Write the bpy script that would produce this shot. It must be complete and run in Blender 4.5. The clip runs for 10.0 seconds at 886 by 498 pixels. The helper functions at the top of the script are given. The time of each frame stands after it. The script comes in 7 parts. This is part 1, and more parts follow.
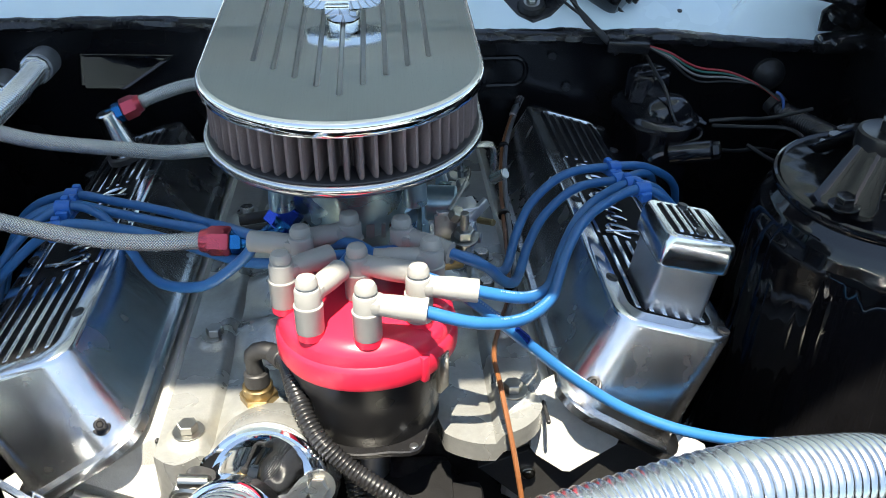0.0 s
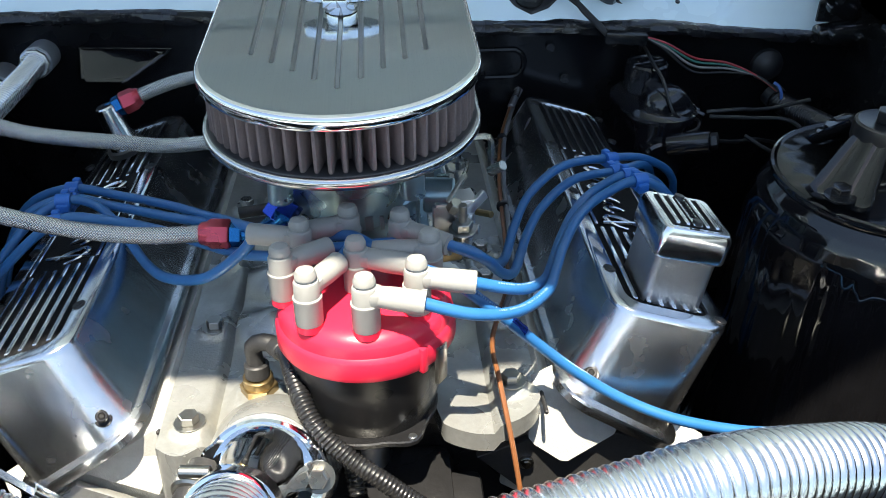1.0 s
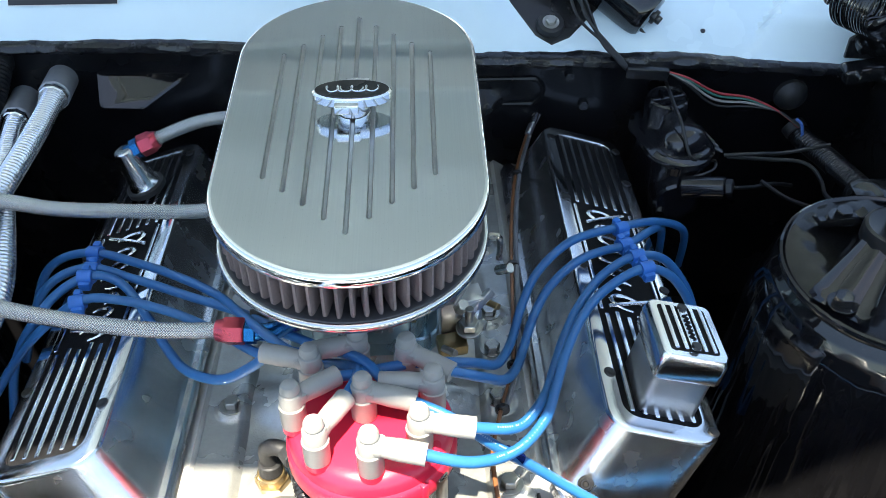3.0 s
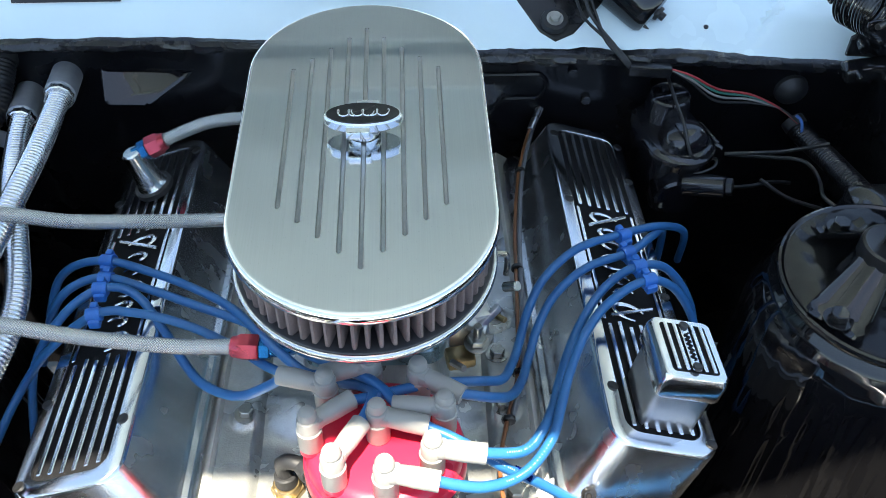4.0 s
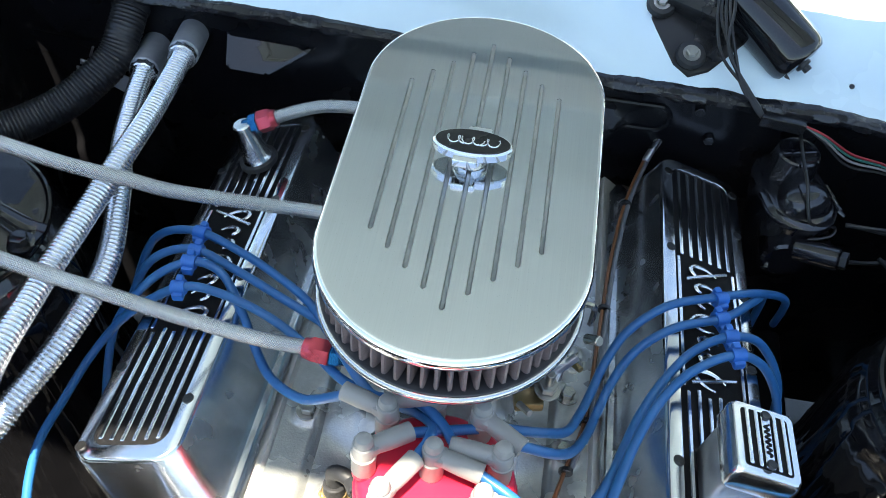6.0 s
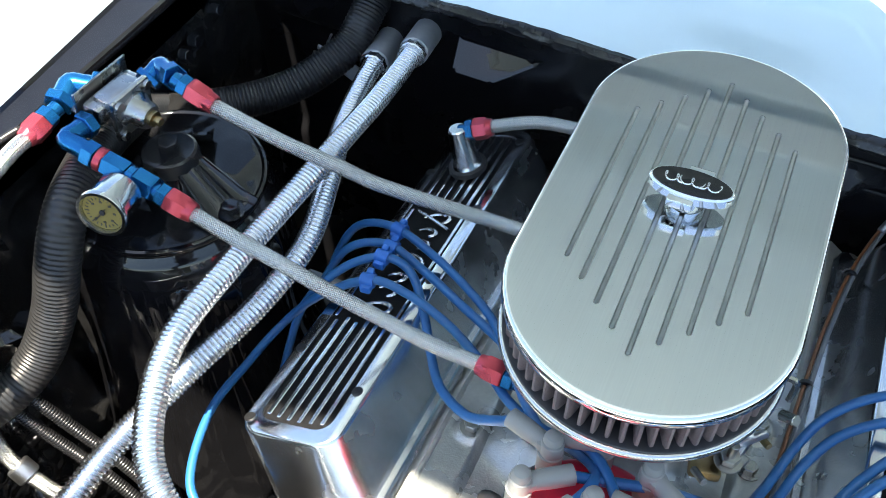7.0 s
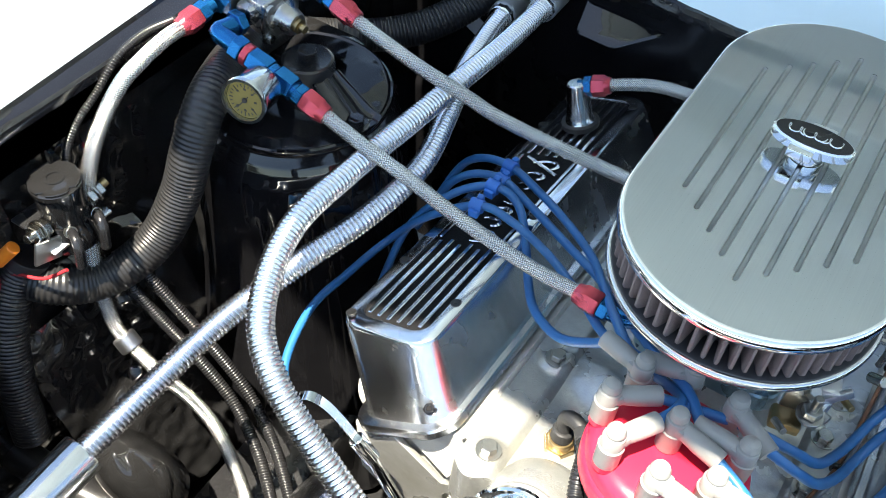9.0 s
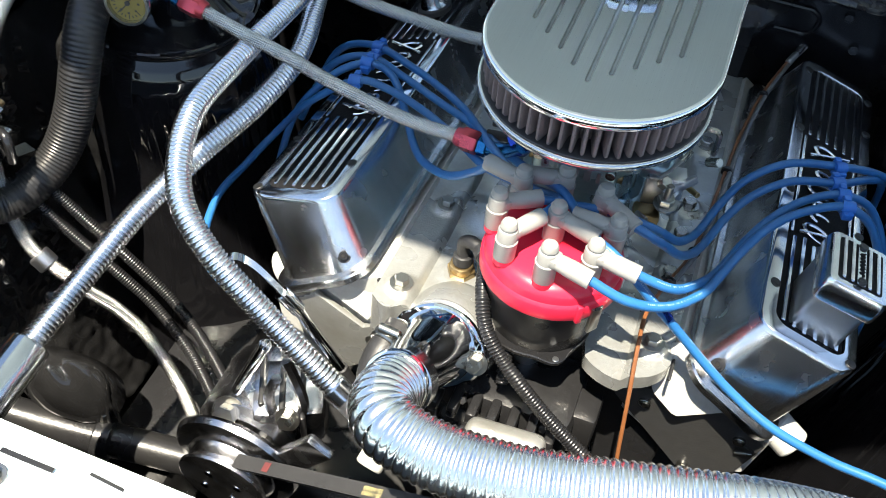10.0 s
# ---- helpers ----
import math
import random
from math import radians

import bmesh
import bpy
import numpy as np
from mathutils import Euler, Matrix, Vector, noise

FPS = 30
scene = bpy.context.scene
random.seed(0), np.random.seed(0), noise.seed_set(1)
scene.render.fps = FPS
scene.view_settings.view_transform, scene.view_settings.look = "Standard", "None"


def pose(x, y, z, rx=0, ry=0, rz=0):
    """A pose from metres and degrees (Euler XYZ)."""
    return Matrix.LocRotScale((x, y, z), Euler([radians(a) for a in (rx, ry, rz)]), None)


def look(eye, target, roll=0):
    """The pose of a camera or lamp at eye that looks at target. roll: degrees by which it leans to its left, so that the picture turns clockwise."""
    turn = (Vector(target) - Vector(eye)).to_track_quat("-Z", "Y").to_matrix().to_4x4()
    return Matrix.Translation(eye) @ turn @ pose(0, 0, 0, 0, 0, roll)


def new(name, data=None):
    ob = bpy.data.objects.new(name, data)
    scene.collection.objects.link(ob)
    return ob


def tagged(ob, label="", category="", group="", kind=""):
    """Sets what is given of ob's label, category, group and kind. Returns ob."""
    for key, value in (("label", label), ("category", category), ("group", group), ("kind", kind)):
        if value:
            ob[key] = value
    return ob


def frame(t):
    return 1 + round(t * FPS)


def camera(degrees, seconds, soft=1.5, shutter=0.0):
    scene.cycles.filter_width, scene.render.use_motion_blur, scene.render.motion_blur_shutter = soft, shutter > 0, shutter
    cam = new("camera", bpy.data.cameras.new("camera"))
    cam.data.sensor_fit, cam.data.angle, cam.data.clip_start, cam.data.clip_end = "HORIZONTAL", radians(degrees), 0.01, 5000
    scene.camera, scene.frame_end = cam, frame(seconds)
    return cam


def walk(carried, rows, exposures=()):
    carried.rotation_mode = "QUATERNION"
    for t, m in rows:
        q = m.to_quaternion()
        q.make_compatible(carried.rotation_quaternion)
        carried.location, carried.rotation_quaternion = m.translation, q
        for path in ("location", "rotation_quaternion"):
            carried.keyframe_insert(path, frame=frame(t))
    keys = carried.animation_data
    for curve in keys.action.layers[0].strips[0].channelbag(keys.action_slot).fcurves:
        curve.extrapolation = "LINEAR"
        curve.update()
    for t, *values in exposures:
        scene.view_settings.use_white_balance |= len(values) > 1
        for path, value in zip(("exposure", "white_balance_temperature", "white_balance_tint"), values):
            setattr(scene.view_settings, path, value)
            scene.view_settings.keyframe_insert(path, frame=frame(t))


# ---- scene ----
cam = camera(51.11, 10.0, 0.85)
PATH = [
    (0, (0.0307, -0.5902, 1.2644), (0.0709, -0.0089, 0.8765), -0.02),
    (0.5, (0.0317, -0.5916, 1.2624), (0.0715, -0.0118, 0.8723), -0.07),
    (1, (0.0325, -0.5938, 1.2675), (0.0718, -0.0162, 0.8740), -0.28),
    (1.5, (0.0340, -0.5881, 1.2837), (0.0677, -0.0115, 0.8882), 0.10),
    (2, (0.0441, -0.5481, 1.3470), (0.0728, 0.0344, 0.9599), 0.04),
    (2.5, (0.0509, -0.5195, 1.3855), (0.0711, 0.0417, 0.9676), -0.33),
    (2.7, (0.0566, -0.5083, 1.4050), (0.0721, 0.0334, 0.9619), -0.57),
    (3.8, (0.0369, -0.4541, 1.4856), (0.0639, 0.0307, 0.9814), 1.45),
    (4, (0.0386, -0.4528, 1.4963), (0.0611, 0.0290, 0.9889), 0.48),
    (4.5, (0.0178, -0.4471, 1.5110), (0.0539, 0.0216, 0.9923), 1.78),
    (5, (0.0247, -0.4095, 1.5137), (0.0754, 0.0487, 0.9869), 4.31),
    (5.2, (0.0340, -0.4002, 1.5179), (0.0745, 0.0607, 0.9926), 4.62),
    (6.3, (0.0387, -0.3842, 1.5258), (-0.0593, 0.0575, 0.9917), 2.50),
    (6.5, (0.0453, -0.3731, 1.5117), (-0.0927, 0.0584, 0.9781), 0.69),
    (7, (0.0320, -0.3695, 1.5080), (-0.1563, 0.0503, 0.9805), 0.29),
    (7.5, (0.0175, -0.3605, 1.5082), (-0.2058, 0.0480, 0.9854), 1.33),
    (8, (0.0243, -0.3756, 1.4923), (-0.2326, 0.0233, 0.9777), 1.27),
    (8.5, (0.0305, -0.3986, 1.4900), (-0.2331, -0.0064, 0.9736), 1.83),
    (9, (0.0339, -0.4637, 1.4800), (-0.1979, -0.0592, 0.9578), 4.25),
    (9.5, (0.0442, -0.5408, 1.4897), (-0.1354, -0.1190, 0.9606), 5.87),
    (10, (0.0786, -0.6086, 1.4795), (-0.0563, -0.1731, 0.9484), 4.99),
]
walk(cam, [(t, look(eye, target, roll)) for t, eye, target, roll in PATH], [(0.0, 1.79, 7400, 7), (1.5, 1.73, 7400, 7), (2.5, 2.18, 7400, 7), (4.0, 2.28, 7400, 7), (8.7, 2.33, 7400, 7), (10.0, 1.79, 7400, 7)])

# ---- world and light ----
SUN_DIR = Vector((-0.05, -0.28, 1.0)).normalized()
world = bpy.data.worlds.new("sky")
scene.world = world
world.use_nodes = True
wn = world.node_tree
sky = wn.nodes.new("ShaderNodeTexSky")
sky.sky_type = "NISHITA"
sky.sun_disc = False
sky.dust_density = 0.4
sky.ozone_density = 1.5
sky.sun_elevation = math.asin(SUN_DIR.z)
sky.sun_rotation = math.atan2(SUN_DIR.x, SUN_DIR.y)
wn.links.new(sky.outputs[0], wn.nodes["Background"].inputs[0])
wn.nodes["Background"].inputs[1].default_value = 0.088
sun_data = bpy.data.lights.new("sun", "SUN")
sun_data.energy = 5.0
sun_data.angle = radians(0.53)
sun_data.color = (1.0, 0.96, 0.9)
sun = new("sun", sun_data)
sun.matrix_world = Matrix.Translation((0, 0, 6)) @ SUN_DIR.to_track_quat("Z", "Y").to_matrix().to_4x4()


# ---- materials ----
def base_material(name):
    m = bpy.data.materials.new(name)
    m.use_nodes = True
    nt = m.node_tree
    return m, nt, nt.nodes["Principled BSDF"]


def surface(name, color, rough=0.5, metal=0.0, vary=0.15, scale=60.0, bump=0.0, bump_scale=400.0,
            rough_vary=0.1, coat=0.0, relief=0.001, stain=None, stain_amount=0.0, stain_scale=12.0, spec=0.5, bump_detail=3.0):
    """A procedural surface: grain and large-scale variation in colour, gloss and relief."""
    m, nt, b = base_material(name)
    tc = nt.nodes.new("ShaderNodeTexCoord")
    n1 = nt.nodes.new("ShaderNodeTexNoise")
    n1.inputs["Scale"].default_value = scale
    n1.inputs["Detail"].default_value = 6
    n2 = nt.nodes.new("ShaderNodeTexNoise")
    n2.inputs["Scale"].default_value = stain_scale
    n2.inputs["Detail"].default_value = 4
    for n in (n1, n2):
        nt.links.new(tc.outputs["Object"], n.inputs["Vector"])
    ramp = nt.nodes.new("ShaderNodeMix")
    ramp.data_type = "RGBA"
    c = Vector(color)
    ramp.inputs[6].default_value = (*(c * (1 - vary)), 1)
    ramp.inputs[7].default_value = (*[min(1.0, v * (1 + vary)) for v in c], 1)
    nt.links.new(n1.outputs["Fac"], ramp.inputs[0])
    out = ramp.outputs[2]
    if stain:
        r2 = nt.nodes.new("ShaderNodeMapRange")
        r2.inputs["From Min"].default_value, r2.inputs["From Max"].default_value = 0.48, 0.72
        r2.inputs["To Max"].default_value = stain_amount
        nt.links.new(n2.outputs["Fac"], r2.inputs["Value"])
        mx = nt.nodes.new("ShaderNodeMix")
        mx.data_type = "RGBA"
        mx.inputs[7].default_value = (*stain, 1)
        nt.links.new(r2.outputs[0], mx.inputs[0])
        nt.links.new(out, mx.inputs[6])
        out = mx.outputs[2]
    nt.links.new(out, b.inputs["Base Color"])
    rr = nt.nodes.new("ShaderNodeMapRange")
    rr.inputs["From Min"].default_value, rr.inputs["From Max"].default_value = 0.3, 0.7
    rr.inputs["To Min"].default_value = max(0.0, rough - rough_vary * rough)
    rr.inputs["To Max"].default_value = min(1.0, rough + rough_vary * rough)
    nt.links.new(n2.outputs["Fac"], rr.inputs["Value"])
    nt.links.new(rr.outputs[0], b.inputs["Roughness"])
    b.inputs["Metallic"].default_value = metal
    b.inputs["Specular IOR Level"].default_value = spec
    if coat:
        b.inputs["Coat Weight"].default_value = coat
        b.inputs["Coat Roughness"].default_value = 0.04
    if bump:
        n3 = nt.nodes.new("ShaderNodeTexNoise")
        n3.inputs["Scale"].default_value = bump_scale
        n3.inputs["Detail"].default_value = bump_detail
        nt.links.new(tc.outputs["Object"], n3.inputs["Vector"])
        bm_ = nt.nodes.new("ShaderNodeBump")
        bm_.inputs["Strength"].default_value = bump
        bm_.inputs["Distance"].default_value = relief
        nt.links.new(n3.outputs["Fac"], bm_.inputs["Height"])
        nt.links.new(bm_.outputs[0], b.inputs["Normal"])
    return m


def brushed(name, color, rough, metal):
    """Hand-polished casting: streaks run down the sides, with dull and bright patches."""
    m, nt, b = base_material(name)
    tc = nt.nodes.new("ShaderNodeTexCoord")
    mp = nt.nodes.new("ShaderNodeMapping")
    mp.inputs["Scale"].default_value = (60.0, 60.0, 7.0)
    nt.links.new(tc.outputs["Object"], mp.inputs["Vector"])
    n1 = nt.nodes.new("ShaderNodeTexNoise")
    n1.inputs["Scale"].default_value = 1.0
    n1.inputs["Detail"].default_value = 5
    n1.inputs["Distortion"].default_value = 0.6
    nt.links.new(mp.outputs[0], n1.inputs["Vector"])
    n2 = nt.nodes.new("ShaderNodeTexNoise")
    n2.inputs["Scale"].default_value = 26.0
    n2.inputs["Detail"].default_value = 4
    nt.links.new(tc.outputs["Object"], n2.inputs["Vector"])
    mx = nt.nodes.new("ShaderNodeMix")
    mx.data_type = "RGBA"
    c = Vector(color)
    mx.inputs[6].default_value = (*(c * 0.8), 1)
    mx.inputs[7].default_value = (*[min(1.0, v * 1.2) for v in c], 1)
    nt.links.new(n1.outputs["Fac"], mx.inputs[0])
    nt.links.new(mx.outputs[2], b.inputs["Base Color"])
    rr = nt.nodes.new("ShaderNodeMapRange")
    rr.inputs["From Min"].default_value, rr.inputs["From Max"].default_value = 0.35, 0.65
    rr.inputs["To Min"].default_value, rr.inputs["To Max"].default_value = rough * 0.85, rough * 1.15
    nt.links.new(n2.outputs["Fac"], rr.inputs["Value"])
    nt.links.new(rr.outputs[0], b.inputs["Roughness"])
    b.inputs["Metallic"].default_value = metal
    bp = nt.nodes.new("ShaderNodeBump")
    bp.inputs["Strength"].default_value = 0.30
    bp.inputs["Distance"].default_value = 0.0012
    nt.links.new(n1.outputs["Fac"], bp.inputs["Height"])
    nt.links.new(bp.outputs[0], b.inputs["Normal"])
    return m


def braided(name, light, dark, turns=8.0, pitch=0.008, metal=1.0, rough=0.32):
    """Woven wire sheath, laid out along the hose by its UV map (u in metres, v round it)."""
    m, nt, b = base_material(name)
    uv = nt.nodes.new("ShaderNodeUVMap")
    sp = nt.nodes.new("ShaderNodeSeparateXYZ")
    nt.links.new(uv.outputs[0], sp.inputs[0])

    def math_node(op, a, c):
        n = nt.nodes.new("ShaderNodeMath")
        n.operation = op
        for i, v in enumerate((a, c)):
            if isinstance(v, (int, float)):
                n.inputs[i].default_value = v
            else:
                nt.links.new(v, n.inputs[i])
        return n.outputs[0]

    u = math_node("MULTIPLY", sp.outputs[0], 2 * math.pi / pitch)
    v = math_node("MULTIPLY", sp.outputs[1], 2 * math.pi * turns)
    s1 = math_node("SINE", math_node("ADD", u, v), 0)
    s2 = math_node("SINE", math_node("SUBTRACT", u, v), 0)
    over = math_node("MULTIPLY", math_node("MULTIPLY", s1, s2), 5.0)
    over = math_node("MINIMUM", math_node("MAXIMUM", math_node("ADD", over, 0.5), 0.0), 1.0)
    # strands of the bundle that lies on top in each diamond
    a3 = math_node("ABSOLUTE", math_node("SINE", math_node("ADD", u, v), 0), 0)
    b3 = math_node("ABSOLUTE", math_node("SINE", math_node("SUBTRACT", u, v), 0), 0)
    h = math_node("ADD", math_node("MULTIPLY", a3, over), math_node("MULTIPLY", b3, math_node("SUBTRACT", 1.0, over)))
    mx = nt.nodes.new("ShaderNodeMix")
    mx.data_type = "RGBA"
    mx.inputs[6].default_value = (*dark, 1)
    mx.inputs[7].default_value = (*light, 1)
    nt.links.new(h, mx.inputs[0])
    nt.links.new(mx.outputs[2], b.inputs["Base Color"])
    b.inputs["Metallic"].default_value = metal
    b.inputs["Roughness"].default_value = rough
    bp = nt.nodes.new("ShaderNodeBump")
    bp.inputs["Strength"].default_value = 0.8
    bp.inputs["Distance"].default_value = 0.0008
    nt.links.new(h, bp.inputs["Height"])
    nt.links.new(bp.outputs[0], b.inputs["Normal"])
    return m


def lid_metal(name, color):
    """Hand-polished sheet: fine lengthwise scratches and a faint uneven haze."""
    m, nt, b = base_material(name)
    tc = nt.nodes.new("ShaderNodeTexCoord")
    mp = nt.nodes.new("ShaderNodeMapping")
    mp.inputs["Scale"].default_value = (900.0, 9.0, 1.0)
    nt.links.new(tc.outputs["Object"], mp.inputs["Vector"])
    n1 = nt.nodes.new("ShaderNodeTexNoise")
    n1.inputs["Scale"].default_value = 1.0
    n1.inputs["Detail"].default_value = 4
    nt.links.new(mp.outputs[0], n1.inputs["Vector"])
    n2 = nt.nodes.new("ShaderNodeTexNoise")
    n2.inputs["Scale"].default_value = 11.0
    n2.inputs["Detail"].default_value = 5
    nt.links.new(tc.outputs["Object"], n2.inputs["Vector"])
    mx = nt.nodes.new("ShaderNodeMix")
    mx.data_type = "RGBA"
    c = Vector(color)
    mx.inputs[6].default_value = (*(c * 0.93), 1)
    mx.inputs[7].default_value = (*(c * 1.07), 1)
    nt.links.new(n1.outputs["Fac"], mx.inputs[0])
    nt.links.new(mx.outputs[2], b.inputs["Base Color"])
    rr = nt.nodes.new("ShaderNodeMapRange")
    rr.inputs["From Min"].default_value, rr.inputs["From Max"].default_value = 0.35, 0.65
    rr.inputs["To Min"].default_value, rr.inputs["To Max"].default_value = 0.06, 0.13
    nt.links.new(n2.outputs["Fac"], rr.inputs["Value"])
    nt.links.new(rr.outputs[0], b.inputs["Roughness"])
    b.inputs["Metallic"].default_value = 1.0
    bp = nt.nodes.new("ShaderNodeBump")
    bp.inputs["Strength"].default_value = 0.05
    bp.inputs["Distance"].default_value = 0.0003
    nt.links.new(n1.outputs["Fac"], bp.inputs["Height"])
    nt.links.new(bp.outputs[0], b.inputs["Normal"])
    return m


CHROME = surface("chrome", (0.82, 0.84, 0.86), 0.05, 1.0, 0.03, 40, rough_vary=0.6)
PAN_CHROME = surface("soft_chrome", (0.56, 0.58, 0.60), 0.17, 1.0, 0.05, 40, rough_vary=0.4)
HOOD_FRAME = surface("grey_hood_frame", (0.55, 0.58, 0.575), 0.45, 0.0, 0.1, 12, stain=(0.3, 0.32, 0.31), stain_amount=0.4, stain_scale=6)
LID = lid_metal("polished_lid", (0.59, 0.62, 0.63))
GROOVE = surface("milled_groove", (0.46, 0.47, 0.48), 0.36, 1.0, 0.15, 90)
POLISHED = surface("polished_aluminium", (0.78, 0.79, 0.81), 0.15, 1.0, 0.05, 60, bump=0.10, bump_scale=30, relief=0.0012, rough_vary=0.5)
COVER_SIDE = brushed("satin_cover_side", (0.72, 0.73, 0.74), 0.25, 1.0)
SATIN = surface("satin_aluminium", (0.62, 0.63, 0.65), 0.33, 1.0, 0.1, 80, bump=0.15, bump_scale=700, rough_vary=0.3)
CAST = surface("cast_aluminium", (0.40, 0.405, 0.39), 0.30, 0.62, 0.16, 200, bump=0.22, bump_scale=500, rough_vary=0.35, stain=(0.25, 0.24, 0.20), stain_amount=0.5, stain_scale=18)
HEAD = surface("bare_cast_head", (0.56, 0.56, 0.53), 0.44, 0.2, 0.14, 200, bump=0.4, bump_scale=800, stain=(0.36, 0.34, 0.30), stain_amount=0.5)
CARB = surface("zinc_carburettor", (0.28, 0.40, 0.45), 0.28, 0.85, 0.14, 120, bump=0.15, bump_scale=300, stain=(0.30, 0.31, 0.26), stain_amount=0.4, stain_scale=25)
BLACK_GLOSS = surface("black_gloss_paint", (0.012, 0.012, 0.0125), 0.07, 0.0, 0.35, 50, bump=0.9, bump_scale=19, relief=0.010, rough_vary=0.5, spec=0.6, bump_detail=1.2)
TOP_BLACK = surface("hand_painted_black", (0.007, 0.007, 0.008), 0.12, 0.0, 0.3, 90, bump=0.8, bump_scale=26, relief=0.007, rough_vary=0.5, stain=(0.012, 0.012, 0.011), stain_amount=0.5, spec=0.35, bump_detail=1.0)
FIREWALL_BLACK = surface("firewall_black", (0.006, 0.006, 0.007), 0.27, 0.0, 0.4, 60, bump=0.25, bump_scale=14, relief=0.002, rough_vary=0.4, spec=0.3, bump_detail=1.0)
SEALER = surface("lumpy_black_sealer", (0.012, 0.012, 0.014), 0.22, 0.0, 0.4, 120, bump=0.7, bump_scale=60, relief=0.004, rough_vary=0.5, stain=(0.026, 0.027, 0.03), stain_amount=0.6, stain_scale=35)
TOWER_BLACK = surface("deep_gloss_black", (0.006, 0.006, 0.007), 0.05, 0.0, 0.3, 40, bump=0.22, bump_scale=16, relief=0.003, rough_vary=0.3, spec=0.6)
ENAMEL = surface("black_enamel_casting", (0.010, 0.010, 0.012), 0.14, 0.0, 0.3, 120, bump=0.3, bump_scale=70, relief=0.0014, rough_vary=0.5, spec=0.7)
DULL_TUBE = surface("dull_grey_tube", (0.30, 0.32, 0.35), 0.36, 0.35, 0.15, 90, bump=0.1, bump_scale=400)
BLACK_SATIN = surface("black_satin_paint", (0.014, 0.014, 0.015), 0.30, 0.0, 0.3, 90, bump=0.25, bump_scale=200, rough_vary=0.3, stain=(0.018, 0.017, 0.015), stain_amount=0.5)
BLACK_PLASTIC = surface("black_plastic", (0.011, 0.011, 0.012), 0.27, 0.0, 0.2, 150, bump=0.08, bump_scale=500)
DUCT = surface("dark_duct_plastic", (0.017, 0.017, 0.018), 0.33, 0.0, 0.25, 150, bump=0.1, bump_scale=500)
BLACK_RUBBER = surface("black_rubber", (0.018, 0.018, 0.019), 0.5, 0.0, 0.2, 150, bump=0.15, bump_scale=600)
INSET = surface("black_inset_paint", (0.007, 0.007, 0.008), 0.6, 0.0, 0.3, 200, bump=0.4, bump_scale=900, spec=0.15)
PLATE = surface("dark_grey_plate", (0.055, 0.055, 0.056), 0.34, 0.3, 0.2, 120, bump=0.2, bump_scale=500, stain=(0.07, 0.067, 0.06), stain_amount=0.4)
PAINT = surface("pale_blue_paint", (0.74, 0.88, 0.93), 0.22, 0.0, 0.03, 20, rough_vary=0.3, coat=0.5, stain=(0.50, 0.62, 0.70), stain_amount=0.3, stain_scale=5)
CAP_RED = surface("red_cap_plastic", (0.62, 0.018, 0.05), 0.3, 0.0, 0.05, 60, bump=0.05, bump_scale=400)
BOOT = surface("grey_silicone_boot", (0.265, 0.262, 0.248), 0.5, 0.0, 0.06, 90, bump=0.1, bump_scale=500, stain=(0.25, 0.245, 0.23), stain_amount=0.5, stain_scale=40)
WIRE_BLUE = surface("blue_silicone_wire", (0.016, 0.115, 0.30), 0.36, 0.0, 0.1, 120, bump=0.05, bump_scale=500)
CLIP_BLUE = surface("blue_clip_plastic", (0.012, 0.13, 0.46), 0.35, 0.0, 0.1, 120)
ANO_BLUE = surface("blue_anodised", (0.008, 0.135, 0.34), 0.25, 0.85, 0.1, 90)
ANO_NAVY = surface("dark_blue_anodised", (0.015, 0.06, 0.42), 0.22, 0.85, 0.1, 90)
ANO_RED = surface("red_anodised", (0.56, 0.075, 0.10), 0.28, 0.8, 0.1, 90)
BRASS = surface("brass", (0.36, 0.26, 0.13), 0.38, 1.0, 0.2, 120, bump=0.15)
ZINC = surface("zinc_bolt", (0.36, 0.355, 0.33), 0.30, 1.0, 0.15, 200, rough_vary=0.3)
STEEL_DARK = surface("dark_steel_screw", (0.06, 0.06, 0.06), 0.4, 0.9, 0.2, 200)
STEEL = surface("stainless_tube", (0.70, 0.72, 0.75), 0.20, 1.0, 0.05, 60, rough_vary=0.4)
HOSE_STEEL = surface("polished_hose", (0.80, 0.81, 0.82), 0.25, 1.0, 0.05, 60, rough_vary=0.3)
REG_CAST = surface("grey_regulator_casting", (0.40, 0.40, 0.40), 0.30, 1.0, 0.2, 90, bump=0.25, bump_scale=300, rough_vary=0.4, stain=(0.30, 0.26, 0.22), stain_amount=0.5, stain_scale=40)
COPPER = surface("copper_brown_wire", (0.20, 0.075, 0.028), 0.35, 0.2, 0.2, 80)
GREY_WIRE = surface("grey_wire", (0.16, 0.16, 0.17), 0.4, 0.3, 0.2, 80)
PLEAT = surface("filter_fabric", (0.130, 0.108, 0.118), 0.85, 0.0, 0.3, 900, bump=0.8, bump_scale=1600, stain=(0.09, 0.075, 0.08), stain_amount=0.5, stain_scale=30)
FILTER_RUBBER = surface("filter_rubber", (0.03, 0.03, 0.033), 0.5, 0.0, 0.2, 200)
GAUGE_FACE = surface("gauge_face", (0.20, 0.16, 0.055), 0.65, 0.0, 0.08, 200, spec=0.15)
STICKER = surface("sticker_white", (0.72, 0.74, 0.74), 0.4, 0.0, 0.04, 60)
STICKER_GREY = surface("sticker_small_print", (0.25, 0.26, 0.29), 0.5)
STICKER_INK = surface("sticker_ink", (0.02, 0.02, 0.025), 0.5, 0.0, 0.2, 100)
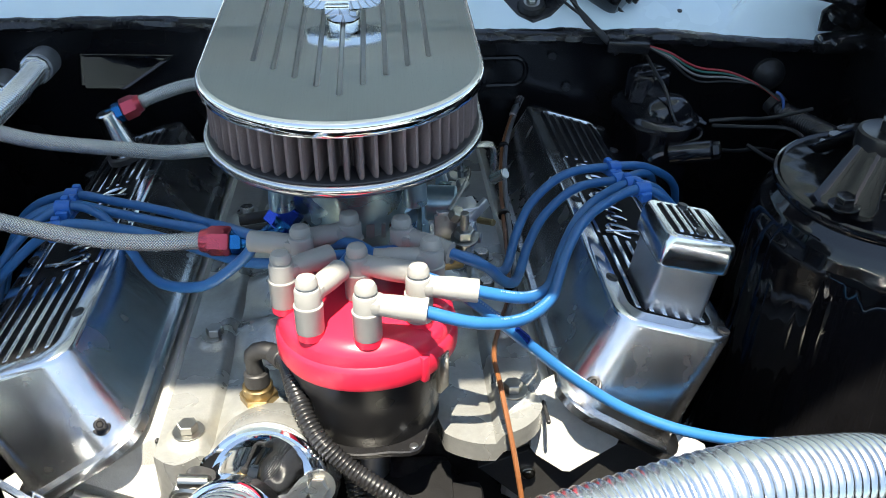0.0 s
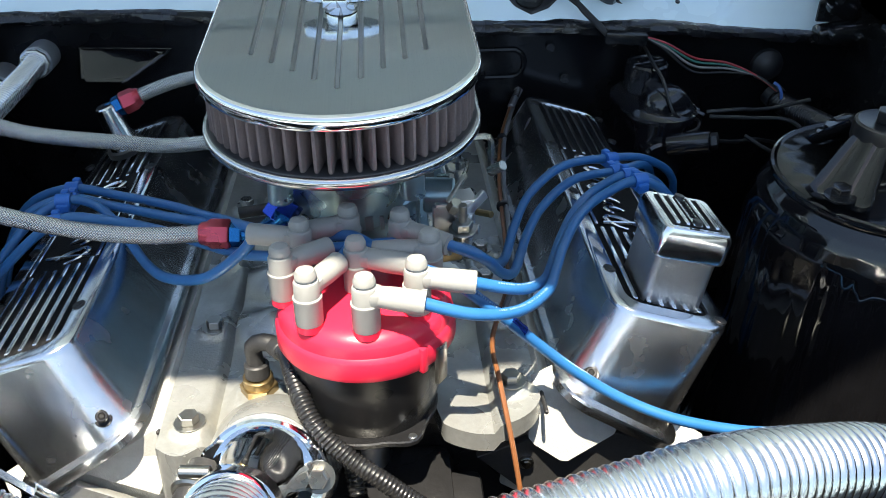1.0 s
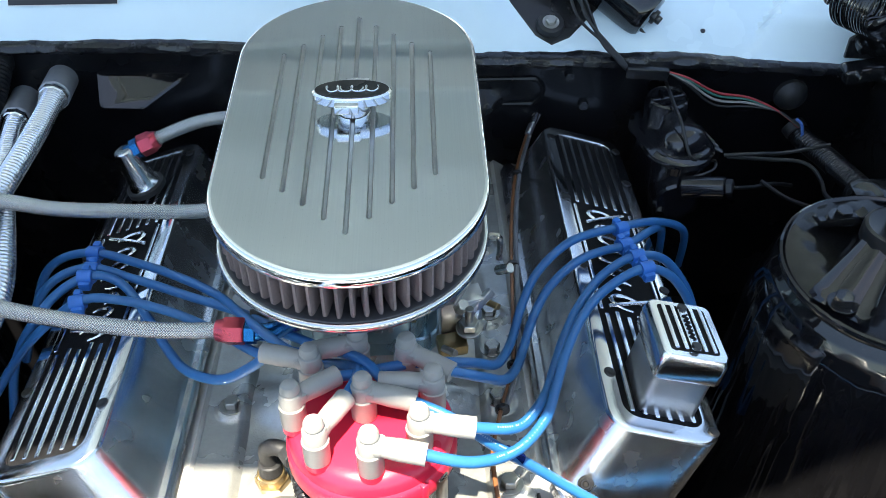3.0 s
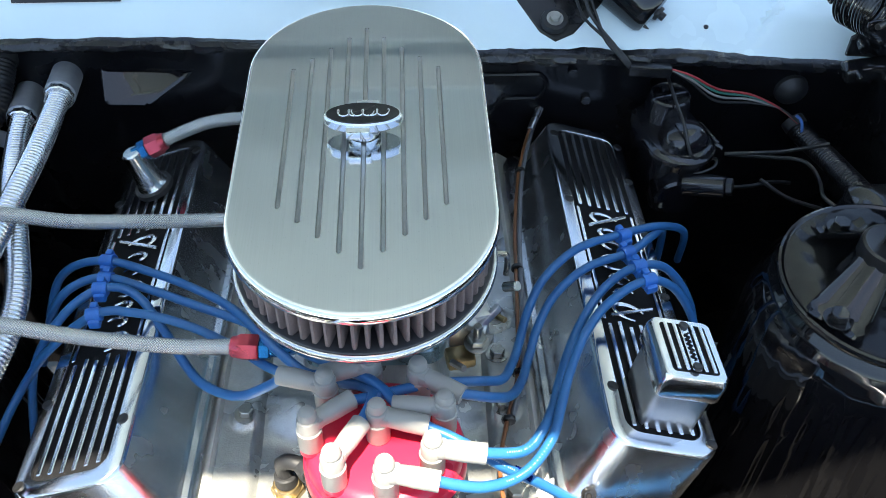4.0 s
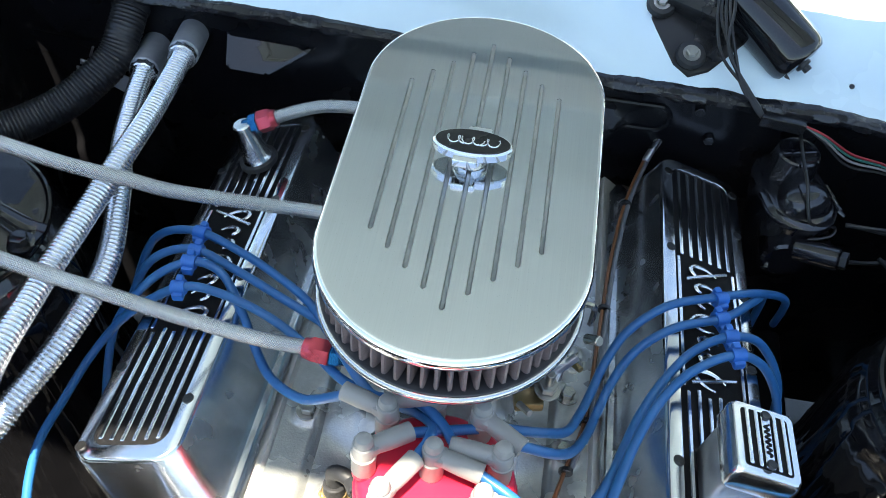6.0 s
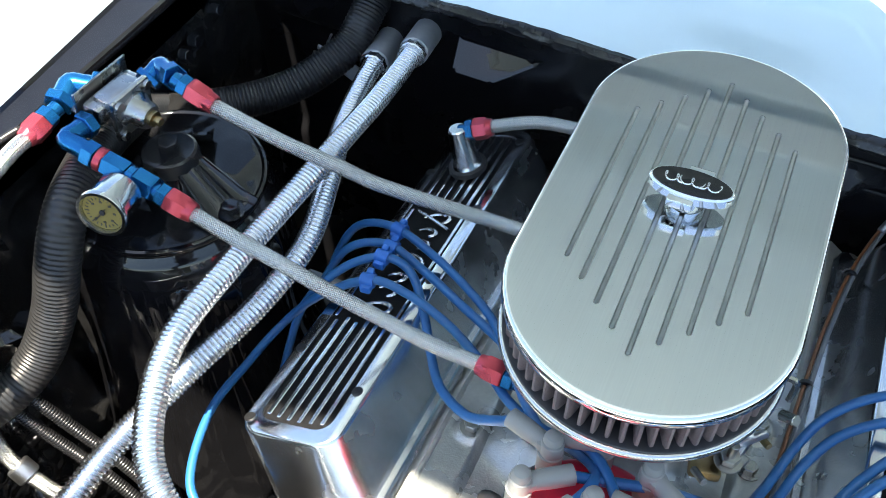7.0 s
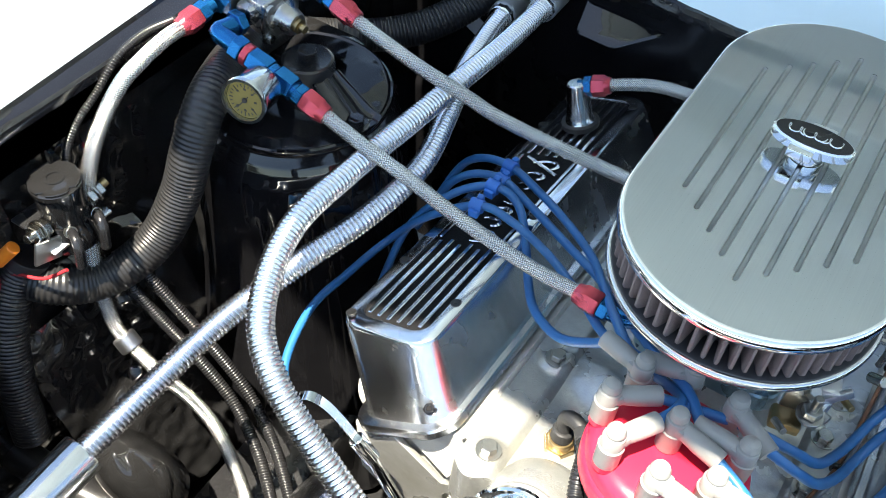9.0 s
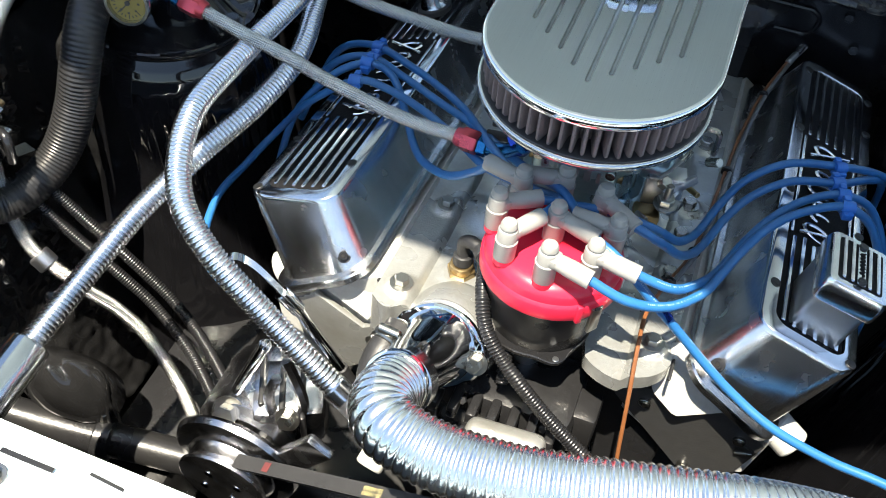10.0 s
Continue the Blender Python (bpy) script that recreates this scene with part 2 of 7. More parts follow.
WHITE_MARK = surface("pale_print", (0.20, 0.30, 0.44), 0.5, 0.0, 0.1, 100)
YELLOW_MARK = surface("yellow_print", (0.55, 0.48, 0.2), 0.5, 0.0, 0.1, 100)
WIRE_RED = surface("red_insulation", (0.32, 0.022, 0.03), 0.4, 0.0, 0.1, 100)
WIRE_GREEN = surface("green_insulation", (0.03, 0.16, 0.12), 0.4, 0.0, 0.1, 100)
WIRE_WHITE = surface("white_insulation", (0.26, 0.25, 0.23), 0.4, 0.0, 0.1, 100)
WIRE_LBLUE = surface("light_blue_insulation", (0.05, 0.14, 0.4), 0.4, 0.0, 0.1, 100)
ORANGE = surface("orange_terminal", (0.75, 0.2, 0.02), 0.4, 0.0, 0.1, 100)
NYLON = surface("white_nylon", (0.5, 0.49, 0.45), 0.45, 0.0, 0.08, 100, stain=(0.3, 0.28, 0.24), stain_amount=0.4)
DARK_CHROME = surface("dark_chrome", (0.50, 0.50, 0.52), 0.22, 1.0, 0.2, 30, bump=0.4, bump_scale=40, rough_vary=0.5)
SKY_BLOCK = surface("dark_sky_block", (0.05, 0.06, 0.045), 0.9, 0.0, 0.4, 2.0, stain=(0.10, 0.10, 0.09), stain_amount=0.7, stain_scale=0.6)
SCREEN = surface("dark_windscreen", (0.03, 0.035, 0.04), 0.08, 0.0, 0.1, 5)
FADED_RED = surface("faded_red_print", (0.10, 0.02, 0.02), 0.5)
ASPHALT = surface("grey_concrete", (0.32, 0.32, 0.31), 0.85, 0.0, 0.3, 300, bump=0.6, bump_scale=300)
HOOD_UNDER = surface("pale_hood_underside", (0.46, 0.53, 0.56), 0.4, 0.0, 0.06, 9, stain=(0.37, 0.43, 0.46), stain_amount=0.6, stain_scale=2.6)
BRAID = braided("stainless_braid", (0.80, 0.80, 0.77), (0.14, 0.14, 0.14), 9.0, 0.0046, rough=0.27)


# ---- geometry helpers ----
class Geo:
    """Vertices, faces and, if any, loop UVs of a piece."""

    def __init__(self, v=(), f=(), uv=None):
        self.v, self.f, self.uv = [Vector(p) for p in v], [tuple(q) for q in f], uv

    def move(self, m):
        self.v = [m @ p for p in self.v]
        return self

    def add(self, other):
        n = len(self.v)
        self.v += other.v
        self.f += [tuple(i + n for i in q) for q in other.f]
        self.uv = None
        return self


def smooth_path(points, step):
    """Catmull-Rom through the points, sampled at even steps."""
    p = [Vector(q) for q in points]
    fine = []
    for i in range(len(p) - 1):
        a, b, c, d = p[max(i - 1, 0)], p[i], p[i + 1], p[min(i + 2, len(p) - 1)]
        for k in range(24):
            t = k / 24
            fine.append(0.5 * (2 * b + (c - a) * t + (2 * a - 5 * b + 4 * c - d) * t * t + (3 * b - a - 3 * c + d) * t ** 3))
    fine.append(p[-1])
    dist = [0.0]
    for a, b in zip(fine, fine[1:]):
        dist.append(dist[-1] + (b - a).length)
    n = max(2, int(round(dist[-1] / step)) + 1)
    xs = np.array([list(q) for q in fine])
    s = np.linspace(0, dist[-1], n)
    out = np.stack([np.interp(s, dist, xs[:, i]) for i in range(3)], 1)
    return [Vector(q) for q in out], list(s)


def sweep(points, radius, seg=12, step=0.006, caps=True):
    """A tube along a smooth path; radius is a number or a function of the length run."""
    path, s = smooth_path(points, step)
    rad = radius if callable(radius) else (lambda q: radius)
    n = len(path)
    tang = [((path[min(i + 1, n - 1)] - path[max(i - 1, 0)]).normalized()) for i in range(n)]
    ref = Vector((0, 0, 1)) if abs(tang[0].z) < 0.9 else Vector((1, 0, 0))
    side = tang[0].cross(ref).normalized()
    v, f, uv = [], [], []
    for i in range(n):
        side = (side - tang[i] * side.dot(tang[i])).normalized()
        up = tang[i].cross(side)
        r = rad(s[i])
        for j in range(seg):
            a = 2 * math.pi * j / seg
            v.append(path[i] + (side * math.cos(a) + up * math.sin(a)) * r)
    for i in range(n - 1):
        for j in range(seg):
            k = (j + 1) % seg
            f.append((i * seg + j, i * seg + k, (i + 1) * seg + k, (i + 1) * seg + j))
            uv += [(s[i], j / seg), (s[i], (j + 1) / seg), (s[i + 1], (j + 1) / seg), (s[i + 1], j / seg)]
    if caps:
        f.append(tuple(reversed(range(seg))))
        f.append(tuple(range((n - 1) * seg, n * seg)))
        uv += [(0, 0)] * (2 * seg)
    return Geo(v, f, uv)


def lathe(profile, seg=32, m=None):
    """Turns (radius, height) pairs round z; a radius of 0 closes the end."""
    v, f, rows = [], [], []
    for r, z in profile:
        if r < 1e-6:
            rows.append([len(v)])
            v.append((0, 0, z))
        else:
            rows.append(list(range(len(v), len(v) + seg)))
            v += [(r * math.cos(2 * math.pi * j / seg), r * math.sin(2 * math.pi * j / seg), z) for j in range(seg)]
    for a, b in zip(rows, rows[1:]):
        for j in range(seg):
            k = (j + 1) % seg
            if len(a) == 1 and len(b) > 1:
                f.append((a[0], b[k], b[j]))
            elif len(b) == 1 and len(a) > 1:
                f.append((a[j], a[k], b[0]))
            elif len(a) > 1:
                f.append((a[j], a[k], b[k], b[j]))
    g = Geo(v, f)
    return g.move(m) if m else g


def rod(a, b, r, seg=16, r2=None, edge=0.0):
    """A cylinder or cone from a to b, with a small rounded edge."""
    a, b = Vector(a), Vector(b)
    d = b - a
    r2 = r if r2 is None else r2
    h = d.length
    e = edge or min(r, r2, h) * 0.12
    m = Matrix.Translation(a) @ d.to_track_quat("Z", "Y").to_matrix().to_4x4()
    return lathe([(0, 0), (r - e, 0), (r, e), (r2, h - e), (r2 - e, h), (0, h)], seg, m)


def hexagon(a, b, r, edge=0.0008):
    return rod(a, b, r, 6, None, edge)


def box(w, d, h, m=None, bevel=0.002, seg=2):
    bm = bmesh.new()
    bmesh.ops.create_cube(bm, size=1.0, matrix=Matrix.Diagonal((w, d, h, 1)))
    if bevel:
        bmesh.ops.bevel(bm, geom=bm.edges[:], offset=bevel, segments=seg, affect="EDGES", profile=0.5)
    bm.verts.index_update()
    g = Geo([v.co.copy() for v in bm.verts], [tuple(v.index for v in q.verts) for q in bm.faces])
    bm.free()
    return g.move(m) if m else g


def prism(outline, z0, z1, m=None, bevel=0.0, top_scale=None):
    """An outline in x and y carried from z0 to z1; the rim is bevelled."""
    n = len(outline)
    cx = sum(p[0] for p in outline) / n
    cy = sum(p[1] for p in outline) / n
    sx, sy = top_scale or (1, 1)

    def ring(z, k, inset):
        out = []
        for i, (x, y) in enumerate(outline):
            x, y = cx + (x - cx) * (1 + (sx - 1) * k), cy + (y - cy) * (1 + (sy - 1) * k)
            d = math.hypot(x - cx, y - cy) or 1
            out.append((x - (x - cx) / d * inset, y - (y - cy) / d * inset, z))
        return out

    rows = [ring(z0, 0, bevel), ring(z0 + bevel, 0, 0), ring(z1 - bevel, 1, 0), ring(z1, 1, bevel)] if bevel else [ring(z0, 0, 0), ring(z1, 1, 0)]
    v = [p for r in rows for p in r]
    f = []
    for a in range(len(rows) - 1):
        for i in range(n):
            k = (i + 1) % n
            f.append((a * n + i, a * n + k, (a + 1) * n + k, (a + 1) * n + i))
    f.append(tuple(reversed(range(n))))
    f.append(tuple(range((len(rows) - 1) * n, len(rows) * n)))
    g = Geo(v, f)
    return g.move(m) if m else g


def rounded(w, d, r, n=6, cx=0.0, cy=0.0):
    """A rectangle outline with round corners."""
    pts = []
    for sx, sy, a0 in ((1, 1, 0), (-1, 1, 90), (-1, -1, 180), (1, -1, 270)):
        for k in range(n + 1):
            a = radians(a0 + 90 * k / n)
            pts.append((cx + sx * (w / 2 - r) + r * math.cos(a), cy + sy * (d / 2 - r) + r * math.sin(a)))
    return pts


def thing(name, label, category, at=(0, 0, 0), group="", kind=""):
    ob = new(name)
    ob.empty_display_size = 0.02
    ob.location = at
    tagged(ob, label, category, group, kind)
    return ob


def placed(ob):
    """Where a thing or part stands in the world, with no need of an update."""
    m = ob.matrix_basis
    return placed(ob.parent) @ ob.matrix_parent_inverse @ m if ob.parent else m


def part(name, geo, material, parent=None, label="", flat=False, angle=35):
    me = bpy.data.meshes.new(name)
    me.from_pydata([tuple(p) for p in geo.v], [], geo.f)
    if geo.uv:
        layer = me.uv_layers.new(name="UVMap")
        layer.data.foreach_set("uv", [c for q in geo.uv for c in q])
    me.materials.append(material)
    me.validate()
    if not flat:
        me.shade_smooth()
        me.set_sharp_from_angle(angle=radians(angle))
    ob = new(name, me)
    if parent:
        ob.parent = parent
        ob.matrix_parent_inverse = placed(parent).inverted()
    if label:
        ob["label"] = label
    return ob


def solid(name, geo, material, label, category, group="", kind="", flat=False, angle=35):
    """A thing or a piece of the setting that is one mesh."""
    ob = part(name, geo, material, None, "", flat, angle)
    return tagged(ob, label, category, group, kind)


def bolt_geo(at, normal, r=0.006, h=0.005, washer=True):
    at, nrm = Vector(at), Vector(normal).normalized()
    g = hexagon(at + nrm * 0.0012, at + nrm * (h + 0.0012), r)
    if washer:
        g.add(rod(at, at + nrm * 0.0014, r * 1.55, 18))
    return g


# the engine leans back a little: its own axes in the world
LEAN_BACK = radians(5.2)
ENGINE = Matrix.Translation((0, 0, 0.80)) @ Matrix.Rotation(-LEAN_BACK, 4, "X")


def eng(x, y, z):
    return ENGINE @ Vector((x, y, z))


def loft(rows, close_last=True, close_first=False):
    m = len(rows[0])
    vv = [p for r in rows for p in r]
    ff = []
    for i in range(len(rows) - 1):
        for j in range(m):
            k = (j + 1) % m
            ff.append((i * m + j, i * m + k, (i + 1) * m + k, (i + 1) * m + j))
    if close_last:
        ff.append(tuple(range((len(rows) - 1) * m, len(rows) * m)))
    if close_first:
        ff.append(tuple(reversed(range(m))))
    return Geo(vv, ff)


# ---- the setting ----
def flipped(g):
    g.f = [tuple(reversed(q)) for q in g.f]
    return g


# ground out of view, kept pale to bounce light up under the hood
ground = solid("ground", Geo([(-400, -400, 0), (400, -400, 0), (400, 400, 0), (-400, 400, 0)], [(0, 1, 2, 3)]), ASPHALT,
               "pale concrete ground under the parked car", "ground", kind="structure")


def panel(p, thick=0.004, back=(0, 1, 0)):
    """A folded sheet: the points are rows of equal length, given some thickness along back."""
    rows, cols = len(p), len(p[0])
    v = [Vector(q) for r in p for q in r]
    n = len(v)
    b = Vector(back).normalized() * thick
    v += [q + b for q in v]
    f = []
    for i in range(rows - 1):
        for j in range(cols - 1):
            a = i * cols + j
            f.append((a, a + 1, a + cols + 1, a + cols))
            f.append((n + a + cols, n + a + cols + 1, n + a + 1, n + a))
    rim = [j for j in range(cols)] + [i * cols + cols - 1 for i in range(1, rows)] + [(rows - 1) * cols + j for j in range(cols - 2, -1, -1)] + [i * cols for i in range(rows - 2, 0, -1)]
    for a, c in zip(rim, rim[1:] + rim[:1]):
        f.append((c, a, n + a, n + c))
    return Geo(v, f)


# an added, unseen dark ring, far off on all sides, blocks the low sky's light
ring_n = 48
rv = [(11 * math.cos(2 * math.pi * k / ring_n), 11 * math.sin(2 * math.pi * k / ring_n), z) for z in (-0.1, 1.7) for k in range(ring_n)]
solid("backdrop", Geo(rv, [(k, (k + 1) % ring_n, ring_n + (k + 1) % ring_n, ring_n + k) for k in range(ring_n)]), SKY_BLOCK, "unseen dark ring added to block light from the low sky", "backdrop", kind="structure")


def seam_z(x):
    return float(np.interp(x, (-0.8, -0.22, 0.15, 0.36, 0.52, 0.8), (0.903, 0.899, 0.872, 0.867, 0.851, 0.835)))


# firewall: black sheet with pressed panels, a little relief in its surface
def firewall_depth(x, z):
    d = 0.458
    for cx, cz, w, h, k in ((0.0, 0.72, 0.16, 0.10, -0.02), (-0.5, 0.72, 0.08, 0.1, 0.012)):
        q = max(abs(x - cx) / w, abs(z - cz) / h)
        d += k * (1 - min(1.0, max(0.0, (q - 0.85) / 0.15)))
    return d


xs = np.linspace(-0.64, 0.64, 120)
zs = np.linspace(0.0, 1.0, 70)
firewall = solid("wall_firewall", panel([[(x, firewall_depth(x, 0.30 + k * (seam_z(x) - 0.30)), 0.30 + k * (seam_z(x) - 0.30)) for x in xs] for k in zs], 0.006), FIREWALL_BLACK,
                 "gloss black painted steel firewall with pressed panels", "firewall", kind="structure")


part("pressed_panel", loft([[(x0, y0 + dy, z0 + dz) for x0, y0, z0, dz in
      ((-0.320 + k * 4, 0.456, 0.857 - k * 2, 0), (-0.213 - k * 6, 0.456, 0.853 - k * 2, 0), (-0.219 - k * 6, 0.4515, 0.8475, 0), (-0.264 - k * 3, 0.4315, 0.8235 + k * 1.5, 0), (-0.271, 0.4300, 0.8222 + k * 1.5, 0), (-0.313 + k, 0.4300, 0.8238 + k * 1.5, 0), (-0.318 + k * 3, 0.4330, 0.828 + k, 0))]
      for k, dy in ((-0.0012, 0.016), (0.0, 0.0012), (0.0004, 0.0), (0.0016, -0.0002))]), TOWER_BLACK, firewall, "gloss black pressed panel", angle=20)


bead = [(x, 0.4575, z) for x, z in rounded(0.104, 0.035, 0.0165, 6, 0.152, 0.8205)]
part("pressed_bead", sweep(bead + bead[:1], 0.0035, 8, 0.004, False), FIREWALL_BLACK, firewall, "pressed oval bead")


def cowl_z(x, y):
    """Steep face with a level top towards the passenger side, a long shallow slope towards the wiper motor."""
    d = y - 0.448
    steep = 0.868 + (1.60 * min(d, 0.055) + 0.16 * max(0.0, d - 0.055))
    steep -= 0.004 * math.exp(-((d - 0.024) / 0.008) ** 2)
    shallow = 0.868 + 0.50 * min(d, 0.10) + 0.2 * max(0.0, d - 0.10)
    facet = max(0.0, min(1.0, (x - 0.428 - 0.8 * max(0.0, d)) / 0.014))
    shallow += 0.022 * facet * max(0.0, min(1.0, d / 0.036)) - 0.012 * facet * max(0.0, min(1.0, (d - 0.040) / 0.10))
    k = max(0.0, min(1.0, (x - 0.07) / 0.10))
    k = k * k * (3 - 2 * k)
    return steep * (1 - k) + shallow * k + seam_z(x) - 0.868


ys = [0.446, 0.450, 0.455, 0.46, 0.465, 0.47, 0.475, 0.48, 0.486, 0.492, 0.5, 0.508, 0.514, 0.518, 0.522, 0.53, 0.545, 0.56, 0.60, 0.65]
cowl = solid("cowl", panel([[(x, y, cowl_z(x, y)) for x in np.linspace(-0.80, 0.80, 200)] for y in ys], 0.004, (0, 0.3, -1)), PAINT,
             "pale blue painted cowl panel below the windscreen", "cowl", kind="structure")
solid("cowl_top", panel([[(x, y, z) for x in (-0.8, 0.0, 0.8)] for y, z in ((0.648, 0.978), (0.75, 0.99))], 0.004, (0, 0.3, -1)), PAINT, "pale blue painted panel behind the cowl", "cowl", kind="structure")
solid("windscreen", panel([[(x, y, z) for x in (-0.75, 0.0, 0.75)] for y, z in ((0.75, 0.99), (1.35, 1.42))], 0.006, (0, 0.3, -1)), SCREEN, "dark sloping windscreen behind the cowl", "windscreen", kind="structure")
lip_rows = []
for k, (dy, dz) in enumerate(((0.004, 0.004), (-0.004, 0.0035), (-0.008, 0.0005), (-0.009, -0.004), (-0.006, -0.009), (0.004, -0.011))):
    row = []
    for x in np.linspace(-0.64, 0.64, 260):
        w = noise.noise((x * 22, k * 0.7, 1.0)) * 0.0022 + noise.noise((x * 60, k * 1.3, 4.0)) * 0.0011 + noise.noise((x * 150, k * 2.1, 8.0)) * 0.0005
        row.append((x, 0.448 + dy + w, seam_z(x) + dz + w * (0.8 if k < 3 else 1.6)))
    lip_rows.append(row)
lip = panel(lip_rows, 0.003, (0, 1, 0))
seam = solid("trim_seam", lip, SEALER, "uneven black sealer bead along the cowl seam", "sealer", kind="structure")


RIDGES = ((-0.024, 0.84, -0.040, 0.756), (-0.040, 0.756, -0.033, 0.695), (-0.040, 0.63, -0.028, 0.476), (-0.194, 0.72, -0.14, 0.466), (-0.052, 0.86, -0.064, 0.81), (-0.235, 0.70, -0.209, 0.478), (0.10, 0.84, 0.10, 0.70), (-0.36, 0.86, -0.30, 0.60))


def ridge(y, z):
    """Welded folds and bead lines in the sheet."""
    h = 0.0
    for y0, z0, y1, z1 in RIDGES:
        t = max(0.0, min(1.0, ((y - y0) * (y1 - y0) + (z - z0) * (z1 - z0)) / ((y1 - y0) ** 2 + (z1 - z0) ** 2)))
        d = math.hypot(y - y0 - t * (y1 - y0), z - z0 - t * (z1 - z0))
        h += 0.008 * math.exp(-(d / 0.009) ** 2)
    return h + 0.004 * noise.noise((y * 30, z * 30, 2.0)) + 0.0035 * noise.noise((y * 80, z * 80, 5.0))


def side_depth(y, z):
    return 0.604 + 0.010 * math.sin(y * 14) * math.sin(z * 17) + (0.012 if 0.72 < z < 0.86 and (int((y + 2) * 6) % 2) else 0.0)


for s in (-1, 1):
    g = panel([[(s * (side_depth(y, z) - ridge(y, z)), y, z) for y in np.linspace(-0.46, 0.47, 130)] for z in np.linspace(0.25, 0.935, 90)], 0.006, (s, 0, 0))
    solid("wall_apron", g, BLACK_GLOSS, "gloss black painted inner wing panel", "inner wing", kind="structure")
    # rolled black inner lip and the pale wing that it carries
    ys_w = np.linspace(-0.62, 0.66 if s < 0 else 0.40, 24)
    inner = ((0.0, 0.905), (0.0, 0.938), (0.001, 0.9425), (0.004, 0.9450))
    outer = ((-0.006, 0.9462), (-0.002, 0.9475), (0.001, 0.953))
    rows = [[(s * (0.579 + dx), y, z) for y in ys_w] for dx, z in inner] + [[(s * max(0.588, 0.6035 + 0.064 * y + dx), y, z) for y in ys_w] for dx, z in outer]
    g = panel(rows, 0.004, (0, 0, -1))
    solid("trim_wing_lip", g if s > 0 else flipped(g), TOWER_BLACK, "black painted lip along the wing edge", "wing lip", kind="structure")
    ys_w = np.linspace(-0.9, 0.66, 28)
    edge = ((0.0, 0.950), (0.0008, 0.9555), (0.0030, 0.9582), (0.010, 0.9605))
    outer = ((0.69, 0.978), (0.76, 0.975), (0.82, 0.95), (0.86, 0.90), (0.88, 0.80), (0.88, 0.3))
    rows = [[(s * (0.6035 + 0.064 * y + dx), y, z) for y in ys_w] for dx, z in edge] + [[(s * x, y, z) for y in ys_w] for x, z in outer]
    g = panel(rows, 0.004, (0, 0, -1))
    solid("wing", g if s > 0 else flipped(g), PAINT, "pale blue painted front wing in the sun", "wing", kind="structure")

    def crumple(y, k):
        return 0.010 * noise.noise((y * 9, k * 3, 3.0)) + 0.006 * noise.noise((y * 24, k * 9, 6.0)) + 0.003 * noise.noise((y * 55, k * 22, 2.0))
    g = panel([[(s * (0.600 - 0.11 * k + crumple(y, k)), y, 0.690 - 0.30 * k + 0.6 * crumple(y + 3, k)) for y in np.linspace(-0.222, 0.0, 70)] for k in np.linspace(0, 1, 70)], 0.004, (0, 0, -1))
    solid("trim_lower_apron", g if s > 0 else flipped(g), BLACK_GLOSS, "gloss black lower inner wing with wrinkled folds", "inner wing", kind="structure")

# front panel over the radiator
rad = solid("radiator_support", panel([[(x, y, z) for x in np.linspace(-0.63, 0.63, 30)] for y, z in ((-0.384, 0.70), (-0.384, 0.842), (-0.388, 0.850), (-0.43, 0.853), (-0.47, 0.853), (-0.475, 0.845), (-0.475, 0.60))], 0.003, (0, 0, -1)), PAINT,
            "pale blue painted panel above the radiator", "front panel", kind="structure")

# unseen plain wall in the radiator's place, added to darken the lower bay
solid("wall_radiator", box(1.20, 0.03, 0.50, Matrix.Translation((0, -0.425, 0.50)), 0.004), BLACK_SATIN, "plain black wall added out of view in the radiator's place", "radiator", kind="structure")

# the raised hood overhead: it shades the back of the bay
def hinge_tab(x):
    """How far the hood's back edge reaches rearward at its two hinge corners."""
    return 0.036 * max(0.0, min(1.0, (abs(x) - 0.73) / 0.10))


hood_rows = []
for k in np.linspace(0, 1, 56):
    y, z = 0.505 - 0.86 * k, 1.085 + 0.915 * k - 0.05 * math.sin(math.pi * k)
    taper = max(0.0, 1 - k / 0.12)
    half = 0.592 - 0.02 * k - 0.040 * taper * taper
    hood_rows.append([(x * half, y - (0.03 * (1 - x * x) if k == 1 else 0) + (hinge_tab(x) if k == 0 else 0), z - (0.8 * hinge_tab(x) if k == 0 else 0) + 0.02 * (1 - x * x) + (0.018 if abs(abs(x) - 0.5) < 0.06 or 0.4 < k < 0.5 else 0) - 0.014 * max(0.0, min(1.0, (0.075 - k) / 0.02)) - 0.010 * max(0.0, 1 - abs(k - 0.15 - 0.05 * x) / 0.02)) for x in np.linspace(-1, 1, 33)])
hood = solid("hood", panel(hood_rows, 0.02, (0, 0.3, 1)), HOOD_UNDER, "raised pale car hood above the engine bay", "hood", kind="structure")

for k0, k1 in ((0.004, 0.056), (0.072, 0.104)):
    strip = [[(x, 0.505 - 0.86 * k - 0.004, 1.085 + 0.915 * k - 0.05 * math.sin(math.pi * k) - 0.020) for x in np.linspace(-0.55, 0.55, 9)] for k in np.linspace(k0, k1, 4)]
    part("cross_frame", panel(strip, 0.004, (0, 0.3, 1)), HOOD_FRAME, hood, "grey cross frame under the hood")

# floor of the bay: subframe, and a dark sheet added to stop light from below
for s in (-1, 1):
    solid("subframe_rail", box(0.10, 1.1, 0.12, Matrix.Translation((s * 0.40, 0.0, 0.40)), 0.012), BLACK_SATIN,
          "black painted frame rail beside the engine", "frame rail", kind="structure")
solid("bay_floor", box(1.2, 0.95, 0.02, Matrix.Translation((0, 0.02, 0.27)), 0.004), BLACK_SATIN, "dark floor sheet added to stop light from below", "splash tray", kind="structure")


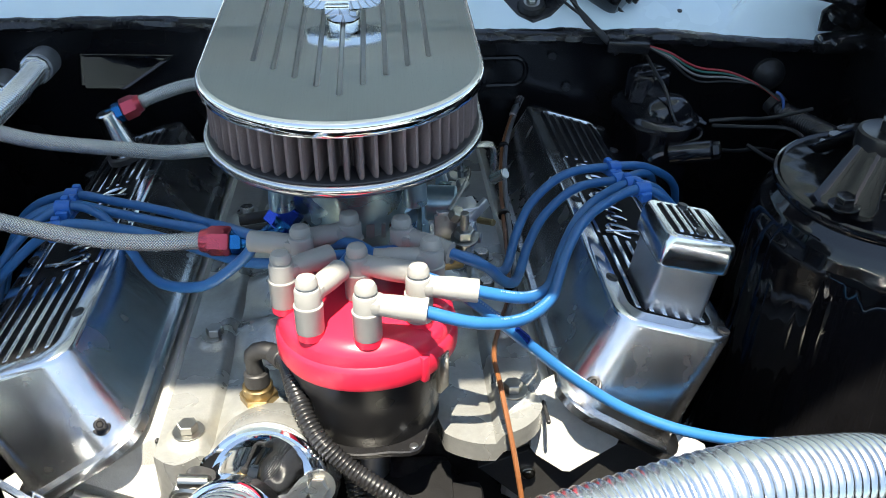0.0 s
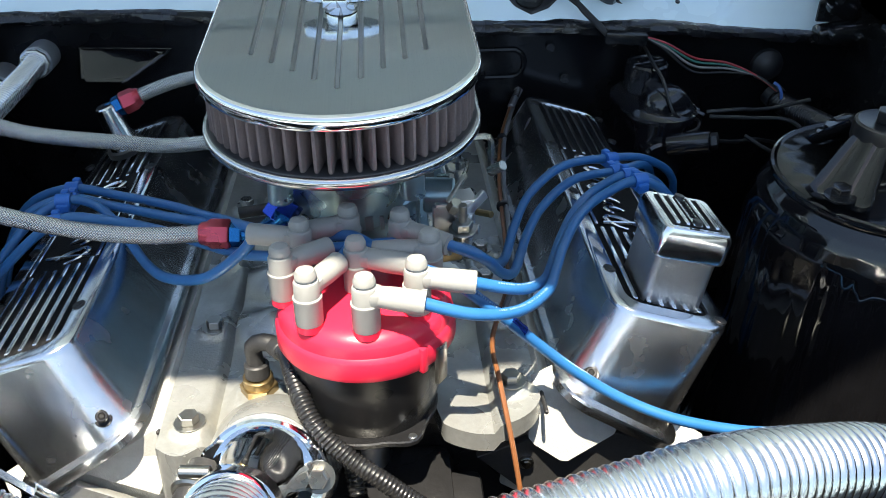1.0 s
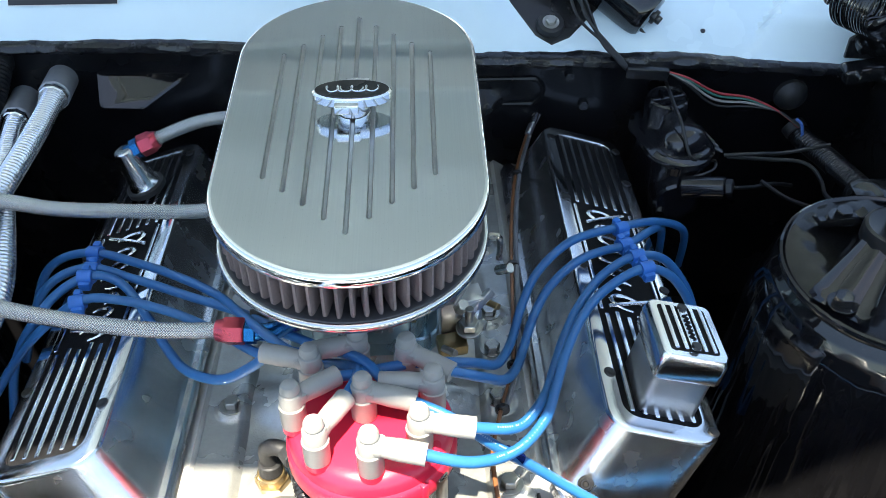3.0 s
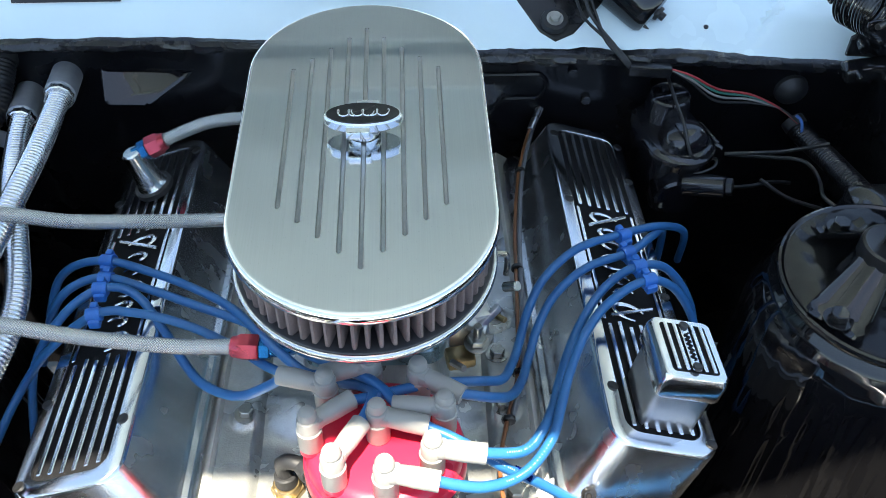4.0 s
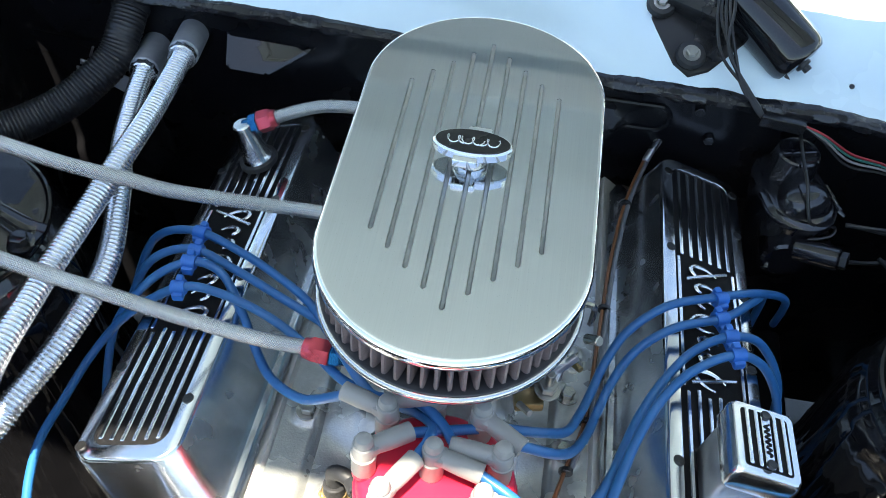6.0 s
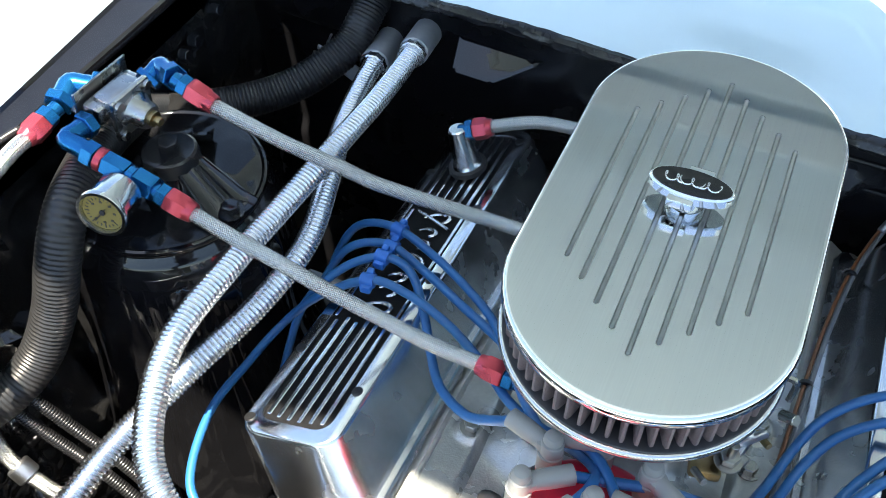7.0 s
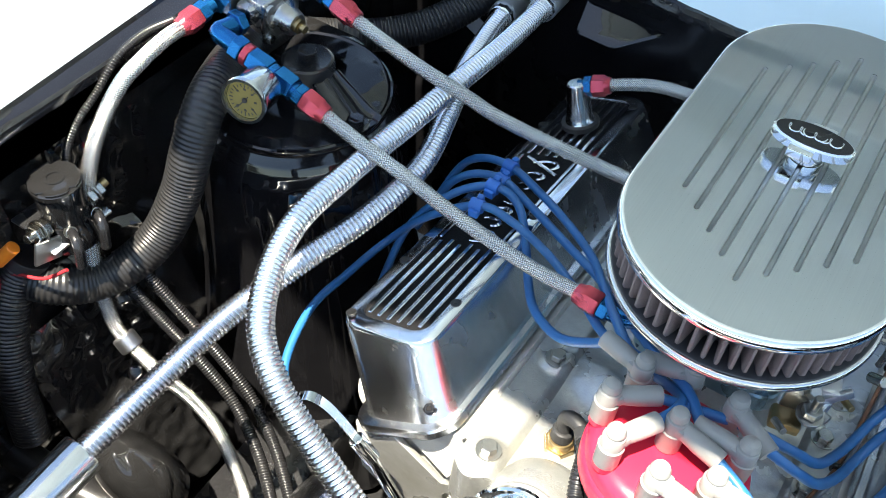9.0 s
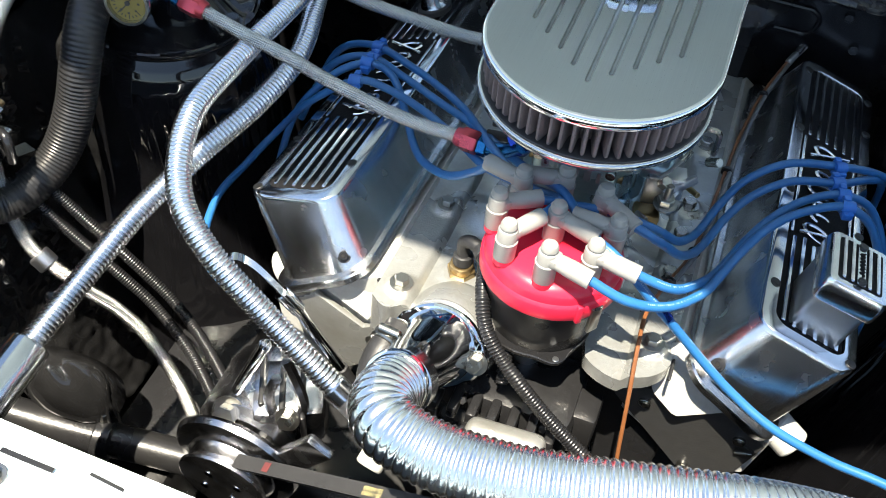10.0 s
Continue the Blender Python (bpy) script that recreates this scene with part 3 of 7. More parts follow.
# ---- engine ----
def extrude_y(section, y0, y1, m=ENGINE, bevel=0.003):
    """A cross-section in x and z carried along y."""
    turn = Matrix(((1, 0, 0, 0), (0, 0, 1, 0), (0, 1, 0, 0), (0, 0, 0, 1)))
    return flipped(prism(section, y0, y1, m @ turn, bevel))


block = thing("engine_block", "black painted engine block and timing cover", "engine", eng(0, 0.15, -0.4))
part("crankcase", extrude_y([(-0.14, -0.055), (0.14, -0.055), (0.17, -0.16), (0.15, -0.38), (-0.15, -0.38), (-0.17, -0.16)], -0.052, 0.44), BLACK_SATIN, block)
tc = box(0.135, 0.09, 0.20, ENGINE @ Matrix.Translation((0.008, -0.095, -0.19)), 0.012)
part("timing_cover", tc, BLACK_SATIN, block)
part("fuel_pump_boss", box(0.036, 0.04, 0.060, ENGINE @ Matrix.Translation((0.078, -0.100, -0.125)), 0.006), BLACK_SATIN, block)
part("water_pump", lathe([(0, 0.03), (0.035, 0.03), (0.05, 0.02), (0.062, 0.0), (0.062, -0.04), (0, -0.04)], 24, ENGINE @ Matrix.Translation((-0.005, -0.15, -0.20)) @ Matrix.Rotation(radians(90), 4, "X")), BLACK_SATIN, block)
for i in range(7):
    part("rib", box(0.010, 0.03, 0.016, ENGINE @ Matrix.Translation((-0.055 + i * 0.019, -0.148, -0.098)), 0.003), BLACK_SATIN, block)
part("cover_plate", box(0.12, 0.022, 0.045, ENGINE @ Matrix.Translation((0.0, -0.165, -0.16)) @ Matrix.Rotation(radians(-30), 4, "X"), 0.006), HEAD, block, "bare cast housing edge")
for x in (-0.03, 0.05):
    part("bolt", bolt_geo(eng(x, -0.142, -0.098), (0, -0.7, 0.7), 0.0045, 0.006, False), STEEL_DARK, block, "zinc bolt")

part("front_casting", box(0.075, 0.026, 0.024, Matrix.Translation((0.022, -0.188, 0.735)) @ Matrix.Rotation(radians(-7), 4, "Y") @ Matrix.Rotation(radians(-25), 4, "X"), 0.009, 3), CAST, block, "pale bare casting")
part("casting_boss", rod((0.010, -0.190, 0.735), (0.010, -0.208, 0.748), 0.010, 18), HEAD, block, "pale bolt boss")
COVER_TILT = 17.0
for s, side_name in ((-1, "left"), (1, "right")):
    head = thing("cylinder_head", "cast cylinder head with pale bare metal end", "cylinder head", eng(s * 0.2, 0.18, -0.15), "cylinder heads")
    sec = [(s * x, z) for x, z in ((0.146, -0.030), (0.260, -0.108), (0.250, -0.17), (0.205, -0.195), (0.115, -0.135), (0.125, -0.055))]
    g = extrude_y(sec, -0.059 if s > 0 else -0.088, 0.45)
    part("casting", g, HEAD, head)
    # sloping bare end face below the cover
    if s < 0:
        rim, y0, z0, slope = ((-0.137, 0.746), (-0.150, 0.722), (-0.208, 0.742), (-0.225, 0.735), (-0.225, 0.755), (-0.152, 0.764)), -0.102, 0.730, 0.45
    else:
        rim, y0, z0, slope = ((0.139, 0.773), (0.1345, 0.733), (0.139, 0.727), (0.160, 0.712), (0.166, 0.711), (0.203, 0.732), (0.208, 0.744), (0.200, 0.766), (0.156, 0.783)), -0.084, 0.715, 0.30
    g = loft([[(x, -0.05, z) for x, z in rim], [(x, y0 + slope * (z - z0), z) for x, z in rim]], True, True)
    part("end_face", flipped(g) if s < 0 else g, HEAD, head, "bare cast end face", flat=True)
    part("end_boss", rod(eng(s * 0.262, -0.02, -0.125), eng(s * 0.288, -0.030, -0.137), 0.018, 18), HEAD, head)

bracket = thing("bracket_plate", "dark grey bracket plate bolted to the cylinder head", "bracket", (0.18, -0.075, 0.61))
pl = prism([(0.094, 0.712), (0.134, 0.729), (0.162, 0.706), (0.201, 0.732), (0.228, 0.722), (0.254, 0.697), (0.241, 0.636), (0.196, 0.602)], -0.077, -0.0705,
           Matrix(((1, 0, 0, 0), (0, 0, 1, 0), (0, 1, 0, 0), (0, 0, 0, 1))), 0.0008)
part("plate", pl, PLATE, bracket)
for x, z in ((0.134, 0.705), (0.193, 0.621), (0.230, 0.695)):
    part("bolt", rod((x, -0.0765, z), (x, -0.0805, z), 0.0062, 18).add(rod((x, -0.080, z), (x, -0.0812, z), 0.0035, 6)), ZINC, bracket, "zinc button bolt")
part("slotted_plug", rod((0.239, -0.0765, 0.678), (0.239, -0.0782, 0.678), 0.0095, 20), STEEL_DARK, bracket, "dark plug in a slotted hole")
part("plug_bar", box(0.017, 0.002, 0.003, Matrix.Translation((0.239, -0.0788, 0.678)) @ Matrix.Rotation(radians(-25), 4, "Y"), 0.0006, 1), ZINC, bracket)


# added grey plate stands in for shade on the left head's lower face
shade_plate = thing("bracket_plate", "grey plate added for the shaded lower face of the cylinder head", "bracket", (-0.17, -0.1, 0.64))
pl = prism([(-0.126, 0.709), (-0.135, 0.720), (-0.155, 0.707), (-0.208, 0.738), (-0.237, 0.714), (-0.224, 0.654), (-0.175, 0.622), (-0.141, 0.655)], -0.1065, -0.1005, Matrix(((1, 0, 0, 0), (0, 0, 1, 0), (0, 1, 0, 0), (0, 0, 0, 1))), 0.0008)
part("plate", pl, CAST, shade_plate)
part("bolt", bolt_geo((-0.142, -0.107, 0.690), (0, -1, 0), 0.0062, 0.005), ZINC, shade_plate, "zinc bolt")


def valve_cover(s):
    cover = thing("valve_cover", "polished cast aluminium valve cover with black finned panel" , "valve cover", eng(s * 0.21, 0.18, -0.03), "valve covers")
    mid = 0.186 if s > 0 else 0.1665
    at = Vector((0.181, -0.071, 0.789)) if s > 0 else Vector((-0.182, -0.0885, 0.787))
    up = Vector((-0.15 * s, -0.55, 0.80)).normalized()
    part("flange_bolt", rod(at - up * 0.006, at + up * 0.0005, 0.0066, 20).add(rod(at, at + up * 0.008, 0.0046, 18, edge=0.0008)), BLACK_GLOSS, cover, "dark socket bolt")
    part("bolt_socket", hexagon(at + up * 0.0078, at + up * 0.0083, 0.0028), INSET, cover)
    top = ENGINE @ Matrix.Translation((s * 0.2480, mid, 0.0185)) @ Matrix.Rotation(radians(s * COVER_TILT), 4, "Y")
    base = ENGINE @ Matrix.Translation((s * 0.203, mid - 0.009, -0.060)) @ Matrix.Rotation(radians(s * 33.0), 4, "Y")
    n = 8

    def ring(m, w, d, r, z, dy=0.0):
        return [m @ Vector((x, y + dy, z)) for x, y in rounded(w, d, r, n)]

    rows = [ring(base, 0.122, 0.526, 0.030, 0.0), ring(base, 0.122, 0.526, 0.030, 0.006), ring(base, 0.120, 0.524, 0.030, 0.008),
            ring(base, 0.107, 0.507, 0.028, 0.009), ring(base, 0.104, 0.504, 0.028, 0.014)]
    a, b = ring(base, 0.104, 0.504, 0.028, 0.014), ring(top, 0.101, 0.481, 0.022, -0.0045)
    for k in (0.5,):
        rows.append([p.lerp(q, k) for p, q in zip(a, b)])
    rows.append(b)
    part("body", loft(rows, False, True), COVER_SIDE, cover, "satin polished sides", angle=28)
    rows = [ring(top, 0.101, 0.481, 0.022, -0.0045), ring(top, 0.0992, 0.4792, 0.021, -0.0019), ring(top, 0.0970, 0.4768, 0.020, -0.0006), ring(top, 0.0940, 0.4735, 0.018, 0.0),
             ring(top, 0.072, 0.450, 0.014, 0.0), ring(top, 0.0715, 0.4495, 0.014, -0.0005), ring(top, 0.071, 0.449, 0.014, -0.0045)]
    part("top_rail", loft(rows), POLISHED, cover, "polished top rail", angle=28)
    part("inset_panel", prism(rounded(0.0705, 0.4485, 0.0138, n), -0.0044, -0.0034, top), INSET, cover, "black painted recessed panel")
    # long fins in front of and behind the lettering, one strip each
    for k in range(6):
        x = -0.0275 + k * 0.011
        for y0, y1 in ((-0.2215 + 0.0012 * abs(k - 2.5), -0.098 + 0.005 * (k % 2)), (0.082, 0.2215 - 0.0012 * abs(k - 2.5))):
            g = box(0.0042, y1 - y0, 0.0042, top @ Matrix.Translation((x, (y0 + y1) / 2, -0.0018)), 0.0008, 1)
            part("fin", g, POLISHED, cover, "polished fin")
    for k in (0, 5):
        part("fin", box(0.0036, 0.17, 0.0042, top @ Matrix.Translation((-0.0315 if k == 0 else 0.0315, -0.008, -0.0018)), 0.0008, 1), POLISHED, cover, "polished fin")
    # raised script, kept to plain hooked strokes
    for yc, size, lean, sweep_deg in ((-0.078, 0.017, 0.3, 250), (-0.052, 0.011, -0.2, 220), (-0.032, 0.011, 0.2, 240), (-0.006, 0.018, -0.3, 260), (0.020, 0.011, 0.2, 230), (0.040, 0.011, -0.1, 210), (0.062, 0.016, 0.3, 200)):
        pts = []
        for i in range(24):
            a = radians(-60 + sweep_deg * i / 23)
            pts.append(top @ Vector((-s * (size * math.sin(a) + 0.002), yc + 0.55 * size * math.cos(a) + lean * size * math.sin(a) * 0.5, -0.0016)))
        part("raised_script", sweep(pts, lambda q, n=size: 0.0013 + 0.0016 * math.sin(math.pi * min(1.0, q / (n * 3.2))), 8, 0.0015), POLISHED, cover, "raised polished script stroke")
    for ya, yb in ((-0.086, -0.066), (0.048, 0.076)):
        part("raised_script", sweep([top @ Vector((-s * 0.024, ya, -0.0016)), top @ Vector((0.0, (ya + yb) / 2, -0.0014)), top @ Vector((s * 0.024, yb, -0.0016))], 0.0021, 8, 0.002), POLISHED, cover, "raised polished script stroke")
    for y in (-0.178, -0.030, 0.086, 0.212):
        x = -s * 0.0405
        part("screw", rod(top @ Vector((x, y, -0.001)), top @ Vector((x, y, 0.0012)), 0.0052, 14).add(rod(top @ Vector((x, y, 0.001)), top @ Vector((x, y, 0.0016)), 0.0028, 6)), STEEL_DARK, cover, "dark socket screw")
    for y in (-0.226, -0.140, -0.045, 0.050, 0.145, 0.214):
        x = s * 0.0425
        part("screw", rod(top @ Vector((x, y, -0.001)), top @ Vector((x, y, 0.0012)), 0.0050, 14).add(rod(top @ Vector((x, y, 0.001)), top @ Vector((x, y, 0.0016)), 0.0026, 6)), STEEL_DARK, cover, "dark socket screw")
    # hold-down bolt in its pocket at the front
    at = Vector((0.1875, -0.044, 0.760)) if s > 0 else Vector((-0.1860, -0.074, 0.771))
    part("hold_down_bolt", rod(at, at + Vector((-s * 0.003, -0.008, 0.009)), 0.0052, 16).add(rod(at + Vector((-s * 0.003, -0.008, 0.009)), at + Vector((-s * 0.0032, -0.0085, 0.0096)), 0.0035, 6)), STEEL_DARK, cover, "socket head bolt")
    return cover, top


cover_left, top_left = valve_cover(-1)
cover_right, top_right = valve_cover(1)


# intake manifold: one casting with runners and pads
def intake_height(x, y):
    ax = abs(x)
    z = -0.040
    z += 0.008 * max(0.0, min(1.0, (ax - 0.103) / 0.006))
    for c in (0.035, 0.115, 0.215, 0.30):
        rid = math.exp(-((y - c - 0.25 * (ax - 0.05) * (1 if c < 0.17 else -1)) / 0.024) ** 2)
        z += 0.026 * rid * max(0.0, min(1.0, (0.118 - ax) / 0.045))
    pad = max(0.0, min(1.0, (0.070 - ax) / 0.02)) * max(0.0, min(1.0, (y - 0.045) / 0.03)) * max(0.0, min(1.0, (0.30 - y) / 0.03))
    z = z + (0.018 - z) * pad
    # water crossover in front
    q = math.exp(-((y + 0.075) / 0.034) ** 2) * max(0.0, min(1.0, (0.110 - ax) / 0.03))
    z += 0.004 * q
    z += 0.003 * max(0.0, min(1.0, (0.024 - math.hypot(x + 0.0745, y + 0.045)) / 0.006))
    for bx, by in ((-0.119, 0.036), (0.119, 0.036), (-0.119, 0.152), (0.119, 0.152), (-0.12, -0.09), (0.121, -0.060), (-0.119, 0.27), (0.119, 0.27)):
        d = math.hypot(x - bx, y - by)
        z += 0.005 * max(0.0, min(1.0, (0.017 - d) / 0.005))
    return z


manifold = thing("intake_manifold", "cast aluminium intake manifold in the engine valley", "intake manifold", eng(0, 0.15, -0.05))
gx, gy = np.linspace(-0.142, 0.142, 110), np.linspace(-0.128, 0.47, 200)


def intake_front(x):
    """The front edge is cut back round the distributor."""
    if x < -0.035:
        return -0.100 - 0.02 * math.exp(-((x + 0.125) / 0.02) ** 2)
    if x < 0.0:
        return -0.100 + 0.057 * min(1.0, (x + 0.035) / 0.025)
    if x < 0.055:
        return -0.043
    if x < 0.066:
        return -0.043 - 0.052 * (x - 0.055) / 0.011
    return -0.062 - 0.044 * math.sqrt(max(0.0, 1 - ((x - 0.098) / 0.046) ** 2))


def intake_row(x, y):
    t = (y - gy[0]) / (gy[-1] - gy[0])
    return intake_front(x) * (1 - t) + gy[-1] * t


v = [eng(x, intake_row(x, y), intake_height(x, intake_row(x, y))) for y in gy for x in gx]
n0 = len(gx)
f = [(j * n0 + i, j * n0 + i + 1, (j + 1) * n0 + i + 1, (j + 1) * n0 + i) for j in range(len(gy) - 1) for i in range(n0 - 1)]
rim = list(range(n0)) + [j * n0 + n0 - 1 for j in range(1, len(gy))] + [(len(gy) - 1) * n0 + i for i in range(n0 - 2, -1, -1)] + [j * n0 for j in range(len(gy) - 2, 0, -1)]
k0 = len(v)
low = ENGINE.to_3x3() @ Vector((0, 0, -1))
v += [v[i] + low * (0.05 if v[i].x < 0.05 else 0.016) for i in rim]
for a in range(len(rim)):
    b = (a + 1) % len(rim)
    f.append((rim[b], rim[a], k0 + a, k0 + b))
part("casting", Geo(v, f), CAST, manifold, angle=50)
for x, y in ((-0.119, 0.036), (0.119, 0.036), (-0.119, 0.152), (0.119, 0.152), (0.119, 0.105), (-0.12, -0.09), (0.121, -0.060), (-0.119, 0.27), (0.119, 0.27)):
    part("bolt", bolt_geo(eng(x, y, intake_height(x, y)), ENGINE.to_3x3() @ Vector((0, 0, 1)), 0.0075, 0.007), ZINC, manifold, "zinc hexagon bolt")
for s in (-1, 1):
    part("gasket_line", box(0.003, 0.535, 0.004, ENGINE @ Matrix.Translation((s * 0.1445, 0.178, -0.036)), 0.001, 1), BLACK_RUBBER, manifold, "dark gasket edge")

NK = Matrix.Translation((-0.062, -0.140, 0.775)) @ Vector((-0.06, -0.80, 0.55)).to_track_quat("Z", "Y").to_matrix().to_4x4()
part("thermostat_boss", lathe([(0, -0.062), (0.020, -0.060), (0.031, -0.050), (0.0385, -0.034), (0.0415, -0.018), (0.0425, -0.006), (0.0420, -0.002), (0, -0.002)], 40, NK), CAST, manifold)
part("boss_dome", lathe([(0, -0.066), (0.034, -0.065), (0.044, -0.059), (0.0485, -0.049), (0.0490, -0.040), (0.0475, -0.028), (0.0455, -0.014), (0.0435, -0.007), (0.042, -0.004), (0, -0.004)], 48, NK), CAST, manifold, angle=60)

# ---- carburettor and air cleaner ----
carb = thing("carburettor", "dull zinc carburettor under the air cleaner", "carburettor", (0, 0.155, 0.81))
part("base_plate", prism(rounded(0.135, 0.19, 0.02, 5, 0, 0.155), 0.800, 0.822, None, 0.002), CARB, carb)
part("main_body", prism(rounded(0.112, 0.20, 0.022, 5, 0, 0.155), 0.822, 0.872, None, 0.003), CARB, carb)
horn = []
for z, r in ((0.858, 0.047), (0.862, 0.050), (0.885, 0.054), (0.905, 0.0575), (0.930, 0.0600), (0.938, 0.0585)):
    horn.append([(r * math.cos(2 * math.pi * k / 56), 0.150 + (0.052 if math.sin(2 * math.pi * k / 56) > 0 else -0.066) + r * math.sin(2 * math.pi * k / 56), z) for k in range(56)])
part("air_horn", loft(horn, True, True), CARB, carb)
for s in (-1, 1):
    part("screw_boss", rod((s * 0.052, 0.036, 0.890), (s * 0.05, 0.040, 0.938), 0.010, 14), CARB, carb)
for i in range(6):
    part("raised_mark", box(0.004 if i % 2 else 0.007, 0.002, 0.012, pose(-0.026 + i * 0.0105, 0.0335, 0.868, -12, 0, 0), 0.0005, 1), CARB, carb, "raised mark on the bowl")
part("fuel_bowl", box(0.086, 0.03, 0.046, pose(0, 0.062, 0.850), 0.008), CARB, carb)
# linkage on the carburettor's side
part("throttle_lever", box(0.004, 0.036, 0.05, pose(0.078, 0.11, 0.858, 15, 0, 8), 0.0015, 1), SATIN, carb, "bright throttle lever")
part("choke_housing", rod((0.062, 0.075, 0.868), (0.088, 0.072, 0.868), 0.015, 20), CARB, carb)
part("bracket", box(0.036, 0.004, 0.034, pose(0.086, 0.060, 0.850, 0, 0, 12), 0.001), SATIN, carb, "folded zinc bracket")
part("bracket_flange", box(0.036, 0.020, 0.003, pose(0.0865, 0.068, 0.868, 0, 0, 12), 0.001), SATIN, carb)
part("cam_plate", rod((0.098, 0.056, 0.845), (0.101, 0.055, 0.845), 0.013, 20), SATIN, carb)
part("cam_screw", rod((0.100, 0.0555, 0.845), (0.107, 0.053, 0.845), 0.0045, 12), ZINC, carb)
for p in ((0.070, 0.035, 0.838), (0.092, 0.082, 0.840), (0.076, 0.090, 0.876)):
    part("set_screw", rod(p, (p[0] + 0.010, p[1] - 0.012, p[2] + 0.006), 0.0032, 10), ZINC, carb, "zinc set screw")
part("link_rod", sweep([(0.080, 0.05, 0.875), (0.096, 0.07, 0.89), (0.100, 0.10, 0.885), (0.098, 0.14, 0.86)], 0.0018, 8), ZINC, carb)
for p in ((0.084, 0.055, 0.864), (0.093, 0.105, 0.862), (0.087, 0.14, 0.85)):
    part("nut", hexagon(p, (p[0] + 0.004, p[1] - 0.003, p[2] + 0.009), 0.006), ZINC, carb, "zinc nut")
for k in range(2):
    part("vacuum_port", rod((-0.058, 0.075 + 0.02 * k, 0.85), (-0.096, 0.07 + 0.02 * k, 0.848), 0.005, 12), BLACK_RUBBER, carb, "capped black vacuum port")
part("return_spring", sweep([(0.086 + 0.004 * math.cos(i * 1.3), 0.12 + 0.0022 * i, 0.842 + 0.004 * math.sin(i * 1.3)) for i in range(50)], 0.0008, 5, 0.002), ZINC, carb, "thin return spring")

part("stud", rod((0.0925, 0.048, 0.838), (0.0925, 0.046, 0.874), 0.0036, 12), ZINC, carb, "threaded stud")
part("stud_nut", hexagon((0.0925, 0.0475, 0.850), (0.0925, 0.047, 0.858), 0.0085), ZINC, carb, "zinc nut")
part("stud_washer", rod((0.0925, 0.0478, 0.8475), (0.0925, 0.0475, 0.850), 0.0115, 20), ZINC, carb)
part("cable_bracket", sweep([(0.094, 0.105, 0.875), (0.094, 0.100, 0.905), (0.108, 0.098, 0.908), (0.120, 0.098, 0.906), (0.121, 0.100, 0.880)], 0.0030, 6, 0.004), ZINC, carb, "folded zinc cable bracket")
part("pump_lever", box(0.034, 0.005, 0.010, pose(0.101, 0.062, 0.862, 0, -28, 35), 0.0015), SATIN, carb, "bright pump lever")
part("pump_cover", box(0.026, 0.020, 0.012, pose(0.078, 0.046, 0.830, 0, 0, 10), 0.003), BRASS, carb, "brass-tinted pump cover")
part("ball_end", rod((0.118, 0.080, 0.885), (0.128, 0.072, 0.895), 0.0045, 14), ZINC, carb, "zinc ball end")
part("idle_screw", rod((0.108, 0.086, 0.842), (0.120, 0.074, 0.846), 0.0030, 10), BRASS, carb, "brass idle screw")
part("metering_block", box(0.118, 0.014, 0.050, pose(0, 0.083, 0.850), 0.004), CARB, carb)
for sgn in (-1, 1):
    part("bowl_screw", rod((sgn * 0.036, 0.048, 0.866), (sgn * 0.036, 0.042, 0.866), 0.0052, 12), ZINC, carb, "zinc bowl screw")
    part("sight_plug", rod((sgn * 0.041, 0.062, 0.850), (sgn * 0.0475, 0.062, 0.850), 0.0058, 14), BRASS, carb, "brass sight plug")

cleaner = thing("air_cleaner", "oval polished air cleaner with ribbed lid and pleated filter", "air cleaner", (0, 0.156, 0.936))
LID_Y, LID_R, LID_S = 0.156, 0.1065, 0.0935


def stadium(r, n=40, half=LID_S):
    pts = []
    for k in range(n + 1):
        a = math.pi * k / n
        pts.append((r * math.cos(a), LID_Y + half + r * math.sin(a)))
    for k in range(n + 1):
        a = math.pi + math.pi * k / n
        pts.append((r * math.cos(a), LID_Y - half + r * math.sin(a)))
    return pts


# lid: a flat top pierced by nine milled grooves, and a rolled rim
from mathutils import geometry as geo2d
groove_w = 0.0042
outline = stadium(LID_R - 0.004)
pts2, edges2 = [Vector(p) for p in outline], [(i, (i + 1) % len(outline)) for i in range(len(outline))]
grooves = []
for i in range(9):
    gx0 = (i - 4) * 0.01635
    grooves.append((gx0, abs(gx0) * 1.0, 0.312 - abs(gx0) * 0.98))
for gx0, y0, y1 in grooves:
    k = len(pts2)
    h = groove_w / 2
    ring2 = [(gx0 - h, y0 + h), (gx0 - h * 0.7, y0 + h * 0.3), (gx0, y0), (gx0 + h * 0.7, y0 + h * 0.3), (gx0 + h, y0 + h), (gx0 + h, y1 - h), (gx0 + h * 0.7, y1 - h * 0.3), (gx0, y1), (gx0 - h * 0.7, y1 - h * 0.3), (gx0 - h, y1 - h)]
    pts2 += [Vector(p) for p in ring2]
    edges2 += [(k + a, k + (a + 1) % 10) for a in range(10)]
out = geo2d.delaunay_2d_cdt(pts2, edges2, [], 0, 1e-7)


def in_groove(x, y):
    return any(abs(x - g0) < groove_w * 0.49 and a < y < b and (abs(x - g0) < (min(y - a, b - y) * 1.4 + 0.0006)) for g0, a, b in grooves)


def in_lid(x, y):
    yy = max(abs(y - LID_Y) - LID_S, 0)
    return math.hypot(x, yy) < LID_R - 0.0041 if yy else abs(x) < LID_R - 0.0041


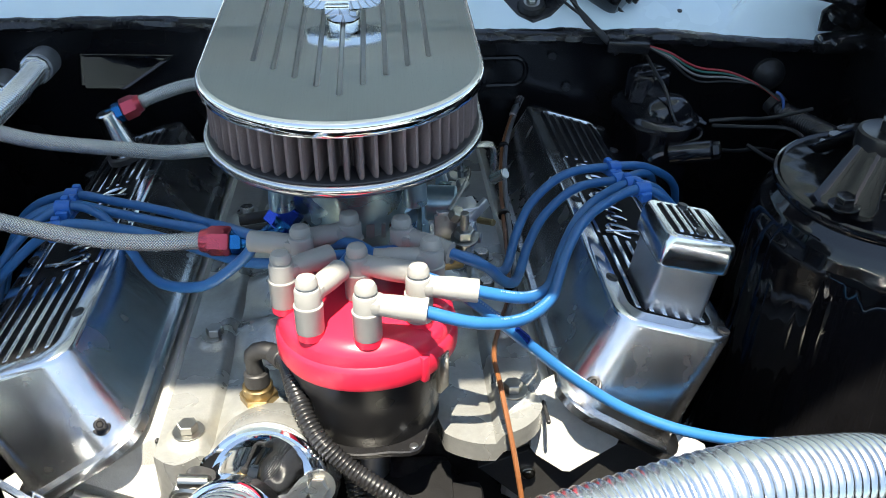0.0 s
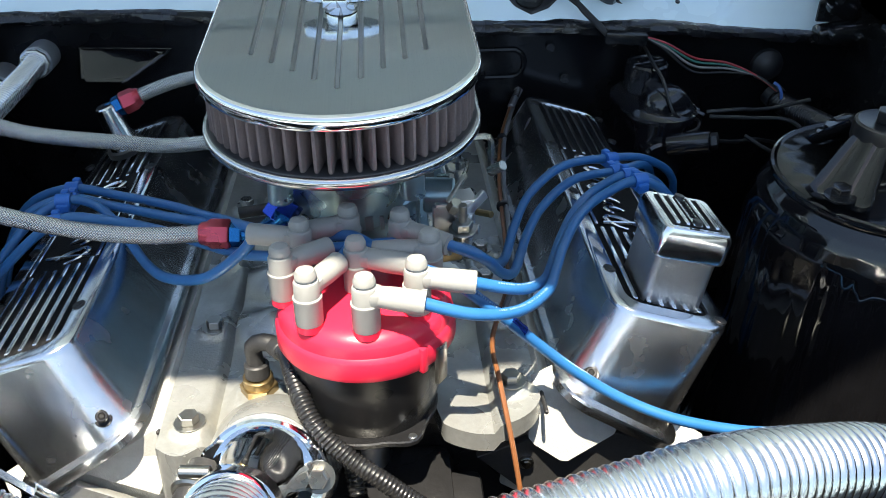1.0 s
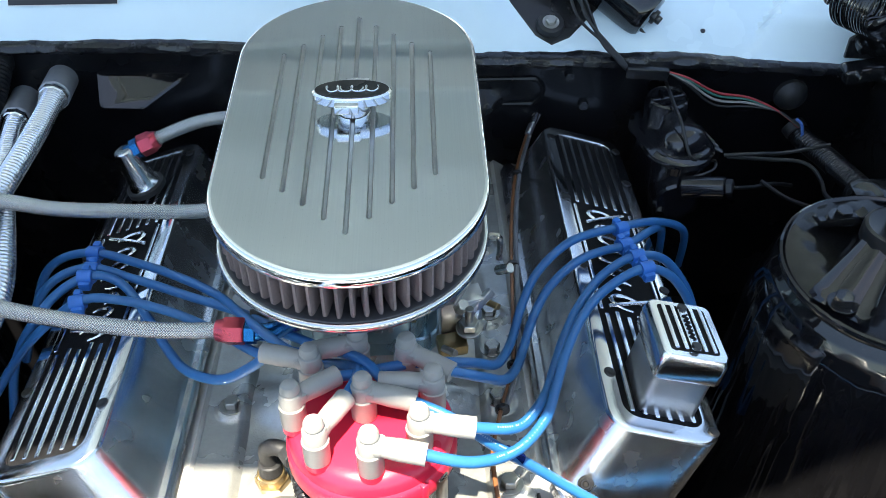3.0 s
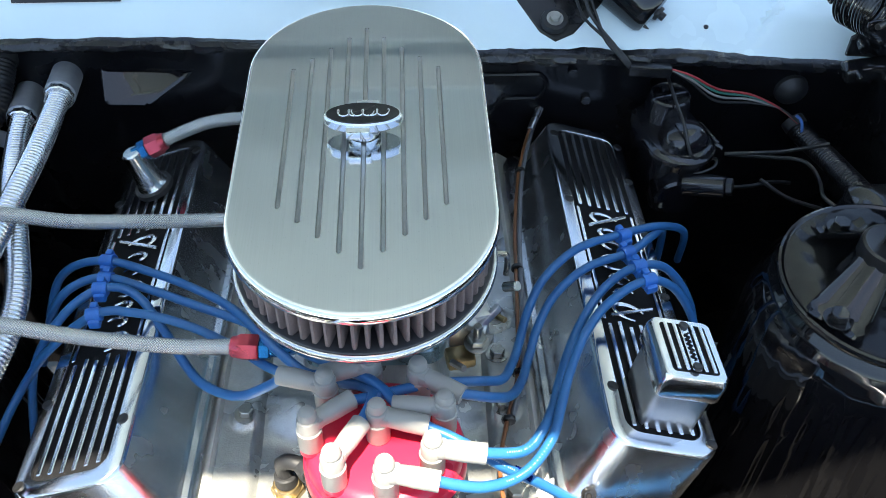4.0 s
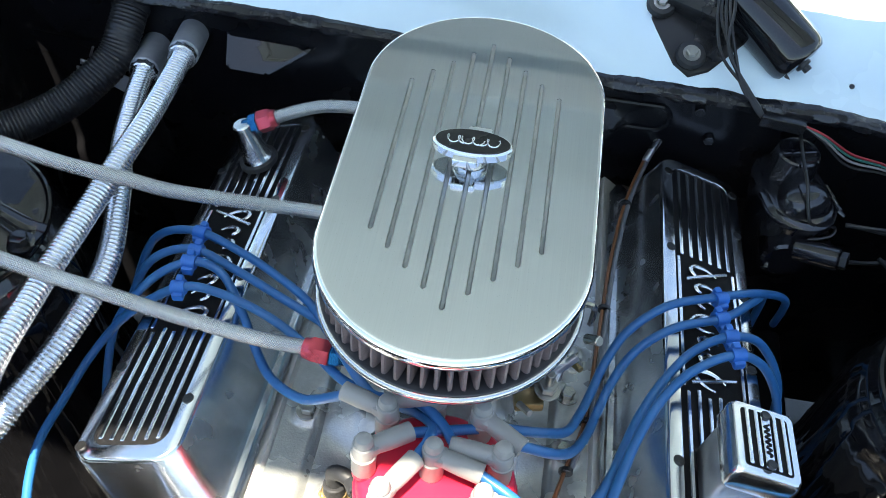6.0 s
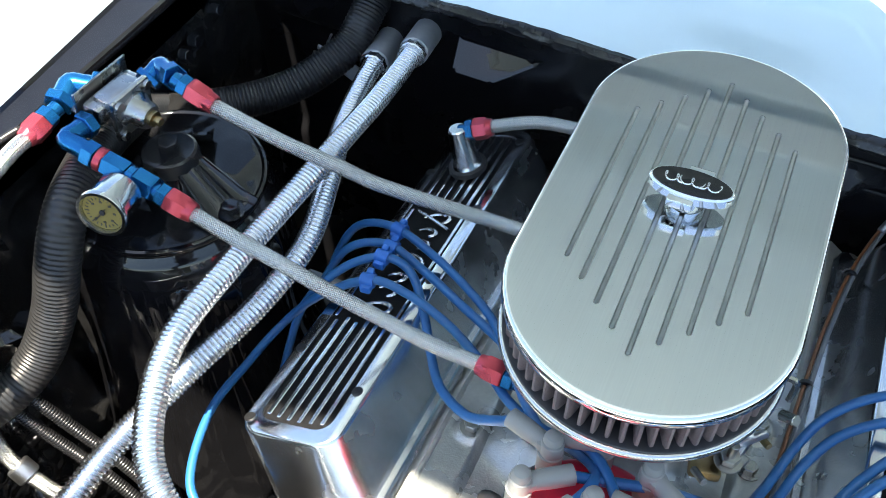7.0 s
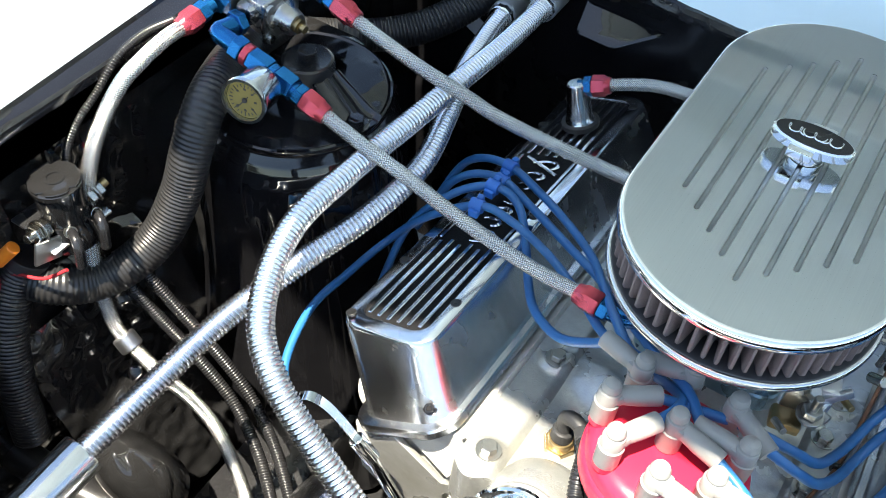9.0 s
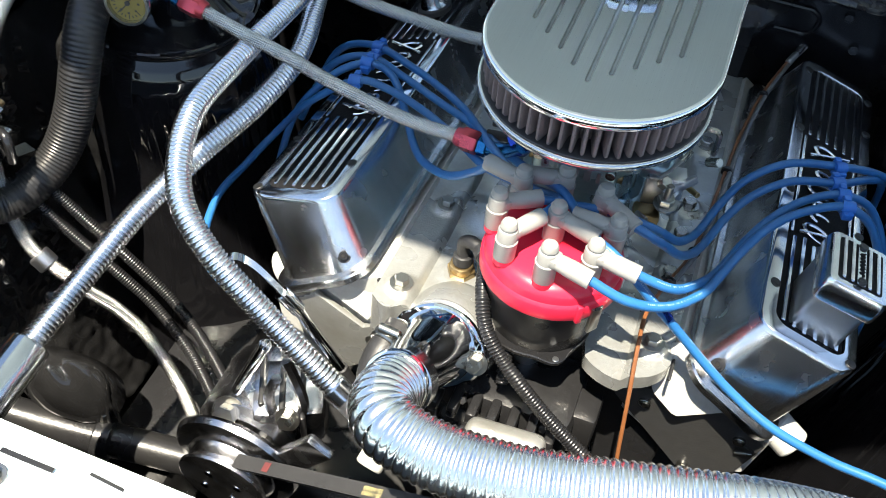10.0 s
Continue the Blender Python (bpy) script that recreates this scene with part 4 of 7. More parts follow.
flat_faces = []
for q in out[2]:
    c = sum((out[0][i] for i in q), Vector((0, 0))) / len(q)
    if in_lid(c.x, c.y) and not in_groove(c.x, c.y):
        flat_faces.append(tuple(q))
part("lid_top", Geo([(p.x, p.y, 1.0) for p in out[0]], flat_faces), LID, cleaner, "mirror-polished flat lid top", flat=True)
rim_rows = []
for r, z in ((LID_R - 0.004, 1.0), (LID_R - 0.0018, 0.9993), (LID_R - 0.0004, 0.9975), (LID_R, 0.995), (LID_R, 0.9905), (LID_R - 0.001, 0.989), (LID_R - 0.004, 0.9885), (LID_R - 0.006, 0.993)):
    rim_rows.append([(x, y, z) for x, y in stadium(r)])
part("lid_rim", loft(rim_rows, True), CHROME, cleaner, "bright rolled lid rim")
for gx0, y0, y1 in grooves:
    h = groove_w / 2
    sec = [(-h, 0.0), (-h * 0.55, -0.0016), (h * 0.55, -0.0016), (h, 0.0)]
    vv, ff = [], []
    for y, k in ((y0 + 0.0002, 0.15), (y0 + h, 1.0), (y1 - h, 1.0), (y1 - 0.0002, 0.15)):
        vv += [(gx0 + a * k, y, 1.0 + b * min(1, k * 1.2)) for a, b in sec]
    for i in range(3):
        for j in range(3):
            ff.append((i * 4 + j, i * 4 + j + 1, (i + 1) * 4 + j + 1, (i + 1) * 4 + j))
    part("groove", Geo(vv, ff), GROOVE, cleaner, "milled lid groove")

# filter element: one fold of pleats after another
per = stadium(0.0988, 60)
ring_p = np.array(per + per[:1])
ring_s = np.concatenate(([0.0], np.cumsum(np.hypot(*np.diff(ring_p, axis=0).T))))
length = ring_s[-1]


def on_ring(q):
    q = q % length
    return Vector((float(np.interp(q, ring_s, ring_p[:, 0])), float(np.interp(q, ring_s, ring_p[:, 1])), 0.0))


count = 100
steps = count * 10
vv, ff = [], []
for i in range(steps):
    t = i / steps
    a = on_ring(t * length)
    d = (on_ring(t * length + 0.001) - on_ring(t * length - 0.001)).normalized()
    nrm = Vector((d.y, -d.x, 0))
    w = 0.5 + 0.5 * math.cos(2 * math.pi * (t * count))
    w = max(0.0, min(1.0, (w - 0.22) / 0.56))
    depth = -0.0185 + 0.0210 * w * w * (3 - 2 * w)
    depth += 0.0005 * math.sin(i * 0.37)
    for z in (0.9536, 0.9565, 0.970, 0.984, 0.990):
        vv.append(a + nrm * (depth - (0.002 if z < 0.955 else 0)) + Vector((0, 0, z)))
for i in range(steps):
    k = (i + 1) % steps
    for j in range(4):
        ff.append((i * 5 + j, k * 5 + j, k * 5 + j + 1, i * 5 + j + 1))
part("filter_pleats", Geo(vv, ff), PLEAT, cleaner, "grey-brown pleated filter fabric", angle=60)
part("filter_base_seal", loft([[(x, y, z) for x, y in stadium(r)] for r, z in ((0.1030, 0.9522), (0.1038, 0.9528), (0.1030, 0.9536), (0.1000, 0.9540), (0.080, 0.9542))]), FILTER_RUBBER, cleaner, "black rubber seal")
pan_rows = [[(x, y, z) for x, y in stadium(r)] for r, z in ((0.060, 0.9385), (0.094, 0.9395), (0.1010, 0.9412), (0.1048, 0.9435), (0.1066, 0.9462), (0.1070, 0.9490), (0.1064, 0.9512), (0.1050, 0.9524), (0.1030, 0.9526), (0.097, 0.9518))]
part("base_pan", loft(pan_rows, True, True), PAN_CHROME, cleaner, "chrome base pan with rolled lip", angle=70)
nut = part("wing_nut", lathe([(0, 0.0005), (0.0135, 0.0005), (0.0138, 0.002), (0.0138, 0.009), (0.0125, 0.0105), (0.010, 0.011), (0.010, 0.013), (0, 0.013)], 28, Matrix.Translation((0, 0.156, 1.0))), CHROME, cleaner, "chrome centre nut")
oval = [(0.0325 * math.cos(2 * math.pi * k / 48), 0.156 + 0.0155 * math.sin(2 * math.pi * k / 48)) for k in range(48)]
part("emblem_body", prism(oval, 1.0105, 1.020, None, 0.0014), CHROME, nut, "chrome oval emblem body")
part("emblem_face", prism([(x * 0.93, 0.156 + (y - 0.156) * 0.88) for x, y in oval], 1.0195, 1.0206, None, 0.0003), BLACK_PLASTIC, nut, "black oval emblem face")
for sgn in (-1, 1):
    part("grip_tab", box(0.020, 0.010, 0.0085, pose(sgn * 0.004, 0.156 + sgn * 0.0165, 1.0135, 0, 0, 0), 0.0015), CHROME, nut)
for x0, x1, ph in ((-0.0225, -0.007, 0.0), (-0.008, 0.007, 2.0), (0.006, 0.0225, 4.0)):
    part("emblem_stroke", sweep([(x0 + (x1 - x0) * t + 0.0025 * math.cos(ph + 11 * t), 0.156 + 0.0042 * math.sin(ph + 11 * t), 1.0206) for t in np.linspace(0, 1, 40)], 0.0006, 6, 0.0006), CHROME, nut, "silver stroke")


# ---- distributor ----
DIST = Matrix.Translation((0.008, -0.062, 0.86)) @ Matrix.Rotation(-LEAN_BACK, 4, "X")
CAPM = DIST @ Matrix.Translation((0.0045, 0, 0))
dist = thing("distributor", "black distributor with a glossy red cap", "distributor", DIST @ Vector((0, 0, -0.2)))
part("housing", lathe([(0, -0.112), (0.024, -0.112), (0.036, -0.104), (0.044, -0.092), (0.049, -0.082), (0.0545, -0.060), (0.0605, -0.024), (0.061, -0.02), (0.058, -0.014), (0, -0.014)], 48, CAPM), BLACK_PLASTIC, dist, "black plastic housing")
part("housing_flange", prism([((0.0555 + 0.009 * max(0.0, math.cos(3 * a + 2.88)) ** 4) * math.cos(a), (0.0555 + 0.009 * max(0.0, math.cos(3 * a + 2.88)) ** 4) * math.sin(a)) for a in np.linspace(0, 2 * math.pi, 60, endpoint=False)], -0.088, -0.083, DIST, 0.001), BLACK_PLASTIC, dist)
part("shaft_tube", lathe([(0, -0.22), (0.024, -0.22), (0.024, -0.20), (0.017, -0.195), (0.017, -0.105), (0, -0.105)], 24, DIST), SATIN, dist, "bare metal shaft tube")
cap = part("cap", lathe([(0, -0.022), (0.0640, -0.022), (0.0650, -0.020), (0.0650, -0.008), (0.0640, -0.0055), (0.0625, -0.004), (0.0622, 0.003), (0.0605, 0.0065), (0.056, 0.0105), (0.050, 0.0125), (0.020, 0.0135), (0, 0.0135)], 64, CAPM), CAP_RED, dist, "glossy red cap")
part("cap_tab", box(0.008, 0.006, 0.02, DIST @ Matrix.Rotation(radians(-50), 4, "Z") @ Matrix.Translation((0.066, 0, -0.014)), 0.0015), CAP_RED, cap)
for k in range(8):
    a = radians(-83 + 45 * k)
    part("tower", rod(DIST @ Vector((0.052 * math.cos(a), 0.052 * math.sin(a), 0.008)), DIST @ Vector((0.052 * math.cos(a), 0.052 * math.sin(a), 0.020)), 0.0092, 20), CAP_RED, cap)
part("tower", rod(DIST @ Vector((0, 0, 0.010)), DIST @ Vector((0, 0, 0.022)), 0.0095, 20), CAP_RED, cap)
for a in (-35, 140):
    part("cap_clip", box(0.004, 0.012, 0.03, DIST @ Matrix.Rotation(radians(a), 4, "Z") @ Matrix.Translation((0.0685, 0, -0.026)), 0.001), ZINC, dist, "metal hold-down clip")
part("clamp_bolt", bolt_geo((0.054, -0.094, 0.664), (0, -0.5, 0.85), 0.0085, 0.010), ZINC, dist, "zinc clamp bolt")
part("flange_rivet", rod(DIST @ Vector((0.0345, -0.0495, -0.084)), DIST @ Vector((0.0345, -0.0495, -0.0815)), 0.0032, 12), SATIN, dist)


def boot(parent, at, direction, length=0.040):
    """A grey elbow boot on a cap tower: the sleeve, its collar and nipple, and the arm for the cable."""
    p = DIST @ Vector((at[0], at[1], 0.0))
    up = DIST.to_3x3() @ Vector((0, 0, 1))
    d = Vector((direction[0], direction[1], -0.10)).normalized()
    m = Matrix.Translation(p) @ Matrix.Rotation(-LEAN_BACK, 4, "X")
    g = lathe([(0, 0.014), (0.0092, 0.014), (0.0096, 0.0148), (0.0098, 0.0325), (0.0101, 0.0332), (0.0100, 0.0342), (0.0088, 0.0348), (0.0088, 0.0450), (0.0082, 0.0464), (0.0067, 0.0470), (0.0066, 0.0482), (0.0075, 0.0488), (0.0074, 0.0515), (0.0060, 0.0545), (0.003, 0.0558), (0, 0.0560)], 28, m)
    e = p + up * 0.0400
    part("boot", g, BOOT, parent, "grey silicone elbow boot")
    arm = sweep([e - d * 0.002, e + d * 0.012, e + d * length], lambda s: 0.0066 + 0.0015 * min(1.0, s / 0.024), 20, 0.003)
    part("boot_arm", arm, BOOT, parent)
    part("boot_shoulder", box(0.014, 0.0155, 0.0105, Matrix.Translation(e + d * 0.004) @ Matrix.Rotation(math.atan2(d.y, d.x), 4, "Z"), 0.003), BOOT, parent)
    return e + d * (length - 0.004)


def ring_at(k):
    a = radians(-83 + 45 * k)
    return 0.052 * math.cos(a), 0.052 * math.sin(a)


def marks(parent, path, s0, s1, r):
    """Small unreadable print along a cable."""
    pts, s = smooth_path(path, 0.002)
    acc = s0
    rnd = random.Random(int(s0 * 1000) + len(path))
    g = Geo()
    while acc < s1:
        i = min(range(len(s)), key=lambda q: abs(s[q] - acc))
        t = (pts[min(i + 1, len(pts) - 1)] - pts[max(i - 1, 0)]).normalized()
        side = t.cross(Vector((0, 0, 1))).normalized()
        up = side.cross(t)
        nrm = (up * 0.9 - side * 0.0 + Vector((0, -0.35, 0))).normalized()
        nrm = (nrm - t * nrm.dot(t)).normalized()
        w = rnd.choice((0.0007, 0.0009, 0.0012))
        m = Matrix((t, nrm.cross(t), nrm)).transposed().to_4x4()
        g.add(box(w, 0.0013, 0.0004, Matrix.Translation(pts[i] + nrm * (r + 0.0001)) @ m, 0))
        acc += w + rnd.choice((0.0007, 0.0009, 0.0030))
    part("cable_print", g, WHITE_MARK, parent, "small pale print", flat=True)


WIRE_R = 0.0043


def plug_wire(k, direction, path, label="blue silicone spark plug wire with grey boot", printed=None, length=0.040):
    w = thing("spark_plug_wire", label, "ignition wire", path[-1], "ignition wires")
    at = ring_at(k) if k is not None else (0.0, 0.0)
    start = boot(w, at, direction, length)
    pts = [start] + [Vector(p) for p in path]
    part("cable", sweep(pts, WIRE_R, 12, 0.005), WIRE_BLUE, w, "blue cable")
    if printed:
        marks(w, pts, printed[0], printed[1], WIRE_R)
    return w


plug_wire(0, (1, -0.18), [(0.085, -0.116, 0.889), (0.118, -0.098, 0.876), (0.144, -0.062, 0.864), (0.157, -0.026, 0.856), (0.170, 0.012, 0.852), (0.190, 0.053, 0.853), (0.218, 0.089, 0.851), (0.257, 0.113, 0.851), (0.292, 0.118, 0.825), (0.318, 0.105, 0.765), (0.322, 0.08, 0.66)], printed=(0.055, 0.12))
plug_wire(1, (1, -0.10), [(0.118, -0.084, 0.884), (0.137, -0.055, 0.865), (0.152, -0.020, 0.846), (0.163, 0.014, 0.836), (0.175, 0.045, 0.838), (0.193, 0.078, 0.844), (0.220, 0.116, 0.842), (0.254, 0.139, 0.842), (0.290, 0.150, 0.822), (0.322, 0.140, 0.765), (0.335, 0.13, 0.66)], printed=(0.02, 0.07))
plug_wire(3, (0.86, -0.5), [(0.101, -0.026, 0.871), (0.119, -0.003, 0.840), (0.133, 0.030, 0.815), (0.143, 0.063, 0.803), (0.155, 0.095, 0.810), (0.174, 0.123, 0.823), (0.206, 0.144, 0.837), (0.253, 0.170, 0.829), (0.285, 0.205, 0.815), (0.310, 0.245, 0.780), (0.322, 0.272, 0.70)])
plug_wire(6, (0.8, 0.6), [(0.006, -0.036, 0.893), (0.05, -0.020, 0.884), (0.09, -0.006, 0.866), (0.112, 0.015, 0.838), (0.124, 0.045, 0.815), (0.134, 0.075, 0.803), (0.146, 0.110, 0.812), (0.164, 0.140, 0.826), (0.198, 0.167, 0.838), (0.245, 0.192, 0.831), (0.295, 0.222, 0.812), (0.338, 0.255, 0.768), (0.352, 0.285, 0.69)])
plug_wire(5, (-0.93, 0.33), [(-0.081, -0.008, 0.872), (-0.112, 0.001, 0.845), (-0.147, 0.026, 0.828), (-0.172, 0.060, 0.818), (-0.195, 0.095, 0.822), (-0.222, 0.124, 0.838), (-0.252, 0.125, 0.846), (-0.290, 0.110, 0.825), (-0.325, 0.085, 0.775), (-0.340, 0.05, 0.69)])
plug_wire(4, (-1, -0.15), [(-0.050, -0.010, 0.890), (-0.080, 0.030, 0.872), (-0.105, 0.066, 0.857), (-0.129, 0.101, 0.841), (-0.160, 0.126, 0.836), (-0.211, 0.157, 0.830), (-0.268, 0.178, 0.828), (-0.315, 0.180, 0.802), (-0.345, 0.165, 0.73)])
plug_wire(7, (0.5, 0.87), [(0.004, -0.042, 0.898), (-0.004, -0.018, 0.880), (-0.035, 0.000, 0.864), (-0.080, 0.022, 0.850), (-0.119, 0.055, 0.840), (-0.165, 0.082, 0.840), (-0.215, 0.097, 0.843), (-0.253, 0.097, 0.842), (-0.306, 0.088, 0.800), (-0.342, 0.070, 0.756), (-0.353, 0.020, 0.747), (-0.353, -0.044, 0.752), (-0.331, -0.110, 0.745), (-0.288, -0.135, 0.735)])
plug_wire(2, (-1, 0.12), [(0.004, -0.022, 0.893), (-0.030, 0.008, 0.874), (-0.070, 0.045, 0.856), (-0.110, 0.080, 0.843), (-0.160, 0.108, 0.836), (-0.212, 0.134, 0.833), (-0.262, 0.150, 0.834), (-0.305, 0.140, 0.812), (-0.336, 0.12, 0.74)])
coil_path = [(0.072, -0.080, 0.892), (0.104, -0.088, 0.868), (0.136, -0.084, 0.833), (0.167, -0.086, 0.805), (0.200, -0.093, 0.784), (0.241, -0.105, 0.771), (0.293, -0.110, 0.760), (0.340, -0.112, 0.757), (0.388, -0.118, 0.754), (0.46, -0.13, 0.75), (0.56, -0.13, 0.76)]
coil_wire = plug_wire(None, (1, -0.22), coil_path, "blue silicone coil wire running out over the valve cover", (0.05, 0.085))
ps, ss = smooth_path([(0.104, -0.088, 0.868), (0.136, -0.084, 0.833)], 0.002)
part("heat_sleeve", sweep([(0.113, -0.0868, 0.8595), (0.124, -0.0852, 0.847)], 0.0047, 12, 0.003), ANO_NAVY, coil_wire, "dark blue sleeve")


def wire_clip(p, d, label="blue plastic wire separator clip"):
    p, d = Vector(p), Vector(d).normalized()
    c = thing("wire_clip", label, "wire clip", p, "wire clips")
    part("loop", sweep([p - d * 0.0065, p + d * 0.0065], 0.0068, 16, 0.003), CLIP_BLUE, c)
    m = Matrix.Translation(p + Vector((0, 0, -0.004))) @ Matrix.Rotation(math.atan2(d.y, d.x), 4, "Z")
    part("tab", box(0.011, 0.021, 0.009, m, 0.002), CLIP_BLUE, c)
    part("latch", box(0.007, 0.007, 0.010, m @ Matrix.Translation((0, 0.007, 0.006)), 0.0015), CLIP_BLUE, c)


for p, d in (((0.250, 0.192, 0.830), (1, 0.5, -0.2)), ((0.250, 0.168, 0.830), (1, 0.5, -0.1)), ((0.254, 0.139, 0.842), (1, 0.3, -0.1)), ((0.257, 0.113, 0.851), (1, 0.3, -0.1)),
             ((-0.260, 0.176, 0.829), (1, -0.2, 0.1)), ((-0.255, 0.148, 0.834), (1, -0.1, 0)), ((-0.252, 0.125, 0.846), (1, 0, 0)), ((-0.253, 0.097, 0.842), (1, 0.1, 0.1))):
    wire_clip(p, d)

# ---- breathers on the valve covers ----
BR = Matrix.Translation((0.2665, 0.011, 0.880)) @ Matrix.Rotation(radians(-7), 4, "X") @ Matrix.Rotation(radians(13), 4, "Y")
br = thing("breather", "polished rectangular breather on the valve cover", "breather", BR @ Vector((-0.01, 0, -0.075)))
part("neck", prism(rounded(0.050, 0.062, 0.006, 4), -0.080, -0.022, BR, 0.001, (1.0, 1.0)), SATIN, br)
part("cap", loft([[BR @ Vector((x, y, z)) for x, y in rounded(w, d, 0.006, 4)] for w, d, z in ((0.050, 0.062, -0.026), (0.056, 0.070, -0.026), (0.0575, 0.0715, -0.024), (0.0575, 0.0715, -0.006), (0.054, 0.069, -0.001), (0.052, 0.067, 0.0))]), POLISHED, br, "polished cap", angle=25)
part("cap_inset", prism(rounded(0.041, 0.056, 0.003, 3), -0.001, 0.0005, BR, 0.0), INSET, br, "black cap panel")
for k in range(5):
    part("cap_fin", box(0.0036 if k != 2 else 0.008, 0.054, 0.003, BR @ Matrix.Translation((-0.016 + k * 0.008, 0, 0.001)), 0.0006, 1), POLISHED, br, "polished fin")
part("cap_script", sweep([BR @ Vector((0.0022 * math.sin(t * 40), -0.016 + 0.032 * t, 0.0028)) for t in np.linspace(0, 1, 60)], 0.0008, 5, 0.001), INSET, br, "small raised strokes")
for y in (-0.024, 0.024):
    part("screw", rod(BR @ Vector((0, y, 0.001)), BR @ Vector((0, y, 0.0046)), 0.0042, 14), STEEL_DARK, br, "dark screw")

pcv = thing("breather_post", "polished conical breather post with hose fitting", "breather", (-0.248, 0.321, 0.796))
part("post", lathe([(0, 0), (0.0175, 0), (0.0178, 0.003), (0.0160, 0.006), (0.0150, 0.012), (0.0112, 0.046), (0.0105, 0.0495), (0.0088, 0.051), (0, 0.051)], 32, Matrix.Translation((-0.248, 0.321, 0.796)) @ Matrix.Rotation(radians(-16), 4, "Y")), POLISHED, pcv)
part("grommet", lathe([(0, -0.004), (0.0215, -0.004), (0.0215, 0.002), (0.019, 0.0035), (0, 0.0035)], 28, Matrix.Translation((-0.248, 0.321, 0.796)) @ Matrix.Rotation(radians(-16), 4, "Y")), BLACK_RUBBER, pcv, "black rubber grommet")


# ---- braided hoses and their fittings ----
def hose(name, label, category, path, r, material, group="", step=0.006, seg=16):
    t = thing(name, label, category, path[0], group)
    part("hose", sweep(path, r, seg, step), material, t)
    return t


def fitting(parent, a, b, red=0.5, r=0.0108):
    """A two-piece hose end: red collar on the hose side a, blue nut towards b."""
    a, b = Vector(a), Vector(b)
    c = a.lerp(b, red)
    d = (b - a).normalized()
    rot = Matrix.Translation(a) @ d.to_track_quat("Z", "Y").to_matrix().to_4x4()
    n = (c - a).length
    part("red_collar", lathe([(0, 0), (r * 0.80, 0), (r * 0.86, 0.0012), (r * 0.98, n * 0.36), (0, n * 0.36)], 24, rot), ANO_RED, parent, "red anodised hose end")
    part("red_hex", lathe([(0, n * 0.22), (r * 0.94, n * 0.22), (r * 1.12, n * 0.34), (r * 1.14, n * 0.94), (r * 1.04, n), (0, n)], 6, rot), ANO_RED, parent)
    part("blue_nut", hexagon(c, c.lerp(b, 0.55), r * 1.0), ANO_BLUE, parent, "blue anodised nut")
    part("blue_stem", rod(c.lerp(b, 0.5), b, r * 0.72, 16), ANO_BLUE, parent)


h1 = hose("fuel_hose", "braided stainless fuel hose with red and blue ends", "fuel hose", [(-0.398, 0.047, 0.919), (-0.35, 0.045, 0.906), (-0.302, 0.045, 0.893), (-0.258, 0.047, 0.876), (-0.213, 0.049, 0.862), (-0.164, 0.046, 0.857), (-0.117, 0.043, 0.859)], 0.0070, BRAID, "fuel hoses")
fitting(h1, (-0.120, 0.043, 0.859), (-0.078, 0.040, 0.858), 0.58)
fitting(h1, (-0.393, 0.047, 0.918), (-0.435, 0.048, 0.931), 0.6)
part("blue_elbow", sweep([(-0.080, 0.040, 0.858), (-0.068, 0.039, 0.862), (-0.058, 0.036, 0.872), (-0.050, 0.032, 0.882)], 0.0078, 14), ANO_BLUE, h1, "blue anodised elbow")
part("navy_nut", hexagon((-0.058, 0.037, 0.872), (-0.046, 0.045, 0.886), 0.013), ANO_NAVY, h1, "dark blue nut")
h2 = hose("fuel_hose", "braided stainless fuel hose with red and blue ends", "fuel hose", [(-0.432, 0.143, 0.955), (-0.366, 0.152, 0.926), (-0.315, 0.164, 0.904), (-0.277, 0.173, 0.887), (-0.211, 0.190, 0.868), (-0.173, 0.200, 0.858), (-0.135, 0.196, 0.862), (-0.095, 0.18, 0.872), (-0.065, 0.17, 0.878)], 0.0070, BRAID, "fuel hoses")
fitting(h2, (-0.428, 0.1435, 0.954), (-0.472, 0.147, 0.968), 0.6)
h3 = hose("breather_hose", "braided stainless breather hose behind the air cleaner", "breather hose", [(-0.230, 0.332, 0.849), (-0.205, 0.341, 0.856), (-0.175, 0.350, 0.861), (-0.130, 0.352, 0.864), (-0.085, 0.345, 0.866), (-0.04, 0.31, 0.87)], 0.0070, BRAID)
fitting(h3, (-0.226, 0.333, 0.850), (-0.261, 0.324, 0.838), 0.55)

# ---- fuel pressure regulator with gauge ----
reg = thing("fuel_pressure_regulator", "cast metal fuel pressure regulator with blue fittings", "pressure regulator", (-0.55, 0.13, 0.92))
RM = Matrix.Translation((-0.513, 0.116, 0.948)) @ Matrix.Rotation(radians(-4), 4, "Z") @ Matrix.Rotation(radians(6), 4, "Y") @ Matrix.Scale(0.84, 4)
part("body", box(0.034, 0.052, 0.046, RM, 0.006), REG_CAST, reg)
part("port_block", box(0.026, 0.074, 0.024, RM @ Matrix.Translation((-0.010, 0, 0.004)), 0.006), REG_CAST, reg)
part("diaphragm_flange", box(0.008, 0.058, 0.056, RM @ Matrix.Translation((0.014, 0, 0)), 0.003), REG_CAST, reg)
part("dome", lathe([(0, 0), (0.022, 0), (0.022, 0.004), (0.017, 0.010), (0.015, 0.020), (0.013, 0.023), (0, 0.023)], 24, RM @ Matrix.Translation((0.018, 0, 0)) @ Matrix.Rotation(radians(90), 4, "Y")), REG_CAST, reg)
